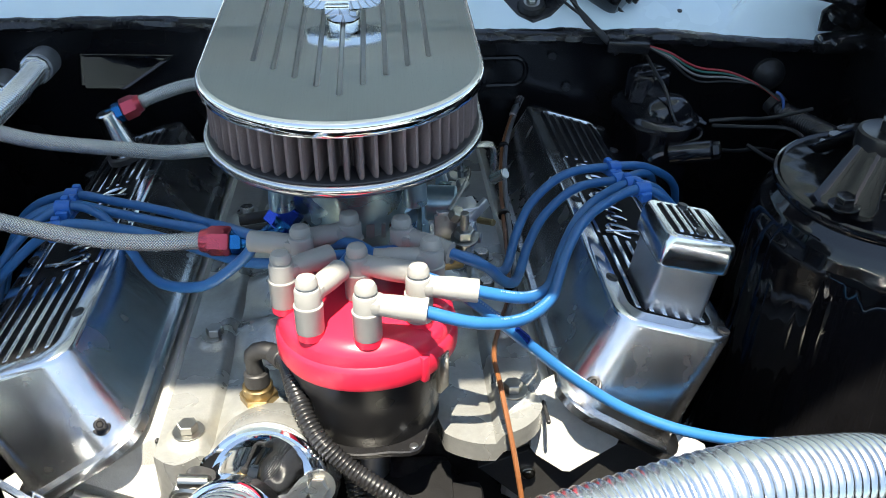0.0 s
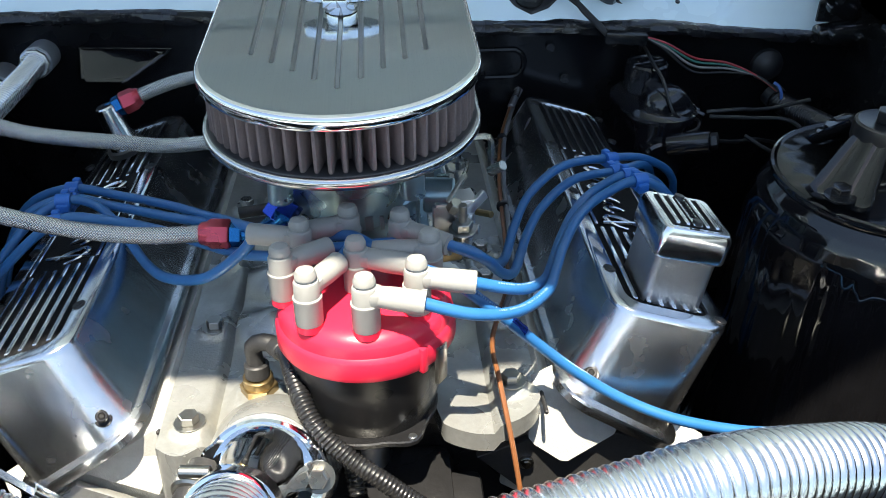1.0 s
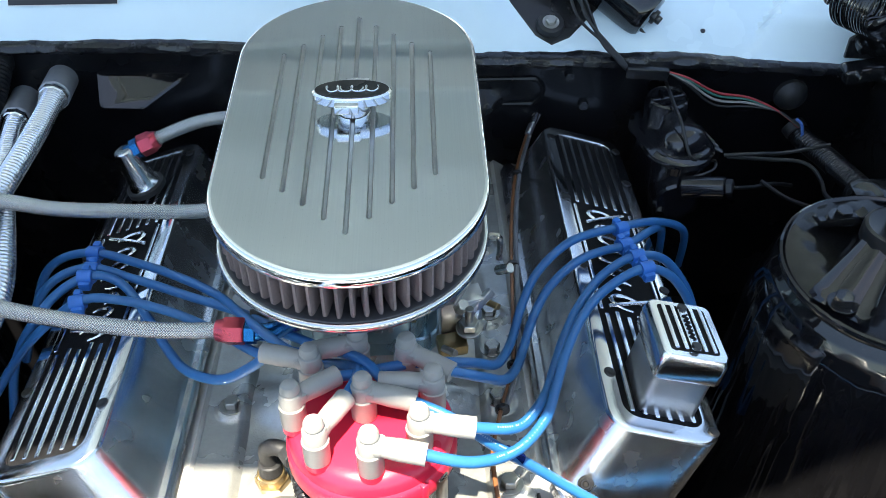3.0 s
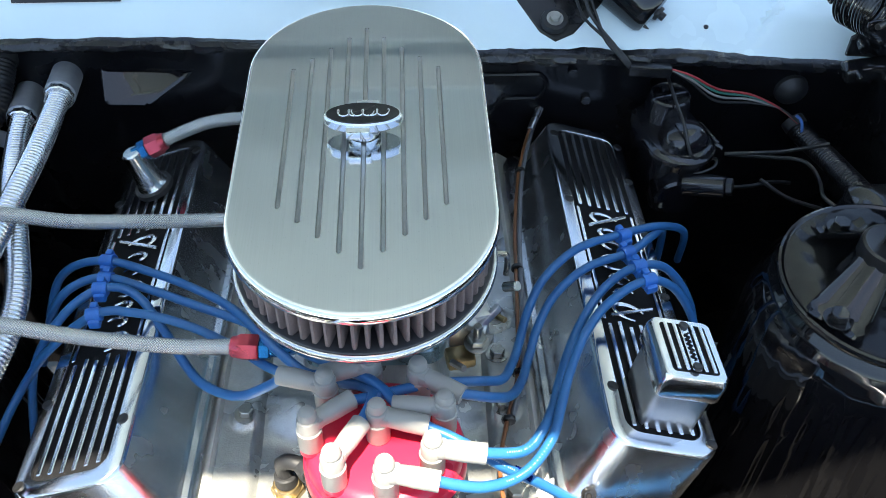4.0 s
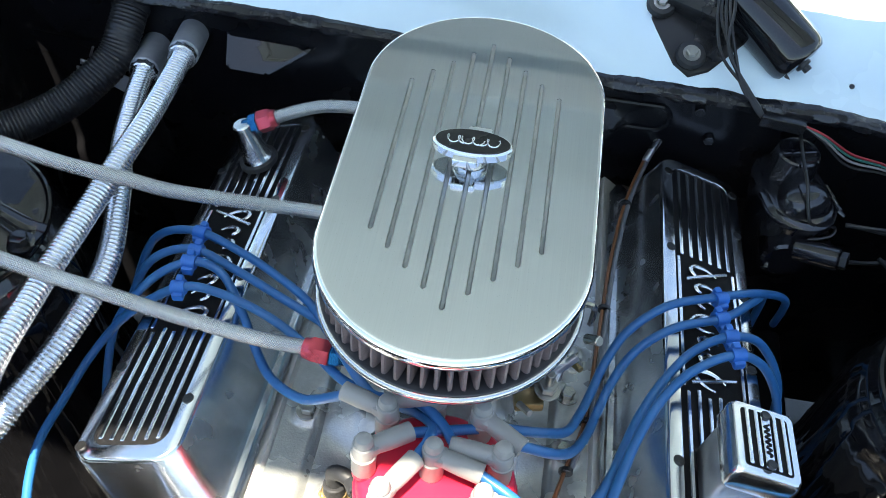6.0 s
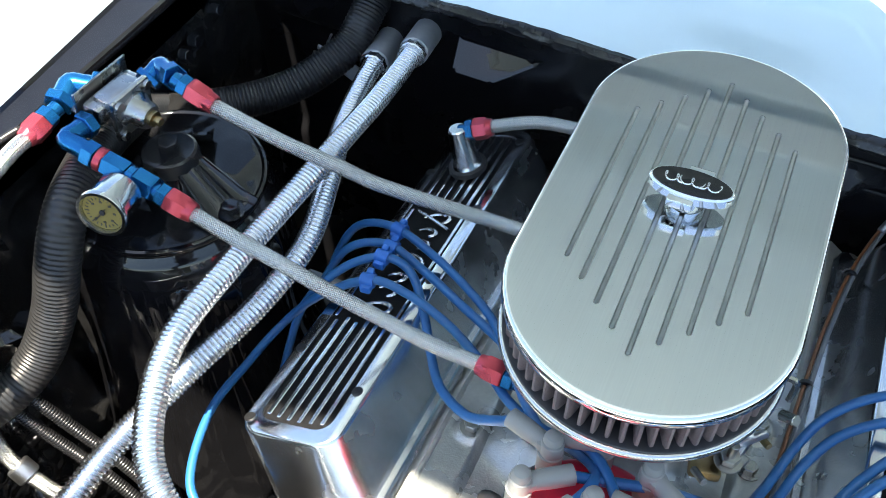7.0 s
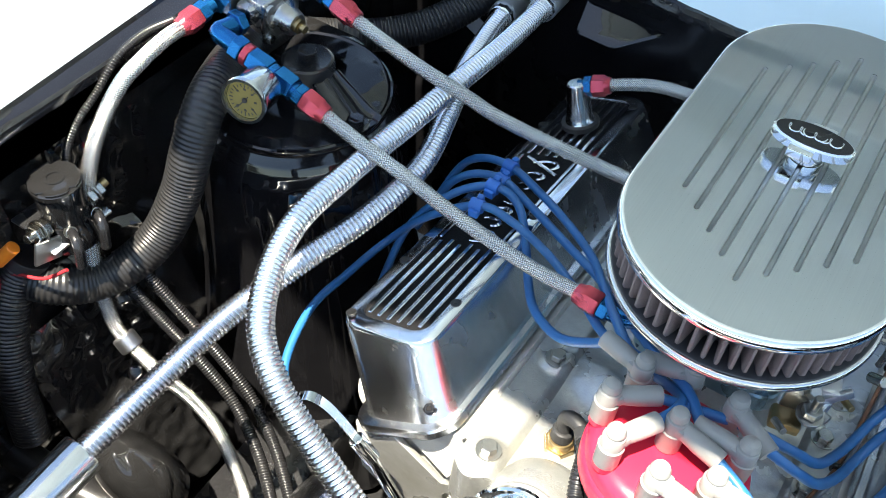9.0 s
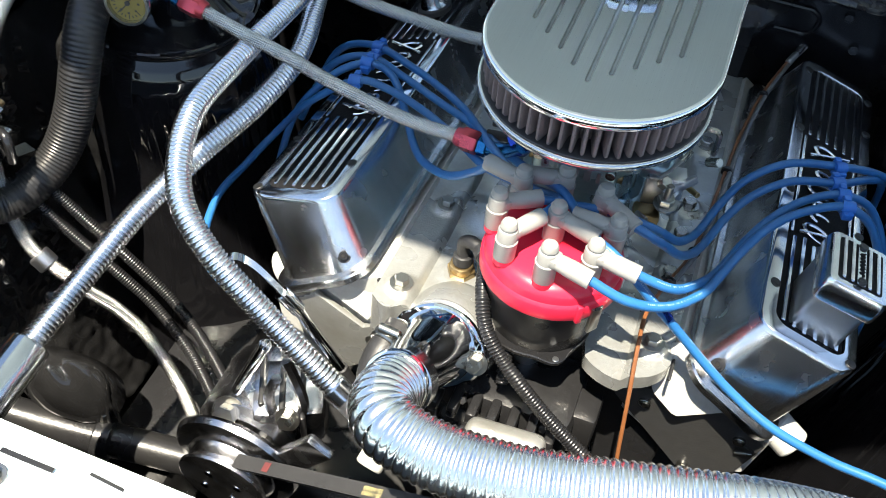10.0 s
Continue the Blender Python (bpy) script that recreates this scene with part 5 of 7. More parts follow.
part("adjusting_screw", lathe([(0, 0), (0.009, 0), (0.009, 0.006), (0.005, 0.006), (0.005, 0.014), (0, 0.014)], 12, RM @ Matrix.Translation((0.040, 0, 0)) @ Matrix.Rotation(radians(90), 4, "Y")), BRASS, reg, "brass adjusting screw")
for y in (-0.022, 0.022):
    for z in (-0.021, 0.021):
        part("screw", rod(RM @ Vector((0.018, y, z)), RM @ Vector((0.0225, y, z)), 0.005, 12), ZINC, reg)
part("bracket", box(0.003, 0.082, 0.050, RM @ Matrix.Translation((-0.026, 0.0, 0.004)), 0.001, 1), REG_CAST, reg, "folded metal bracket")
part("bracket_arm", box(0.075, 0.03, 0.003, Matrix.Translation((-0.565, 0.118, 0.928)), 0.001, 1), REG_CAST, reg)


def blue_elbow(a, b, c, parent, r=0.0095):
    a, b, c = Vector(a), Vector(b), Vector(c)
    part("blue_elbow", sweep([a, a.lerp(b, 0.6), b, b.lerp(c, 0.4), c], r, 14, 0.003), ANO_BLUE, parent, "blue anodised elbow")
    part("blue_hex", hexagon(a, a.lerp(b, 0.35), r * 1.35), ANO_BLUE, parent)
    part("blue_hex", hexagon(b.lerp(c, 0.65), c, r * 1.35), ANO_BLUE, parent)


blue_elbow((-0.522, 0.082, 0.949), (-0.524, 0.053, 0.951), (-0.490, 0.050, 0.944), reg)
blue_elbow((-0.506, 0.146, 0.954), (-0.500, 0.163, 0.962), (-0.472, 0.149, 0.967), reg)
blue_elbow((-0.540, 0.125, 0.950), (-0.566, 0.112, 0.956), (-0.562, 0.086, 0.951), reg, 0.0108)
part("red_ring", rod((-0.490, 0.050, 0.944), (-0.482, 0.050, 0.942), 0.0115, 16), ANO_RED, reg, "red ring")
part("tee", hexagon((-0.482, 0.050, 0.942), (-0.459, 0.0495, 0.937), 0.0120), ANO_BLUE, reg)
part("tee_nut", rod((-0.459, 0.0495, 0.937), (-0.451, 0.049, 0.935), 0.0100, 16), ANO_BLUE, reg)
part("tee_end", hexagon((-0.451, 0.049, 0.935), (-0.431, 0.0483, 0.930), 0.0125), ANO_BLUE, reg)
GM = Matrix.Translation((-0.4463, -0.0017, 0.9420)) @ Matrix.Scale(0.98, 4) @ (Vector((0.199, -0.966, 0.164)).to_track_quat("Z", "Y").to_matrix().to_4x4())
gauge = part("gauge", lathe([(0, -0.034), (0.0195, -0.034), (0.0205, -0.032), (0.0205, -0.004), (0.0230, -0.003), (0.0235, 0.0), (0.0225, 0.0024), (0.0198, 0.0024), (0.0190, 0.0), (0.0188, -0.002), (0, -0.002)], 40, GM), PAN_CHROME, reg, "chrome pressure gauge")
part("gauge_dial", lathe([(0, -0.0016), (0.0186, -0.0016), (0.0186, -0.0019), (0, -0.0019)], 36, GM), GAUGE_FACE, gauge, "yellowed dial")
for k in range(19):
    a = radians(-45 + 15 * k)
    part("dial_mark", box(0.0009, 0.0042 if k % 3 == 0 else 0.0026, 0.0003, GM @ Matrix.Rotation(a, 4, "Z") @ Matrix.Translation((0, 0.0145, -0.0014)), 0), STICKER_INK, gauge, flat=True)
for k in range(7):
    a = radians(-135 + 45 * k)
    part("numeral_bar", box(0.0026, 0.0019, 0.0003, GM @ Matrix.Translation((0.0108 * math.cos(a), 0.0108 * math.sin(a), -0.0014)), 0), STICKER_INK, gauge, flat=True)
part("needle", box(0.0010, 0.018, 0.0005, GM @ Matrix.Rotation(radians(140), 4, "Z") @ Matrix.Translation((0, 0.004, -0.0008)), 0), STICKER_INK, gauge, "black needle", flat=True)
part("needle_hub", rod(GM @ Vector((0, 0, -0.0012)), GM @ Vector((0, 0, 0.0002)), 0.0026, 12), STICKER_INK, gauge)
part("gauge_stem", rod((-0.452, 0.022, 0.930), (-0.462, 0.046, 0.936), 0.0065, 12), BRASS, reg, "brass stem")
h4 = hose("fuel_hose", "sunlit braided stainless fuel hose along the inner wing", "fuel hose", [(-0.5625, 0.044, 0.946), (-0.559, 0.018, 0.949), (-0.555, -0.012, 0.948), (-0.552, -0.044, 0.942), (-0.551, -0.071, 0.924), (-0.552, -0.092, 0.899), (-0.556, -0.106, 0.863), (-0.560, -0.118, 0.810), (-0.553, -0.132, 0.750), (-0.535, -0.142, 0.703), (-0.519, -0.144, 0.684), (-0.478, -0.142, 0.650), (-0.445, -0.135, 0.618), (-0.41, -0.14, 0.592), (-0.36, -0.165, 0.562), (-0.32, -0.195, 0.52)], 0.0075, BRAID, "fuel hoses")
fitting(h4, (-0.563, 0.040, 0.9455), (-0.560, 0.085, 0.951), 0.55)
part("clamp", rod((-0.525, -0.143, 0.686), (-0.512, -0.144, 0.674), 0.0125, 20), SATIN, h4, "steel hose clamp")


# ---- ribbed metal tubes ----
def ribbed(r, pitch, depth):
    return lambda s: r - depth * (0.5 - 0.5 * math.cos(2 * math.pi * s / pitch)) ** 1.3


def round_ribs(r, pitch, depth):
    """Round crests with narrow grooves between them."""
    return lambda s: r - depth * (1 - abs(math.sin(math.pi * s / pitch)) ** 0.8)


def metal_tube(name, label, path, r, pitch, depth, category="heater hose"):
    t = thing(name, label, category, path[-1], "metal hoses")
    part("tube", sweep(path, round_ribs(r, pitch, depth), 24, pitch / 12), STEEL, t, angle=70)
    return t


t1 = metal_tube("heater_hose", "ribbed bright stainless heater hose curving to the engine front", [(-0.350, 0.395, 0.864), (-0.347, 0.352, 0.868), (-0.343, 0.288, 0.876), (-0.345, 0.213, 0.880), (-0.350, 0.124, 0.880), (-0.353, 0.033, 0.884), (-0.350, -0.060, 0.886), (-0.318, -0.139, 0.876), (-0.273, -0.176, 0.852), (-0.201, -0.194, 0.799), (-0.130, -0.209, 0.750)], 0.0121, 0.0046, 0.0017)
part("tube_collar", rod((-0.139, -0.208, 0.756), (-0.124, -0.2105, 0.746), 0.0135, 24), STEEL, t1)
part("end_sleeve", rod((-0.126, -0.210, 0.747), (-0.088, -0.217, 0.722), 0.0125, 24), SATIN, t1, "plain metal end")
t2 = metal_tube("heater_hose", "ribbed bright stainless heater hose running to the front corner", [(-0.400, 0.392, 0.834), (-0.394, 0.350, 0.834), (-0.376, 0.271, 0.839), (-0.350, 0.196, 0.842), (-0.332, 0.117, 0.834), (-0.340, 0.037, 0.825), (-0.364, -0.048, 0.814), (-0.388, -0.126, 0.794), (-0.400, -0.206, 0.776), (-0.409, -0.288, 0.760)], 0.0121, 0.0046, 0.0017)
part("end_sleeve", lathe([(0, 0), (0.019, 0), (0.0205, 0.0025), (0.0205, 0.14), (0, 0.14)], 32, Matrix.Translation((-0.408, -0.278, 0.762)) @ Vector((-0.05, -0.985, -0.16)).to_track_quat("Z", "Y").to_matrix().to_4x4()), PAN_CHROME, t2, "chrome end sleeve")
sl = thing("pipe_stub", "dull grey metal stub on the firewall for the heater hose", "pipe stub", (-0.37, 0.455, 0.84), "pipe stubs")
part("collar", rod((-0.350, 0.390, 0.8645), (-0.3515, 0.402, 0.8625), 0.0162, 10), STEEL, sl, "bright metal collar")
part("sleeve", rod((-0.351, 0.399, 0.863), (-0.362, 0.475, 0.847), 0.0172, 24), DULL_TUBE, sl)
sl = thing("pipe_stub", "dull grey metal stub on the firewall for the heater hose", "pipe stub", (-0.42, 0.46, 0.81), "pipe stubs")
part("collar", rod((-0.3995, 0.387, 0.8345), (-0.4012, 0.399, 0.833), 0.0162, 10), STEEL, sl, "bright metal collar")
part("sleeve", rod((-0.4008, 0.396, 0.8333), (-0.412, 0.475, 0.822), 0.0172, 24), DULL_TUBE, sl)

rh = thing("radiator_hose", "large ribbed polished radiator hose across the engine front", "radiator hose", (0.45, -0.2, 0.7))
part("tube", sweep([(-0.066, -0.226, 0.832), (-0.069, -0.255, 0.850), (-0.055, -0.280, 0.858), (-0.014, -0.288, 0.855), (0.041, -0.286, 0.857), (0.095, -0.277, 0.861), (0.151, -0.264, 0.864), (0.211, -0.251, 0.868), (0.271, -0.231, 0.852), (0.332, -0.214, 0.831), (0.40, -0.205, 0.795), (0.46, -0.20, 0.73)], round_ribs(0.0267, 0.0066, 0.0019), 32, 0.0064 / 10), HOSE_STEEL, rh, angle=70)
part("end_collar", rod((-0.0645, -0.214, 0.824), (-0.0665, -0.230, 0.835), 0.0285, 32), STEEL, rh, "plain end collar")
neck = thing("water_neck", "chrome thermostat housing with a bolted flange", "thermostat housing", (-0.062, -0.14, 0.765))
part("flange", prism([(0.0425 * math.cos(a) * (1.08 if abs(math.cos(a)) > 0.86 else 1.0), 0.040 * math.sin(a)) for a in np.linspace(0, 2 * math.pi, 64, endpoint=False)], -0.002, 0.008, NK, 0.002), CHROME, neck)
part("pipe", lathe([(0.0375, 0.006), (0.034, 0.012), (0.0315, 0.03), (0.0275, 0.06), (0.0265, 0.100), (0.0275, 0.104), (0.0285, 0.108), (0.0275, 0.112), (0.025, 0.112)], 40, NK), CHROME, neck)
for x in (-0.039, 0.039):
    part("bolt", bolt_geo(NK @ Vector((x, 0, 0.008)), NK.to_3x3() @ Vector((0, 0, 1)), 0.0075, 0.008), ZINC, neck, "plated bolt")
by = thing("bypass_hose", "short black hose with a worm clamp beside the water neck", "bypass hose", (-0.11, -0.2, 0.70))
part("hose", sweep([(-0.098, -0.150, 0.793), (-0.105, -0.180, 0.788), (-0.105, -0.198, 0.765), (-0.095, -0.200, 0.70)], 0.0138, 20), BLACK_RUBBER, by)
part("clamp", rod((-0.1005, -0.160, 0.794), (-0.1035, -0.173, 0.793), 0.0163, 24), ZINC, by, "slotted worm clamp")
part("clamp_screw", rod((-0.110, -0.168, 0.812), (-0.090, -0.170, 0.812), 0.0045, 12), ZINC, by)
sensor = thing("temperature_sensor", "brass temperature sensor with a black plug", "sensor", eng(-0.068, -0.068, 0.0))
sb = Vector((-0.0745, -0.047, 0.7665))
part("brass_hex", hexagon(sb, sb + Vector((0, 0, 0.010)), 0.0148), BRASS, sensor)
part("brass_neck", rod(sb + Vector((0, 0, 0.009)), sb + Vector((0, 0, 0.018)), 0.0118, 20), BRASS, sensor)
part("plug", rod(sb + Vector((0, 0, 0.017)), sb + Vector((0, 0.002, 0.029)), 0.0098, 20), BLACK_RUBBER, sensor, "black plug")
part("plug_elbow", sweep([sb + Vector((0, 0.002, 0.028)), sb + Vector((-0.001, 0.003, 0.044)), sb + Vector((0.008, 0.000, 0.051)), sb + Vector((0.018, -0.004, 0.050))], 0.0068, 12), BLACK_RUBBER, sensor)


def loom(name, label, path, r, pitch=0.0032, category="wiring loom", mat=BLACK_PLASTIC, depth=0.0011):
    t = thing(name, label, category, path[0], "looms")
    part("sleeve", sweep(path, ribbed(r, pitch, depth), 14, pitch / 4), mat, t, angle=70)
    a, b = Vector(path[0]), Vector(path[1])
    part("end_cuff", rod(a, a + (b - a).normalized() * min(0.012, (b - a).length), r * 1.06, 20, edge=0.0008), BLACK_RUBBER, t, "plain black cuff")
    return t


loom("wiring_loom", "ribbed black loom from the sensor past the distributor", [(-0.0575, -0.051, 0.8165), (-0.047, -0.068, 0.820), (-0.038, -0.100, 0.818), (-0.025, -0.125, 0.804), (-0.004, -0.140, 0.788), (0.020, -0.152, 0.775), (0.050, -0.160, 0.752), (0.085, -0.168, 0.730), (0.120, -0.178, 0.715)], 0.0072)
loom("wiring_loom", "ribbed black loom hanging below the distributor", [(0.000, -0.100, 0.775), (-0.002, -0.122, 0.765), (0.002, -0.140, 0.748)], 0.0068)


# ---- left side of the bay ----
def tower_leg(parent, foot, top, across, wf, wt):
    """One pressed leg of the cap's tripod: a channel with turned-up rims and a flat foot."""
    foot, top, across = Vector(foot), Vector(top), Vector(across).normalized()
    run = (top - foot)
    out = across.cross(run).normalized()
    if out.z < 0:
        out = -out
    flat = Vector((-run.x, -run.y, 0)).normalized()
    rows = []
    for k in range(12):
        u = (k - 2) / 9
        w = wf + (wt - wf) * max(0.0, u)
        c = foot + run * u if u > 0 else foot + flat * (0.012 * -u * 4.5)
        up = out if u > 0 else Vector((0, 0, 1))
        row = []
        for i in range(13):
            a = -1 + 2 * i / 12
            lift = 0.0045 * max(0.0, (abs(a) - 0.78) / 0.22) ** 1.5 + 0.003 * math.exp(-(a / 0.22) ** 2)
            row.append(c + across * (a * w / 2) + up * lift)
        rows.append(row)
    part("leg", panel(rows, 0.0025, -out), TOWER_BLACK, parent, angle=50)
    part("foot_bolt", bolt_geo(foot + flat * 0.003 + Vector((0, 0, 0.003)), (0, 0, 1), 0.0085, 0.009), BLACK_GLOSS, parent, "painted hexagon bolt")


def shock_tower(s):
    t = thing("shock_tower", "gloss black painted shock tower with a domed top", "shock tower", (s * 0.49, 0.12, 0.3), "shock towers")
    cx, cy = (0.4805, 0.100) if s > 0 else (0.493, 0.120)
    kx, ky = (0.4625, 0.097) if s > 0 else (0.4690, 0.114)
    c = Vector((s * cx, cy, 0.0))
    prof = [(0.190, 0.30), (0.165, 0.45), (0.140, 0.58), (0.1270, 0.66), (0.1215, 0.725), (0.1190, 0.768), (0.1170, 0.798), (0.1145, 0.815), (0.1100, 0.829), (0.1055, 0.8385), (0.1030, 0.8420), (0.0995, 0.8475), (0.1020, 0.850), (0.1030, 0.854), (0.1020, 0.8575), (0.0995, 0.8585), (0.0975, 0.8570), (0.094, 0.8555), (0.0, 0.8555)]
    part("top_plate", lathe([(0, 0.850), (0.0970, 0.850), (0.0970, 0.8566), (0.094, 0.8570), (0.060, 0.858), (0.0, 0.859)], 72, Matrix.Translation(c)), TOP_BLACK, t, "satin black top plate")
    prof = [(a[0] + (b[0] - a[0]) * k / 4, a[1] + (b[1] - a[1]) * k / 4) for a, b in zip(prof[:10], prof[1:11]) for k in range(4)] + prof[10:]
    rows = []
    for r, z in prof[:-1]:
        row = []
        fade = max(0.0, min(1.0, (0.825 - z) / 0.04))
        for i in range(288):
            a = 2 * math.pi * i / 288
            q = a + 0.25 * (z - 0.8)
            fold = 0.0032 * max(0.0, noise.noise((q * 9.0, z * 3.0, 3.0 + s))) + 0.0020 * max(0.0, noise.noise((q * 26.0, z * 7.0, 8.0 + s))) + 0.0009 * noise.noise((q * 30.0, z * 45.0, 1.0))
            row.append((c.x + (r + fold * fade) * math.cos(a), c.y + (r + fold * fade) * math.sin(a), z))
        rows.append(row)
    part("dome", loft(rows, True, False), TOWER_BLACK, t, angle=40)
    part("outer_web", box(0.15, 0.24, 0.55, Matrix.Translation((s * 0.56, 0.13, 0.575)), 0.02), BLACK_GLOSS, t)
    # pressed tripod that carries the cap
    part("collar", lathe([(0.036, 0.858), (0.034, 0.870), (0.029, 0.885), (0.026, 0.898), (0, 0.898)], 36, Matrix.Translation((s * kx, ky, 0))), TOWER_BLACK, t)
    for dx, dy in (((-0.050, -0.046), (-0.012, 0.060), (0.062, -0.012)) if s > 0 else ((-0.066, -0.012), (0.030, 0.056), (0.036, -0.052))):
        d = Vector((s * dx, dy, 0))
        e = d.normalized()
        tower_leg(t, Vector((s * kx, ky, 0.8625)) + d, Vector((s * kx, ky, 0.898)) + e * 0.024, (-e.y, e.x, 0), 0.054, 0.034)
    part("cap", lathe([(0, 0.885), (0.0255, 0.885), (0.0272, 0.887), (0.0272, 0.899), (0.0262, 0.903), (0.0235, 0.9042), (0.0215, 0.9035), (0, 0.9035)], 36, Matrix.Translation((s * kx, ky, 0.0055))), BLACK_PLASTIC, t, "black rubber cap")
    part("cap_nut", hexagon((s * kx, ky, 0.909), (s * kx, ky, 0.920), 0.0100), BLACK_PLASTIC, t, "black hexagon nut")
    return t


shock_tower(-1)
shock_tower(1)

loom("air_duct", "fat ribbed black hose between firewall and inner wing", [(-0.430, 0.462, 0.880), (-0.433, 0.430, 0.858), (-0.441, 0.402, 0.837), (-0.471, 0.356, 0.817), (-0.504, 0.318, 0.809), (-0.540, 0.280, 0.811), (-0.573, 0.240, 0.822), (-0.572, 0.18, 0.862), (-0.548, 0.11, 0.892), (-0.524, 0.052, 0.906), (-0.507, 0.006, 0.902), (-0.505, -0.022, 0.867), (-0.512, -0.040, 0.820), (-0.522, -0.066, 0.778), (-0.533, -0.099, 0.757), (-0.550, -0.134, 0.749), (-0.568, -0.163, 0.758), (-0.590, -0.178, 0.765)], 0.0210, 0.0046, "hose", DUCT, 0.0015)
loom("air_duct", "fat ribbed black hose going down beside the solenoid", [(-0.592, -0.170, 0.792), (-0.600, -0.190, 0.765), (-0.598, -0.215, 0.720), (-0.590, -0.235, 0.66), (-0.58, -0.25, 0.58)], 0.020, 0.0046, "hose", DUCT, 0.0015)
loom("wiring_loom", "ribbed black loom running down the inner wing", [(-0.548, -0.118, 0.770), (-0.512, -0.108, 0.700), (-0.470, -0.100, 0.640), (-0.420, -0.105, 0.600), (-0.36, -0.135, 0.585), (-0.30, -0.18, 0.58)], 0.0068)
loom("wiring_loom", "ribbed black loom running down the inner wing", [(-0.535, -0.102, 0.772), (-0.492, -0.092, 0.700), (-0.452, -0.086, 0.645), (-0.405, -0.092, 0.606), (-0.35, -0.12, 0.592), (-0.29, -0.165, 0.59)], 0.0068)
loom("wiring_loom", "thin ribbed black loom along the wing lip", [(-0.584, 0.060, 0.938), (-0.580, 0.015, 0.949), (-0.578, -0.019, 0.947), (-0.577, -0.039, 0.938), (-0.577, -0.057, 0.925), (-0.577, -0.081, 0.912), (-0.578, -0.099, 0.894), (-0.579, -0.108, 0.873), (-0.582, -0.115, 0.835)], 0.0045, 0.0028)

sol = thing("starter_solenoid", "black starter solenoid on the inner wing", "solenoid", (-0.56, -0.135, 0.82))
part("can", lathe([(0, 0.825), (0.018, 0.825), (0.0205, 0.829), (0.0215, 0.836), (0.0222, 0.880), (0.0238, 0.8815), (0.0238, 0.886), (0.022, 0.8875), (0.0, 0.8878)], 36, Matrix.Translation((-0.557, -0.137, 0))), BLACK_GLOSS, sol)
part("can_top", prism([((0.0232 if k % 6 else 0.0195) * math.cos(2 * math.pi * k / 30), (0.0232 if k % 6 else 0.0195) * math.sin(2 * math.pi * k / 30)) for k in range(30)], 0.8865, 0.8895, Matrix.Translation((-0.557, -0.137, 0)), 0.0006), BLACK_GLOSS, sol, "notched end plate")
part("base_flare", loft([[(-0.557 + r * math.cos(a), -0.137 + r * math.sin(a) * 1.1, z) for a in np.linspace(0, 2 * math.pi, 32, endpoint=False)] for r, z in ((0.022, 0.812), (0.026, 0.816), (0.0255, 0.822), (0.0225, 0.836), (0.0215, 0.845))], True, True), BLACK_GLOSS, sol)
part("can_ring", lathe([(0.009, 0.889), (0.009, 0.8905), (0.0065, 0.8905), (0.0065, 0.889)], 24, Matrix.Translation((-0.557, -0.137, 0))), BLACK_GLOSS, sol)
part("mount_ear", box(0.02, 0.075, 0.004, Matrix.Translation((-0.577, -0.137, 0.848)), 0.001, 1), BLACK_SATIN, sol)
for sy in (-1, 1):
    y = -0.137 + sy * 0.021
    a, b = Vector((-0.556, y, 0.846)), Vector((-0.553, y + sy * 0.026, 0.852))
    part("terminal_nut", hexagon(a.lerp(b, 0.12), a.lerp(b, 0.38), 0.0098).add(rod(a.lerp(b, 0.40), a.lerp(b, 0.48), 0.0118, 20)).add(hexagon(a.lerp(b, 0.50), a.lerp(b, 0.74), 0.0092)), ZINC, sol, "plated nuts and washer")
    part("terminal_stud", rod(a, b, 0.0045, 12), BRASS if sy > 0 else ZINC, sol, "threaded terminal")
part("cable_lug", box(0.004, 0.030, 0.024, Matrix.Translation((-0.546, -0.172, 0.832)) @ Matrix.Rotation(radians(-20), 4, "X"), 0.0015), SATIN, sol, "pale cable lug")
part("mount_strap", box(0.012, 0.070, 0.004, Matrix.Translation((-0.545, -0.137, 0.829)) @ Matrix.Rotation(radians(12), 4, "Y"), 0.0015), SATIN, sol, "plated mounting strap")
for k in range(2):
    y = -0.150 + 0.030 * k
    part("small_terminal", sweep([(-0.538, y, 0.842), (-0.528, y - 0.004, 0.846), (-0.520, y - 0.008, 0.842), (-0.519, y - 0.012, 0.818)], 0.0048, 10), BLACK_PLASTIC, sol, "black elbow terminal boot")
    part("boot_screw", rod((-0.541, y, 0.841), (-0.536, y, 0.8425), 0.0062, 12), ZINC, sol, "plated screw")
sol.location + Vector((-0.0105, 0.003, -0.0145))
lug = thing("battery_cable", "orange and red terminal boot on the solenoid cable", "cable", (-0.60, -0.19, 0.79))
part("boot", rod((-0.578, -0.186, 0.828), (-0.594, -0.198, 0.808), 0.0068, 14), ORANGE, lug)
part("sheath", sweep([(-0.594, -0.198, 0.808), (-0.600, -0.204, 0.796), (-0.601, -0.206, 0.77)], 0.0055, 12), WIRE_RED, lug, "red cable")
sw = thing("signal_wire", "thin red wire beside the solenoid", "wire", (-0.56, -0.18, 0.79))
part("wire", sweep([(-0.535, -0.168, 0.808), (-0.555, -0.182, 0.795), (-0.582, -0.190, 0.790), (-0.600, -0.196, 0.785)], 0.0018, 8), WIRE_RED, sw)

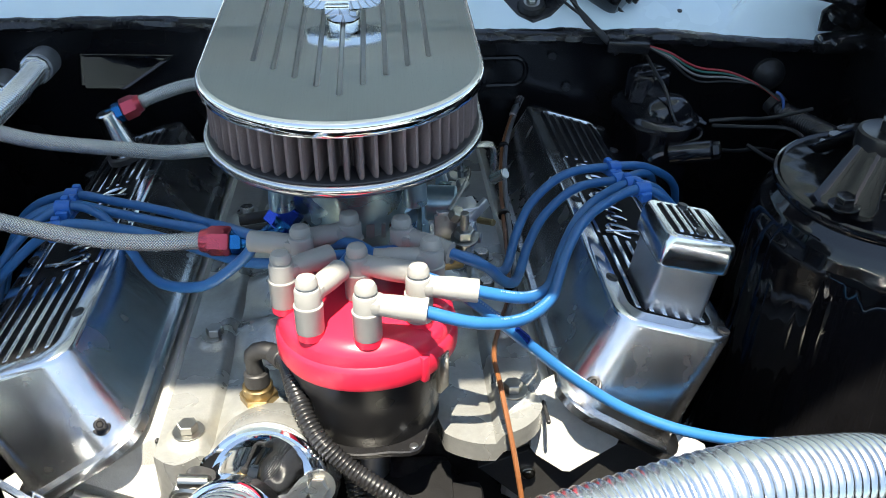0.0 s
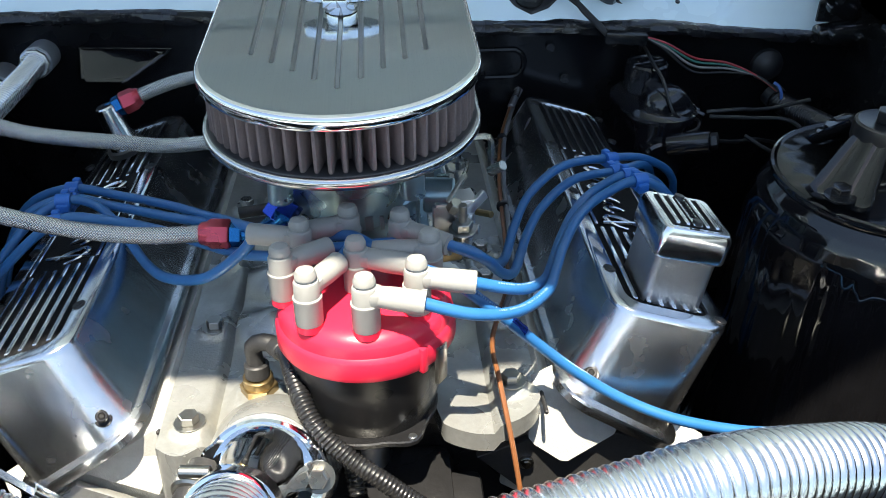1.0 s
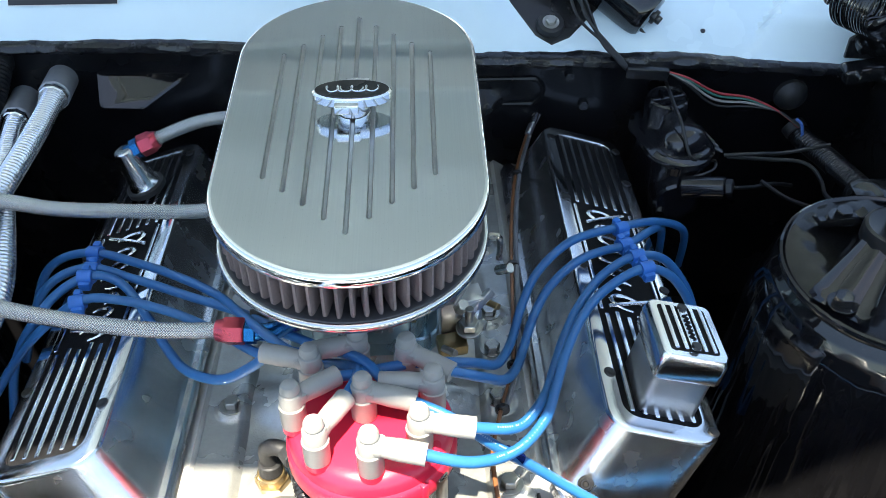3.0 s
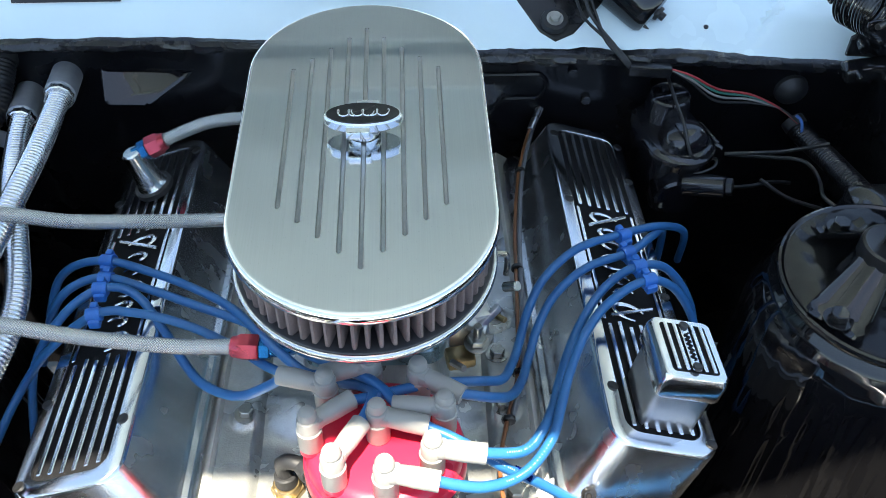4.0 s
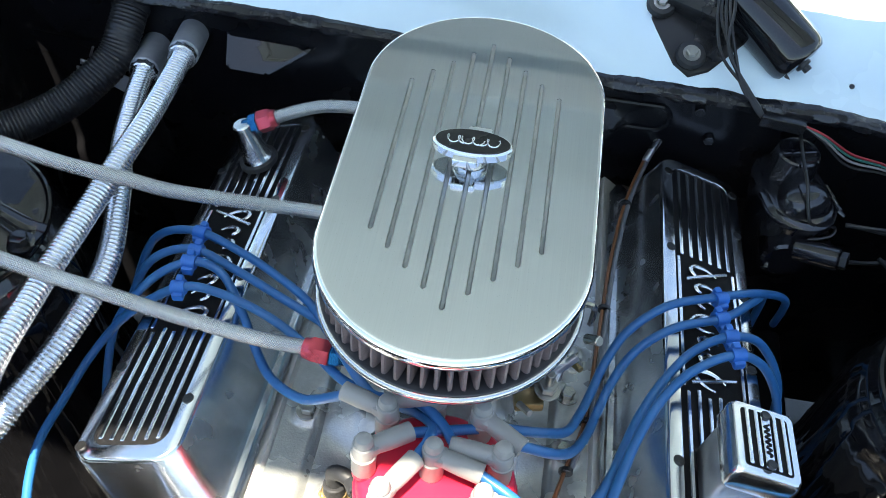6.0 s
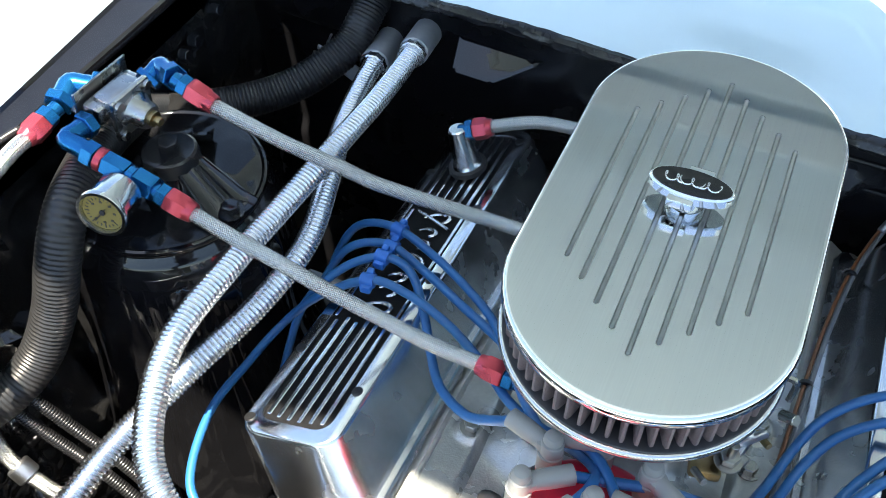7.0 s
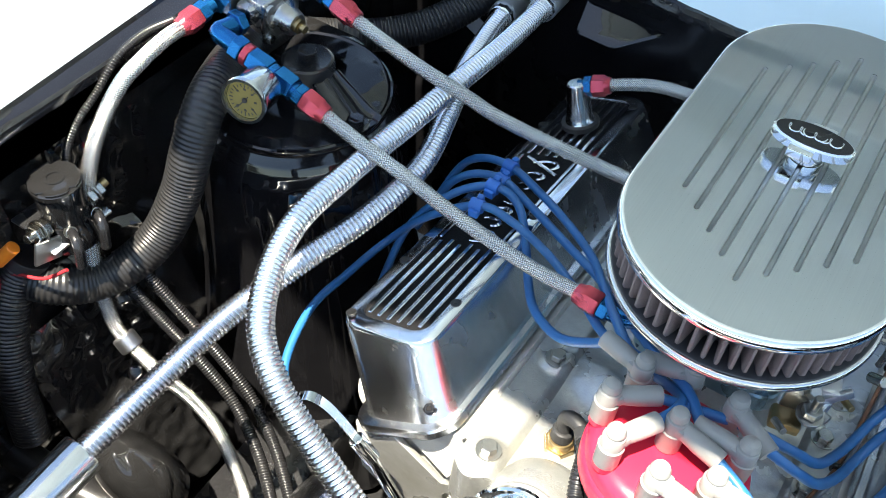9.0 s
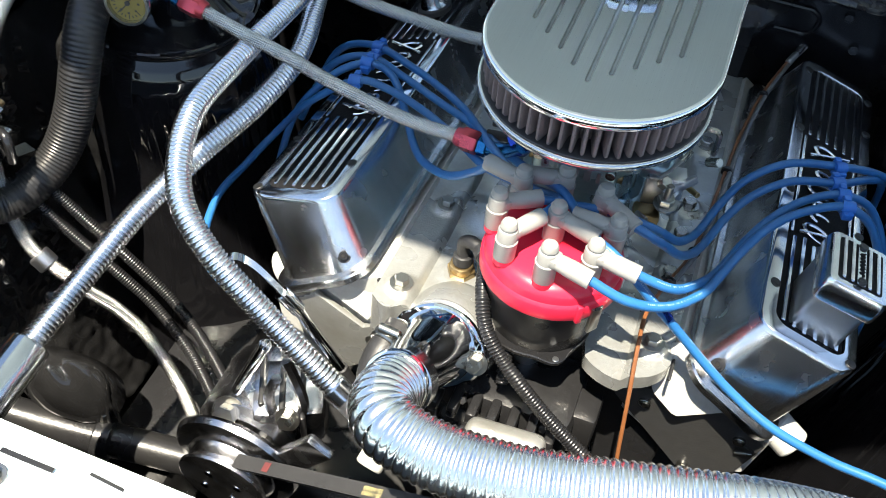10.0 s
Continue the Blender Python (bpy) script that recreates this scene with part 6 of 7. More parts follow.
# ---- front accessories ----
pump = thing("power_steering_pump", "chrome and black belt-driven pump with a pulley", "pump", (-0.25, -0.26, 0.55))
PM = Matrix.Translation((-0.230, -0.222, 0.622)) @ Matrix.Rotation(radians(90), 4, "X")
part("body", lathe([(0, -0.085), (0.045, -0.085), (0.055, -0.078), (0.058, -0.065), (0.058, 0.0), (0.050, 0.010), (0, 0.012)], 36, PM), DARK_CHROME, pump)
for k in range(3):
    part("case_rib", box(0.006, 0.060, 0.075, Matrix.Translation((-0.226 + 0.022 * k, -0.190, 0.652)) @ Matrix.Rotation(radians(25), 4, "Z"), 0.002), BLACK_SATIN, pump, "black case rib")
part("rear_case", box(0.075, 0.07, 0.06, Matrix.Translation((-0.200, -0.185, 0.655)) @ Matrix.Rotation(radians(25), 4, "Z"), 0.012), DARK_CHROME, pump)
part("bolt", bolt_geo((-0.245, -0.228, 0.668), (0, -0.8, 0.6), 0.012, 0.012), ZINC, pump, "zinc bolt")
part("bracket", box(0.03, 0.012, 0.11, Matrix.Translation((-0.165, -0.245, 0.665)) @ Matrix.Rotation(radians(35), 4, "Y"), 0.003), DARK_CHROME, pump)
part("fan_ring", lathe([(0.03, 0.020), (0.062, 0.020), (0.066, 0.022), (0.068, 0.026), (0.066, 0.032), (0.060, 0.036), (0.03, 0.036)], 40, PM), DARK_CHROME, pump, "bright pulley back ring")
part("link_rod", sweep([(-0.206, -0.205, 0.779), (-0.230, -0.206, 0.720), (-0.246, -0.207, 0.680)], 0.0062, 12), CHROME, pump, "chrome adjusting rod")
for q in (((-0.190, -0.200, 0.755), (-0.176, -0.205, 0.722), (-0.172, -0.208, 0.693), (-0.186, -0.212, 0.660), (-0.205, -0.214, 0.640)), ((-0.225, -0.214, 0.668), (-0.208, -0.222, 0.655), (-0.186, -0.226, 0.630), (-0.170, -0.228, 0.600)), ((-0.196, -0.210, 0.735), (-0.205, -0.214, 0.705), (-0.200, -0.218, 0.672))):
    part("bracket_strap", sweep(q, 0.0055, 6, 0.006), DARK_CHROME, pump, "dark chrome bracket strap")
for q in ((-0.182, -0.222, 0.690), (-0.207, -0.232, 0.648)):
    part("bracket_bolt", bolt_geo(q, (0.1, -0.8, 0.5), 0.008, 0.010), ZINC, pump, "zinc bolt")
pul = part("pulley", lathe([(0, 0.060), (0.044, 0.060), (0.0475, 0.058), (0.0480, 0.055), (0.042, 0.048), (0.0480, 0.041), (0.0485, 0.038), (0.030, 0.036), (0, 0.036)], 40, PM), DARK_CHROME, pump, "bright grooved pulley")
for k in range(4):
    a = math.pi / 2 * k + 0.5
    part("pulley_hole", rod(PM @ Vector((0.022 * math.cos(a), 0.022 * math.sin(a), 0.0598)), PM @ Vector((0.022 * math.cos(a), 0.022 * math.sin(a), 0.0610)), 0.004, 12), CHROME, pul)

belt = thing("drive_belt", "black ribbed drive belt with worn yellow print", "drive belt", (-0.05, -0.3, 0.6))
b0, b1 = Vector((-0.215, -0.270, 0.667)), Vector((0.05, -0.270, 0.752))
d = (b1 - b0).normalized()
side = Vector((0, -1, 0))
nrm = side.cross(d)
bg = Geo([p + side * (a * 0.0075) + nrm * c for p in (b0, b1) for a, c in ((-1, 0), (1, 0), (0.7, -0.008), (-0.7, -0.008))], [(0, 1, 5, 4), (1, 2, 6, 5), (2, 3, 7, 6), (3, 0, 4, 7), (3, 2, 1, 0), (4, 5, 6, 7)])
part("strand", bg, BLACK_RUBBER, belt)
bfont = bpy.data.curves.new("belt_number", "FONT")
bfont.body, bfont.size, bfont.extrude = "25-10283\n25-10283", 0.0052, 0.0001
bfont.align_x, bfont.align_y = "CENTER", "CENTER"
bt = new("belt_number", bfont)
bt.data.materials.append(YELLOW_MARK)
face_m = Matrix((-d, side, nrm)).transposed().to_4x4()
bt.matrix_world = Matrix.Translation(b0.lerp(b1, 0.54) + nrm * 0.0004) @ face_m
bt.parent = belt
bt.matrix_parent_inverse = placed(belt).inverted()
for k in (0.13,):
    part("print_bar", box(0.007, 0.010, 0.0003, Matrix.Translation(b0.lerp(b1, k) + nrm * 0.0003) @ face_m, 0), FADED_RED, belt, "faded red print", flat=True)

arm = thing("suspension_arm", "gloss black suspension arm and joint below the inner wing", "suspension arm", (-0.46, -0.17, 0.40))
bulge = []
for k in range(9):
    a = math.pi / 2 * k / 8
    bulge.append([(-0.475 + 0.062 * math.cos(a) * math.cos(q), -0.205 + 0.040 * math.cos(a) * math.sin(q) - 0.012 * math.sin(a), 0.535 + 0.075 * math.sin(a) + 0.006 * math.sin(3 * q)) for q in np.linspace(0, 2 * math.pi, 36, endpoint=False)])
part("joint", loft(bulge[:-1], True, True), BLACK_GLOSS, arm, angle=60)
part("link", sweep([(-0.500, -0.190, 0.50), (-0.440, -0.205, 0.585), (-0.425, -0.215, 0.545), (-0.420, -0.222, 0.48)], 0.010, 14, 0.01), BLACK_GLOSS, arm)

dip = thing("dipstick", "chrome engine dipstick with a looped handle", "dipstick", (-0.16, -0.14, 0.64))
def ribbon(points, across, width, thick=0.0012):
    """A flat strap along a smooth path."""
    path, _ = smooth_path(points, 0.004)
    across = Vector(across).normalized() * (width / 2)
    rows = []
    for k, p in enumerate(path):
        t = (path[min(k + 1, len(path) - 1)] - path[max(k - 1, 0)]).normalized()
        up = t.cross(across).normalized() * (thick / 2)
        rows.append([p + across + up, p - across + up, p - across - up, p + across - up])
    return loft(rows, True, True)


part("loop", ribbon([(-0.214, -0.143, 0.765), (-0.232, -0.147, 0.795), (-0.247, -0.151, 0.815), (-0.259, -0.156, 0.824), (-0.268, -0.162, 0.820), (-0.270, -0.166, 0.806), (-0.264, -0.167, 0.794), (-0.253, -0.164, 0.789)], (0.35, -0.85, 0.2), 0.011), CHROME, dip, "flat chrome strap handle")
part("cap", rod((-0.222, -0.144, 0.775), (-0.206, -0.141, 0.752), 0.0078, 16), CHROME, dip)
part("tube", sweep([(-0.208, -0.1415, 0.755), (-0.164, -0.139, 0.670), (-0.15, -0.137, 0.64)], 0.0056, 14), CHROME, dip)
part("tube_lower", sweep([(-0.165, -0.139, 0.672), (-0.14, -0.135, 0.61), (-0.12, -0.13, 0.54)], 0.0075, 14), BLACK_RUBBER, dip, "black lower tube")
pipe = thing("front_crossbar", "black painted round crossbar with a clamp", "crossbar", (-0.45, -0.25, 0.45))
part("bar", sweep([(-0.63, -0.266, 0.538), (-0.542, -0.258, 0.528), (-0.484, -0.247, 0.516), (-0.422, -0.236, 0.507), (-0.348, -0.222, 0.5), (-0.1, -0.19, 0.49)], 0.020, 24, 0.02), BLACK_SATIN, pipe)
part("clamp", rod((-0.4327, -0.2380, 0.5083), (-0.4113, -0.2340, 0.5057), 0.0245, 28), BLACK_SATIN, pipe, "black clamp band")
part("clamp_bolt", bolt_geo((-0.4260, -0.2240, 0.5290), (0, 0.2, 1), 0.008, 0.012, False), ZINC, pipe, "zinc clamp bolt")
nip = thing("drain_cock", "white nylon plug below the metal hose", "plug", (-0.09, -0.2, 0.64))
part("plug", rod((-0.092, -0.195, 0.668), (-0.098, -0.222, 0.654), 0.014, 20), NYLON, nip)
part("bolt", bolt_geo((-0.095, -0.195, 0.70), (-0.3, -0.8, 0.4), 0.008, 0.010), ZINC, nip, "zinc bolt")
for x, y in ((-0.335, -0.430), (-0.30, -0.425), (-0.22, -0.44)):
    b = thing("panel_bolt", "plated bolt on the front panel", "bolt", (x, y, 0.853), "panel bolts")
    part("head", bolt_geo((x, y, 0.853), (0, 0, 1), 0.007, 0.007), ZINC, b)
lat = thing("hood_latch_slot", "dark slots and small bracket in the front panel", "bracket", (-0.28, -0.41, 0.853))
part("slot", box(0.045, 0.004, 0.002, Matrix.Translation((-0.285, -0.405, 0.8535)), 0.0005, 1), BLACK_SATIN, lat)
part("slot", box(0.030, 0.0025, 0.002, Matrix.Translation((-0.222, -0.398, 0.8538)) @ Matrix.Rotation(radians(-4), 4, "Z"), 0.0005, 1), BLACK_SATIN, lat)
part("plate", box(0.075, 0.05, 0.003, Matrix.Translation((-0.170, -0.418, 0.8545)), 0.001, 1), SATIN, lat, "satin metal plate")
part("folded_lip", box(0.50, 0.006, 0.004, Matrix.Translation((-0.28, -0.3875, 0.8535)), 0.0015, 2), PAINT, lat, "pale blue folded lip")

# ---- right side and firewall ----
wm = thing("wiper_motor", "black wiper motor on a bracket on the cowl", "wiper motor", (0.25, 0.50, 0.88))
MA, MB = Vector((0.246, 0.545, 0.950)), Vector((0.331, 0.488, 0.901))
part("motor", lathe([(0, 0), (0.029, 0), (0.0325, 0.004), (0.0335, 0.012), (0.0335, 0.100), (0.0325, 0.107), (0.029, 0.112), (0.020, 0.1145), (0, 0.115)], 36, Matrix.Translation(MA) @ (MB - MA).to_track_quat("Z", "Y").to_matrix().to_4x4()), TOWER_BLACK, wm)
e = (MB - MA).normalized()
part("end_boss", rod(MB - e * 0.01, MB + e * 0.006, 0.009, 16).add(rod(MB + e * 0.006, MB + e * 0.012, 0.005, 12)), BLACK_SATIN, wm)
part("end_bolt", rod(MB + Vector((-0.010, -0.006, -0.020)) - e * 0.012, MB + Vector((-0.010, -0.006, -0.020)) + e * 0.004, 0.004, 10), BLACK_SATIN, wm)
part("gear_case", box(0.085, 0.06, 0.035, Matrix.Translation((0.215, 0.548, 0.930)) @ Matrix.Rotation(radians(-28), 4, "Z") @ Matrix.Rotation(radians(25), 4, "X"), 0.01), BLACK_SATIN, wm)
part("bracket", prism([(-0.055, 0.035), (-0.062, 0.012), (-0.028, -0.045), (-0.010, -0.058), (0.012, -0.048), (0.060, 0.005), (0.055, 0.04)], 0.0, 0.010, Matrix.Translation((0.221, 0.519, 0.897)) @ Matrix.Rotation(radians(26), 4, "X"), 0.002), BLACK_SATIN, wm)
for p in ((0.211, 0.486, 0.890), (0.172, 0.538, 0.916)):
    part("rubber_mount", lathe([(0, 0), (0.016, 0), (0.017, 0.003), (0.015, 0.009), (0.010, 0.010), (0.010, 0.007), (0, 0.007)], 24, Matrix.Translation(p) @ Matrix.Rotation(radians(26), 4, "X")), BLACK_RUBBER, wm, "rubber mount")
    part("mount_bolt", bolt_geo(Vector(p) + Vector((0, -0.003, 0.0075)), (0, -0.44, 0.9), 0.0065, 0.005), ZINC, wm, "bolt in the mount")
for k in range(5):
    o = (k - 2) * 0.004
    part("lead", sweep([(0.236 + o, 0.520, 0.957), (0.238 + o * 0.9, 0.500, 0.940 + o), (0.250 + o * math.cos(k * 2.1), 0.470, 0.912 + o * 0.6), (0.272 + o * 0.8 * math.sin(k * 1.7), 0.448, 0.886), (0.288 + o * 0.4, 0.436, 0.872), (0.300, 0.433, 0.858)], 0.0019, 6), BLACK_RUBBER, wm, "thin black lead")

conn = thing("wiring_harness", "black plug with coloured wires along the firewall", "wiring", (0.32, 0.43, 0.855))
part("plug", box(0.050, 0.014, 0.014, pose(0.320, 0.434, 0.858, 0, 4, -3), 0.002), BLACK_PLASTIC, conn, "black plug")
for k, (m, dz) in enumerate(((WIRE_RED, 0.0), (WIRE_GREEN, -0.004), (WIRE_WHITE, -0.010), (BLACK_RUBBER, -0.017))):
    part("coloured_wire", sweep([(0.343, 0.434, 0.858), (0.370, 0.431, 0.850 + dz * 0.5), (0.405, 0.428, 0.832 + dz), (0.445, 0.424, 0.826 + dz * 0.7), (0.480, 0.415, 0.812), (0.505, 0.405, 0.796)], 0.0015, 8), m, conn)
part("grommet", lathe([(0, 0), (0.021, 0), (0.020, 0.006), (0.014, 0.012), (0.008, 0.016), (0, 0.016)], 24, Matrix.Translation((0.508, 0.4585, 0.808)) @ Matrix.Rotation(radians(90), 4, "X")), BLACK_RUBBER, conn, "domed black grommet")
part("coloured_wire", sweep([(0.500, 0.408, 0.806), (0.507, 0.402, 0.80), (0.510, 0.395, 0.775)], 0.0019, 8), WIRE_LBLUE, conn)
loom("wiring_loom", "ribbed black loom by the shock tower", [(0.505, 0.425, 0.786), (0.513, 0.408, 0.779), (0.528, 0.352, 0.784), (0.534, 0.300, 0.794), (0.545, 0.255, 0.800), (0.575, 0.225, 0.810), (0.59, 0.2, 0.82)], 0.0135, 0.0045, "wiring loom", BLACK_PLASTIC, 0.0016)

mc = thing("brake_master_cylinder", "black painted brake master cylinder on the firewall", "master cylinder", (0.345, 0.40, 0.70))
RA, RB = Vector((0.346, 0.420)), Vector((0.357, 0.378))
axis_a = math.atan2(RB.y - RA.y, RB.x - RA.x)


def pot(r, z, n=18):
    """An oval round the two chambers."""
    out = []
    for c, a0 in ((RB, -90), (RA, 90)):
        for k in range(n + 1):
            a = axis_a + radians(a0 + 180 * k / n)
            out.append((c.x + r * math.cos(a), c.y + r * math.sin(a), z))
    return out


part("reservoir", loft([pot(r, z) for r, z in ((0.026, 0.700), (0.030, 0.715), (0.033, 0.745), (0.0355, 0.775), (0.0365, 0.786))], True, True), ENAMEL, mc)
part("cover_flange", loft([pot(r, z) for r, z in ((0.0385, 0.784), (0.0405, 0.7855), (0.0410, 0.789), (0.0400, 0.7925), (0.0370, 0.794), (0.0345, 0.7975), (0.030, 0.799))], True, True), ENAMEL, mc)
part("rear_lid", lathe([(0, 0.795), (0.0265, 0.795), (0.0275, 0.799), (0.0262, 0.803), (0.0258, 0.826), (0.0245, 0.8315), (0.0222, 0.8335), (0.0205, 0.8325), (0.0200, 0.8310), (0, 0.8312)], 36, Matrix.Translation((RA.x, RA.y, 0))), ENAMEL, mc)
dome_rows = []
for r, z in ((0.0300, 0.796), (0.0295, 0.801), (0.0275, 0.808), (0.0235, 0.8145), (0.0165, 0.8185), (0.008, 0.820)):
    dome_rows.append([(RB.x + r * (1 + 0.07 * math.cos(3 * a + 0.6)) * math.cos(a), RB.y + r * (1 + 0.07 * math.cos(3 * a + 0.6)) * math.sin(a), z) for a in np.linspace(0, 2 * math.pi, 42, endpoint=False)])
part("front_dome", loft(dome_rows, True, True), ENAMEL, mc)
part("lid_rib", box(0.040, 0.007, 0.003, pose(RA.x, RA.y, 0.8325, 0, 0, 15), 0.001, 1), ENAMEL, mc)
for k in range(5):
    part("cast_lug", box(0.007, 0.012, 0.005, pose(0.392 + 0.004 * k, 0.412 - 0.006 * k, 0.790 - 0.003 * k, 20, 30, 40 + 8 * k), 0.0015, 1), ENAMEL, mc)
part("push_boot", rod((0.350, 0.44, 0.752), (0.349, 0.458, 0.753), 0.034, 24), ENAMEL, mc)
part("bleed_screw", rod((0.338, 0.345, 0.735), (0.334, 0.332, 0.728), 0.006, 12), ENAMEL, mc)
part("bore", rod((0.352, 0.335, 0.742), (0.352, 0.45, 0.745), 0.026, 24), ENAMEL, mc)
part("outlet", rod((0.355, 0.335, 0.766), (0.398, 0.315, 0.779), 0.013, 20), ENAMEL, mc)
part("outlet_nut", hexagon((0.398, 0.315, 0.779), (0.405, 0.312, 0.781), 0.010), BLACK_SATIN, mc)
part("bail_wire", sweep([(0.343, 0.448, 0.835), (0.344, 0.440, 0.845), (0.346, 0.397, 0.840), (0.350, 0.366, 0.832), (0.358, 0.347, 0.806), (0.366, 0.345, 0.796), (0.382, 0.352, 0.790), (0.395, 0.357, 0.785), (0.394, 0.352, 0.778), (0.380, 0.347, 0.774), (0.364, 0.345, 0.772)], 0.0019, 8, 0.003), STEEL_DARK, mc, "dark bail wire")
for k, pts in enumerate(([(0.405, 0.312, 0.781), (0.430, 0.320, 0.775), (0.455, 0.328, 0.773), (0.482, 0.335, 0.764)], [(0.400, 0.348, 0.800), (0.435, 0.345, 0.803), (0.47, 0.35, 0.80), (0.52, 0.35, 0.81)],
                         [(0.41, 0.362, 0.787), (0.454, 0.357, 0.786), (0.490, 0.350, 0.787), (0.502, 0.335, 0.787), (0.503, 0.310, 0.787), (0.492, 0.275, 0.798), (0.500, 0.255, 0.80)], [(0.44, 0.325, 0.78), (0.47, 0.31, 0.765), (0.51, 0.30, 0.755)])):
    bl = thing("brake_line", "thin dark steel brake line by the master cylinder", "brake line", pts[0], "brake lines")
    part("pipe", sweep(pts, 0.0024, 8), STEEL_DARK, bl)

hinge = thing("spring_hinge", "black hinge with a coil spring beside the cowl", "hinge", (0.60, 0.42, 0.86))
S0, S1 = Vector((0.545, 0.458, 0.934)), Vector((0.564, 0.400, 0.944))
ax = (S1 - S0).normalized()
sx = ax.cross(Vector((0, 0, 1))).normalized()
sz = sx.cross(ax)
coil = [S0.lerp(S1, i / 280) + (sx * math.cos(i * 2 * math.pi / 20) + sz * math.sin(i * 2 * math.pi / 20)) * 0.0295 for i in range(281)]
coil = [coil[0] - sx * 0.004 - ax * 0.012, coil[0] - ax * 0.004] + coil + [S1 + sx * 0.012 + ax * 0.002, S1 - sx * 0.010 + ax * 0.003]
part("spring", sweep(coil, 0.0021, 8, 0.004), BLACK_GLOSS, hinge, "black coil spring")
part("hook_pin", rod(S1 + ax * 0.002 - sx * 0.004, S1 + ax * 0.012 + sx * 0.030, 0.0035, 12), BLACK_SATIN, hinge)
part("plate", prism([(-0.029, 0.0), (0.038, -0.004), (0.038, 0.070), (0.016, 0.046)], -0.002, 0.002, Matrix.Translation((0.567, 0.462, 0.951)) @ Matrix.Rotation(radians(90), 4, "X"), 0.0008), BLACK_SATIN, hinge)
part("arm", prism([(-0.010, -0.05), (0.010, -0.05), (0.012, 0.02), (0.010, 0.13), (-0.010, 0.13), (-0.012, 0.02)], -0.005, 0.005, Matrix.Translation((0.600, 0.452, 0.955)) @ Matrix.Rotation(radians(78), 4, "X") @ Matrix.Rotation(radians(-4), 4, "Z"), 0.003), BLACK_GLOSS, hinge)
part("bracket", prism([(-0.012, -0.024), (0.075, -0.030), (0.075, 0.014), (0.004, 0.012), (-0.012, 0.0)], -0.003, 0.003, Matrix.Translation((0.562, 0.440, 0.893)) @ Matrix.Rotation(radians(90), 4, "X"), 0.0012), BLACK_SATIN, hinge)
part("link", box(0.062, 0.026, 0.020, Matrix.Translation((0.572, 0.418, 0.864)) @ Matrix.Rotation(radians(-8), 4, "Y"), 0.006, 3), BLACK_GLOSS, hinge)
part("hooked_plate", prism([(0.0, 0.012), (0.006, 0.016), (0.040, 0.016), (0.040, -0.022), (0.012, -0.030), (0.004, -0.024), (0.008, -0.010)], -0.002, 0.002, Matrix.Translation((0.596, 0.402, 0.864)) @ Matrix.Rotation(radians(90), 4, "X"), 0.001), BLACK_GLOSS, hinge)
for x, z, r in ((0.562, 0.889, 0.0075), (0.583, 0.886, 0.0075), (0.556, 0.866, 0.006), (0.588, 0.862, 0.006)):
    part("pivot", lathe([(0, 0.0), (r, 0.0), (r, 0.016), (r * 0.8, 0.019), (r * 0.4, 0.0195), (0, 0.020)], 20, Matrix.Translation((x, 0.440 if z > 0.88 else 0.412, z)) @ Matrix.Rotation(radians(90), 4, "X")), BLACK_GLOSS, hinge)

label_m = Matrix.Translation((-0.339, 0.4865, 0.9635)) @ Matrix.Rotation(radians(57.8), 4, "X")
st = thing("service_sticker", "white and black service sticker on the cowl", "sticker", label_m.translation)
part("sheet", box(0.122, 0.064, 0.0006, label_m, 0.0001, 1), STICKER, st)
part("black_band", box(0.120, 0.015, 0.0004, label_m @ Matrix.Translation((0, -0.0235, 0.0007)), 0), STICKER_INK, st, "black band", flat=True)
rs = random.Random(4)
for col in (-0.031, 0.030):
    y = 0.029
    while y > -0.013:
        w = rs.uniform(0.025, 0.054)
        bold = rs.random() < 0.16
        part("print_line", box(w * (0.6 if bold else 1.0), 0.0012 if bold else 0.0007, 0.0003, label_m @ Matrix.Translation((col - 0.027 + w * (0.3 if bold else 0.5), y, 0.0006)), 0), STICKER_INK if bold else STICKER_GREY, st, flat=True)
        y -= rs.choice((0.0019, 0.0019, 0.0030))
for x, w in ((-0.042, 0.014), (-0.005, 0.016), (0.038, 0.026)):
    part("band_mark", box(w, 0.0055, 0.0003, label_m @ Matrix.Translation((x, -0.0225, 0.0010)), 0), STICKER, st, flat=True)

cap_line = thing("capillary_line", "brown and grey line with zip ties along the manifold", "line", (0.198, 0.46, 0.78))
line_path = [(0.198, 0.458, 0.784), (0.184, 0.430, 0.772), (0.165, 0.36, 0.768), (0.152, 0.27, 0.773), (0.146, 0.20, 0.775), (0.140, 0.12, 0.778), (0.134, 0.06, 0.782), (0.118, 0.00, 0.795), (0.107, -0.05, 0.806), (0.108, -0.09, 0.805), (0.114, -0.125, 0.775), (0.120, -0.150, 0.735), (0.126, -0.170, 0.69), (0.125, -0.178, 0.65)]
part("brown_wire", sweep(line_path, 0.0020, 8), COPPER, cap_line, "brown wire")
part("grey_line", sweep([(x + 0.005, y + 0.003, z + 0.001) for x, y, z in line_path[:8]], 0.0026, 8), GREY_WIRE, cap_line, "grey line")
part("pale_tip", rod((0.200, 0.462, 0.786), (0.186, 0.432, 0.774), 0.0042, 12), SATIN, cap_line, "pale tip")
for i in (2, 4, 6, 7):
    p = Vector(line_path[i]) + Vector((0.0025, 0.0015, 0))
    part("zip_tie", rod(p - Vector((0.001, 0.0022, 0)), p + Vector((-0.001, 0.0022, 0)), 0.0065, 12), BLACK_PLASTIC, cap_line, "black zip tie")
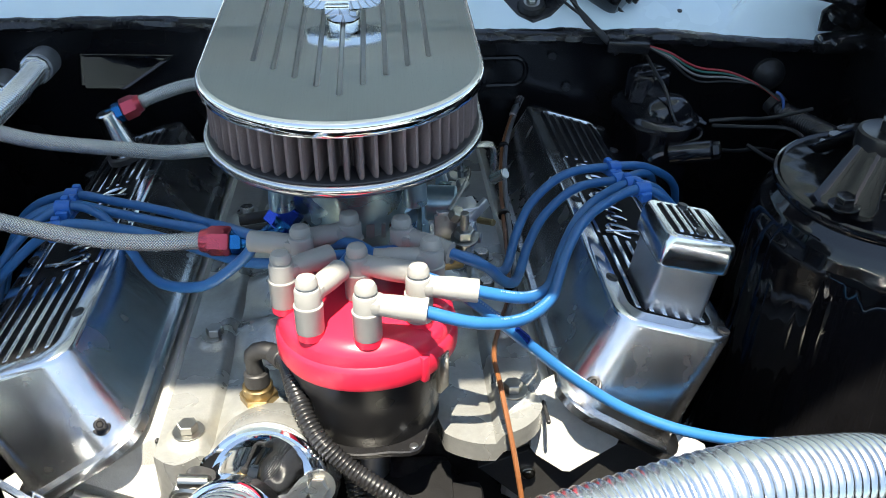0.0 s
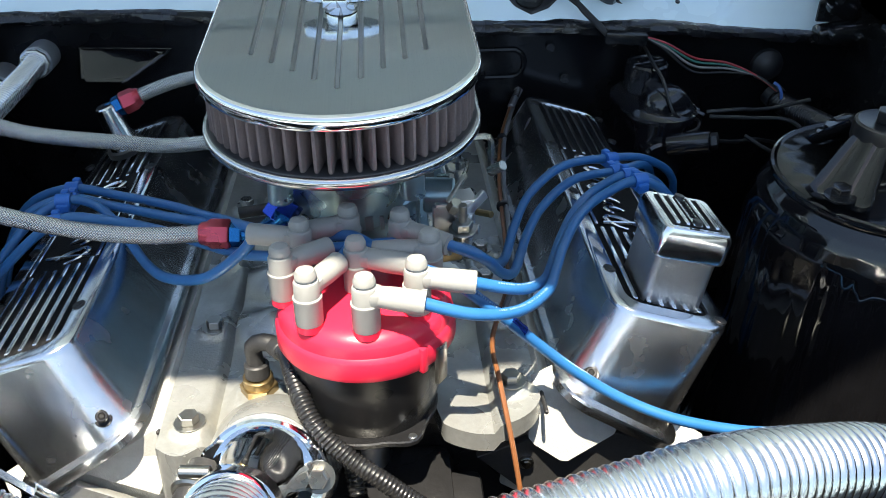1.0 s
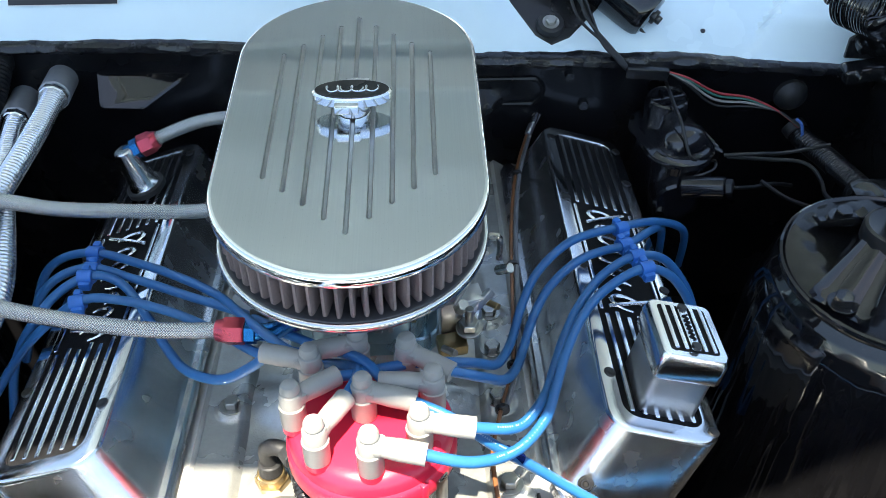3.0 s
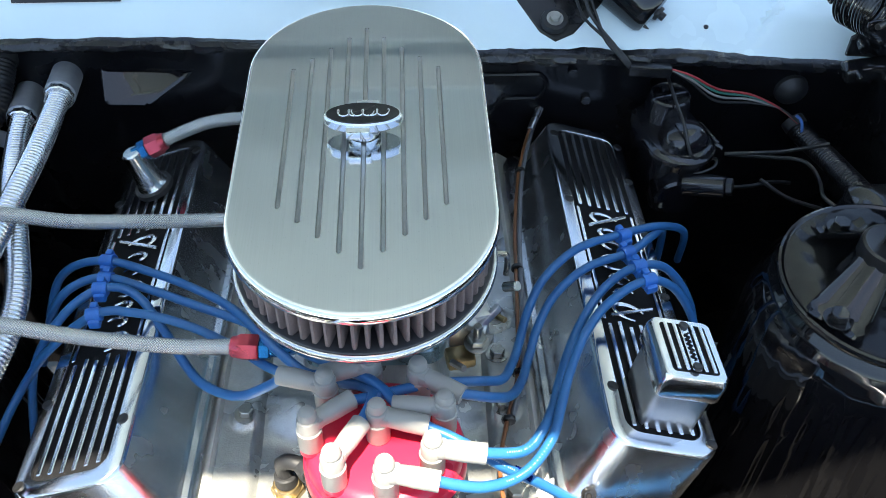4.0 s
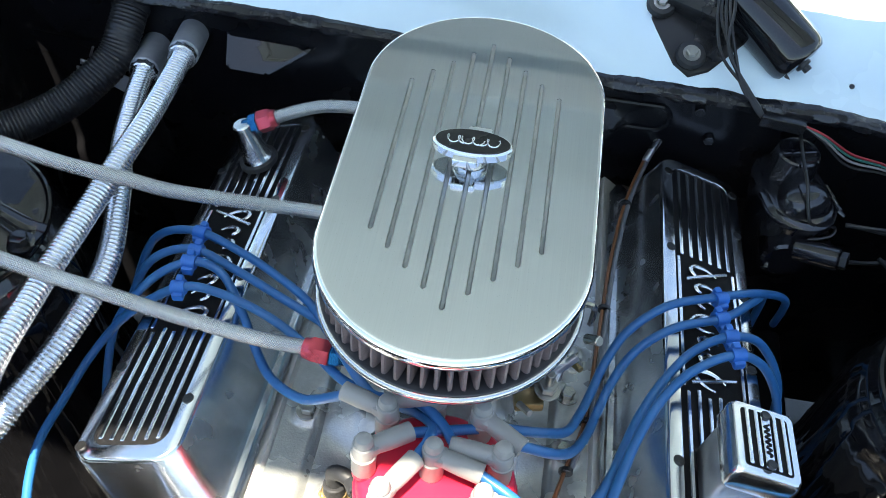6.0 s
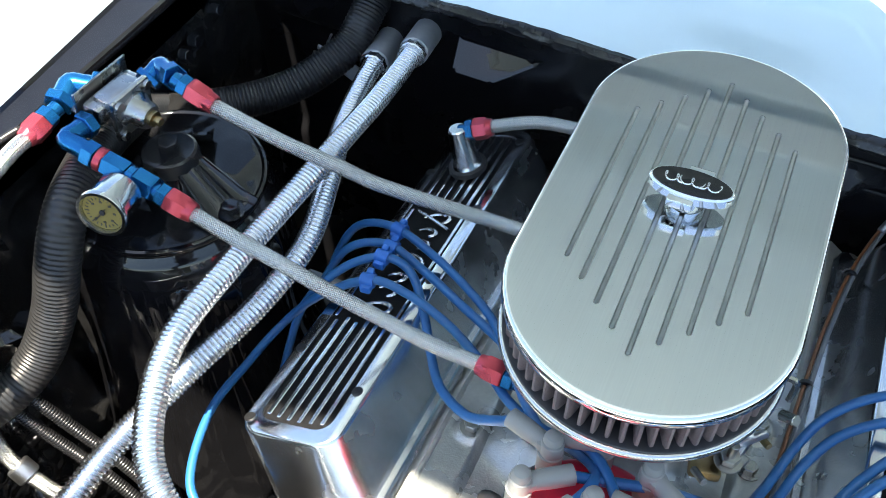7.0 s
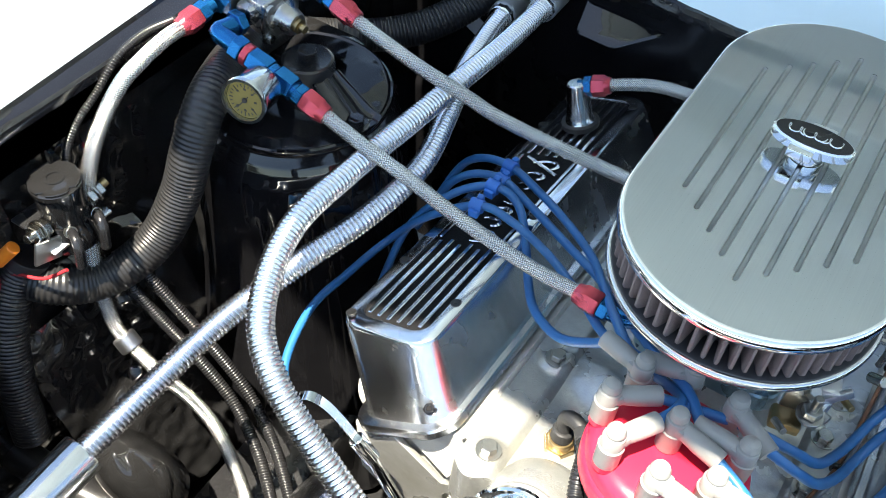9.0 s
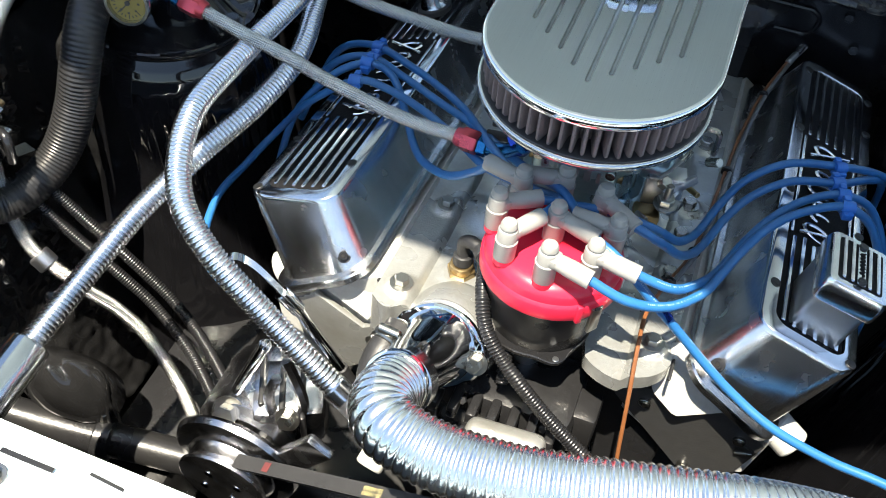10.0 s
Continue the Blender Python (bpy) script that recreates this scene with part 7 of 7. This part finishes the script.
for x, z in ((-0.10, 0.835), (0.255, 0.800), (0.31, 0.845), (0.235, 0.84), (0.125, 0.80)):
    g = thing("firewall_screw", "painted screw head on the firewall", "screw", (x, 0.45, z), "firewall screws")
    part("head", rod((x, 0.459, z), (x, 0.452, z), 0.006, 12), BLACK_SATIN, g)
hole = thing("body_plug", "small dark hole plug in the cowl", "plug", (0.393, 0.484, 0.886))
part("disc", rod((0.393, 0.484, cowl_z(0.393, 0.484) - 0.001), (0.393, 0.4835, cowl_z(0.393, 0.484) + 0.0012), 0.003, 12), BLACK_RUBBER, hole)

# ---- clips and tabs at the back corner ----
wc = thing("wiring_clip", "bent bright metal clip on the firewall", "clip", (-0.503, 0.452, 0.787))
for dx, dz, a, w in ((0.0, 0.0, 20, 0.016), (0.012, 0.006, -35, 0.012), (-0.008, -0.010, 60, 0.014), (0.006, -0.012, 5, 0.010)):
    part("leaf", box(w, 0.003, 0.009, Matrix.Translation((-0.503 + dx, 0.449 - 0.002 * abs(a) / 30, 0.787 + dz)) @ Matrix.Rotation(radians(a), 4, "Y") @ Matrix.Rotation(radians(a * 0.5), 4, "X"), 0.0008, 1), SATIN, wc, "bent metal leaf")
part("stem", rod((-0.497, 0.450, 0.797), (-0.487, 0.446, 0.816), 0.0016, 8), SATIN, wc)
tab = solid("body_tab", box(0.030, 0.004, 0.020, Matrix.Translation((-0.464, 0.449, 0.764)) @ Matrix.Rotation(radians(28), 4, "Y") @ Matrix.Rotation(radians(-25), 4, "X"), 0.001, 1), DULL_TUBE, "small grey metal tab on the firewall", "tab")
for y, z, r in ((0.323, 0.854, 0.008), (0.301, 0.849, 0.007), (0.371, 0.867, 0.007)):
    wb = thing("wing_bolt", "painted bolt with a small bright face on the inner wing", "bolt", (-0.60, y, z), "wing bolts")
    part("head", bolt_geo((-0.598, y, z), (1, 0, 0.15), r, 0.007), ENAMEL, wb)
    # small zinc disc on the face of each black bolt
    part("bright_face", rod((-0.5915, y, z + 0.001), (-0.5900, y, z + 0.0012), r * 0.6, 6), ZINC, wb, "small bright zinc face")
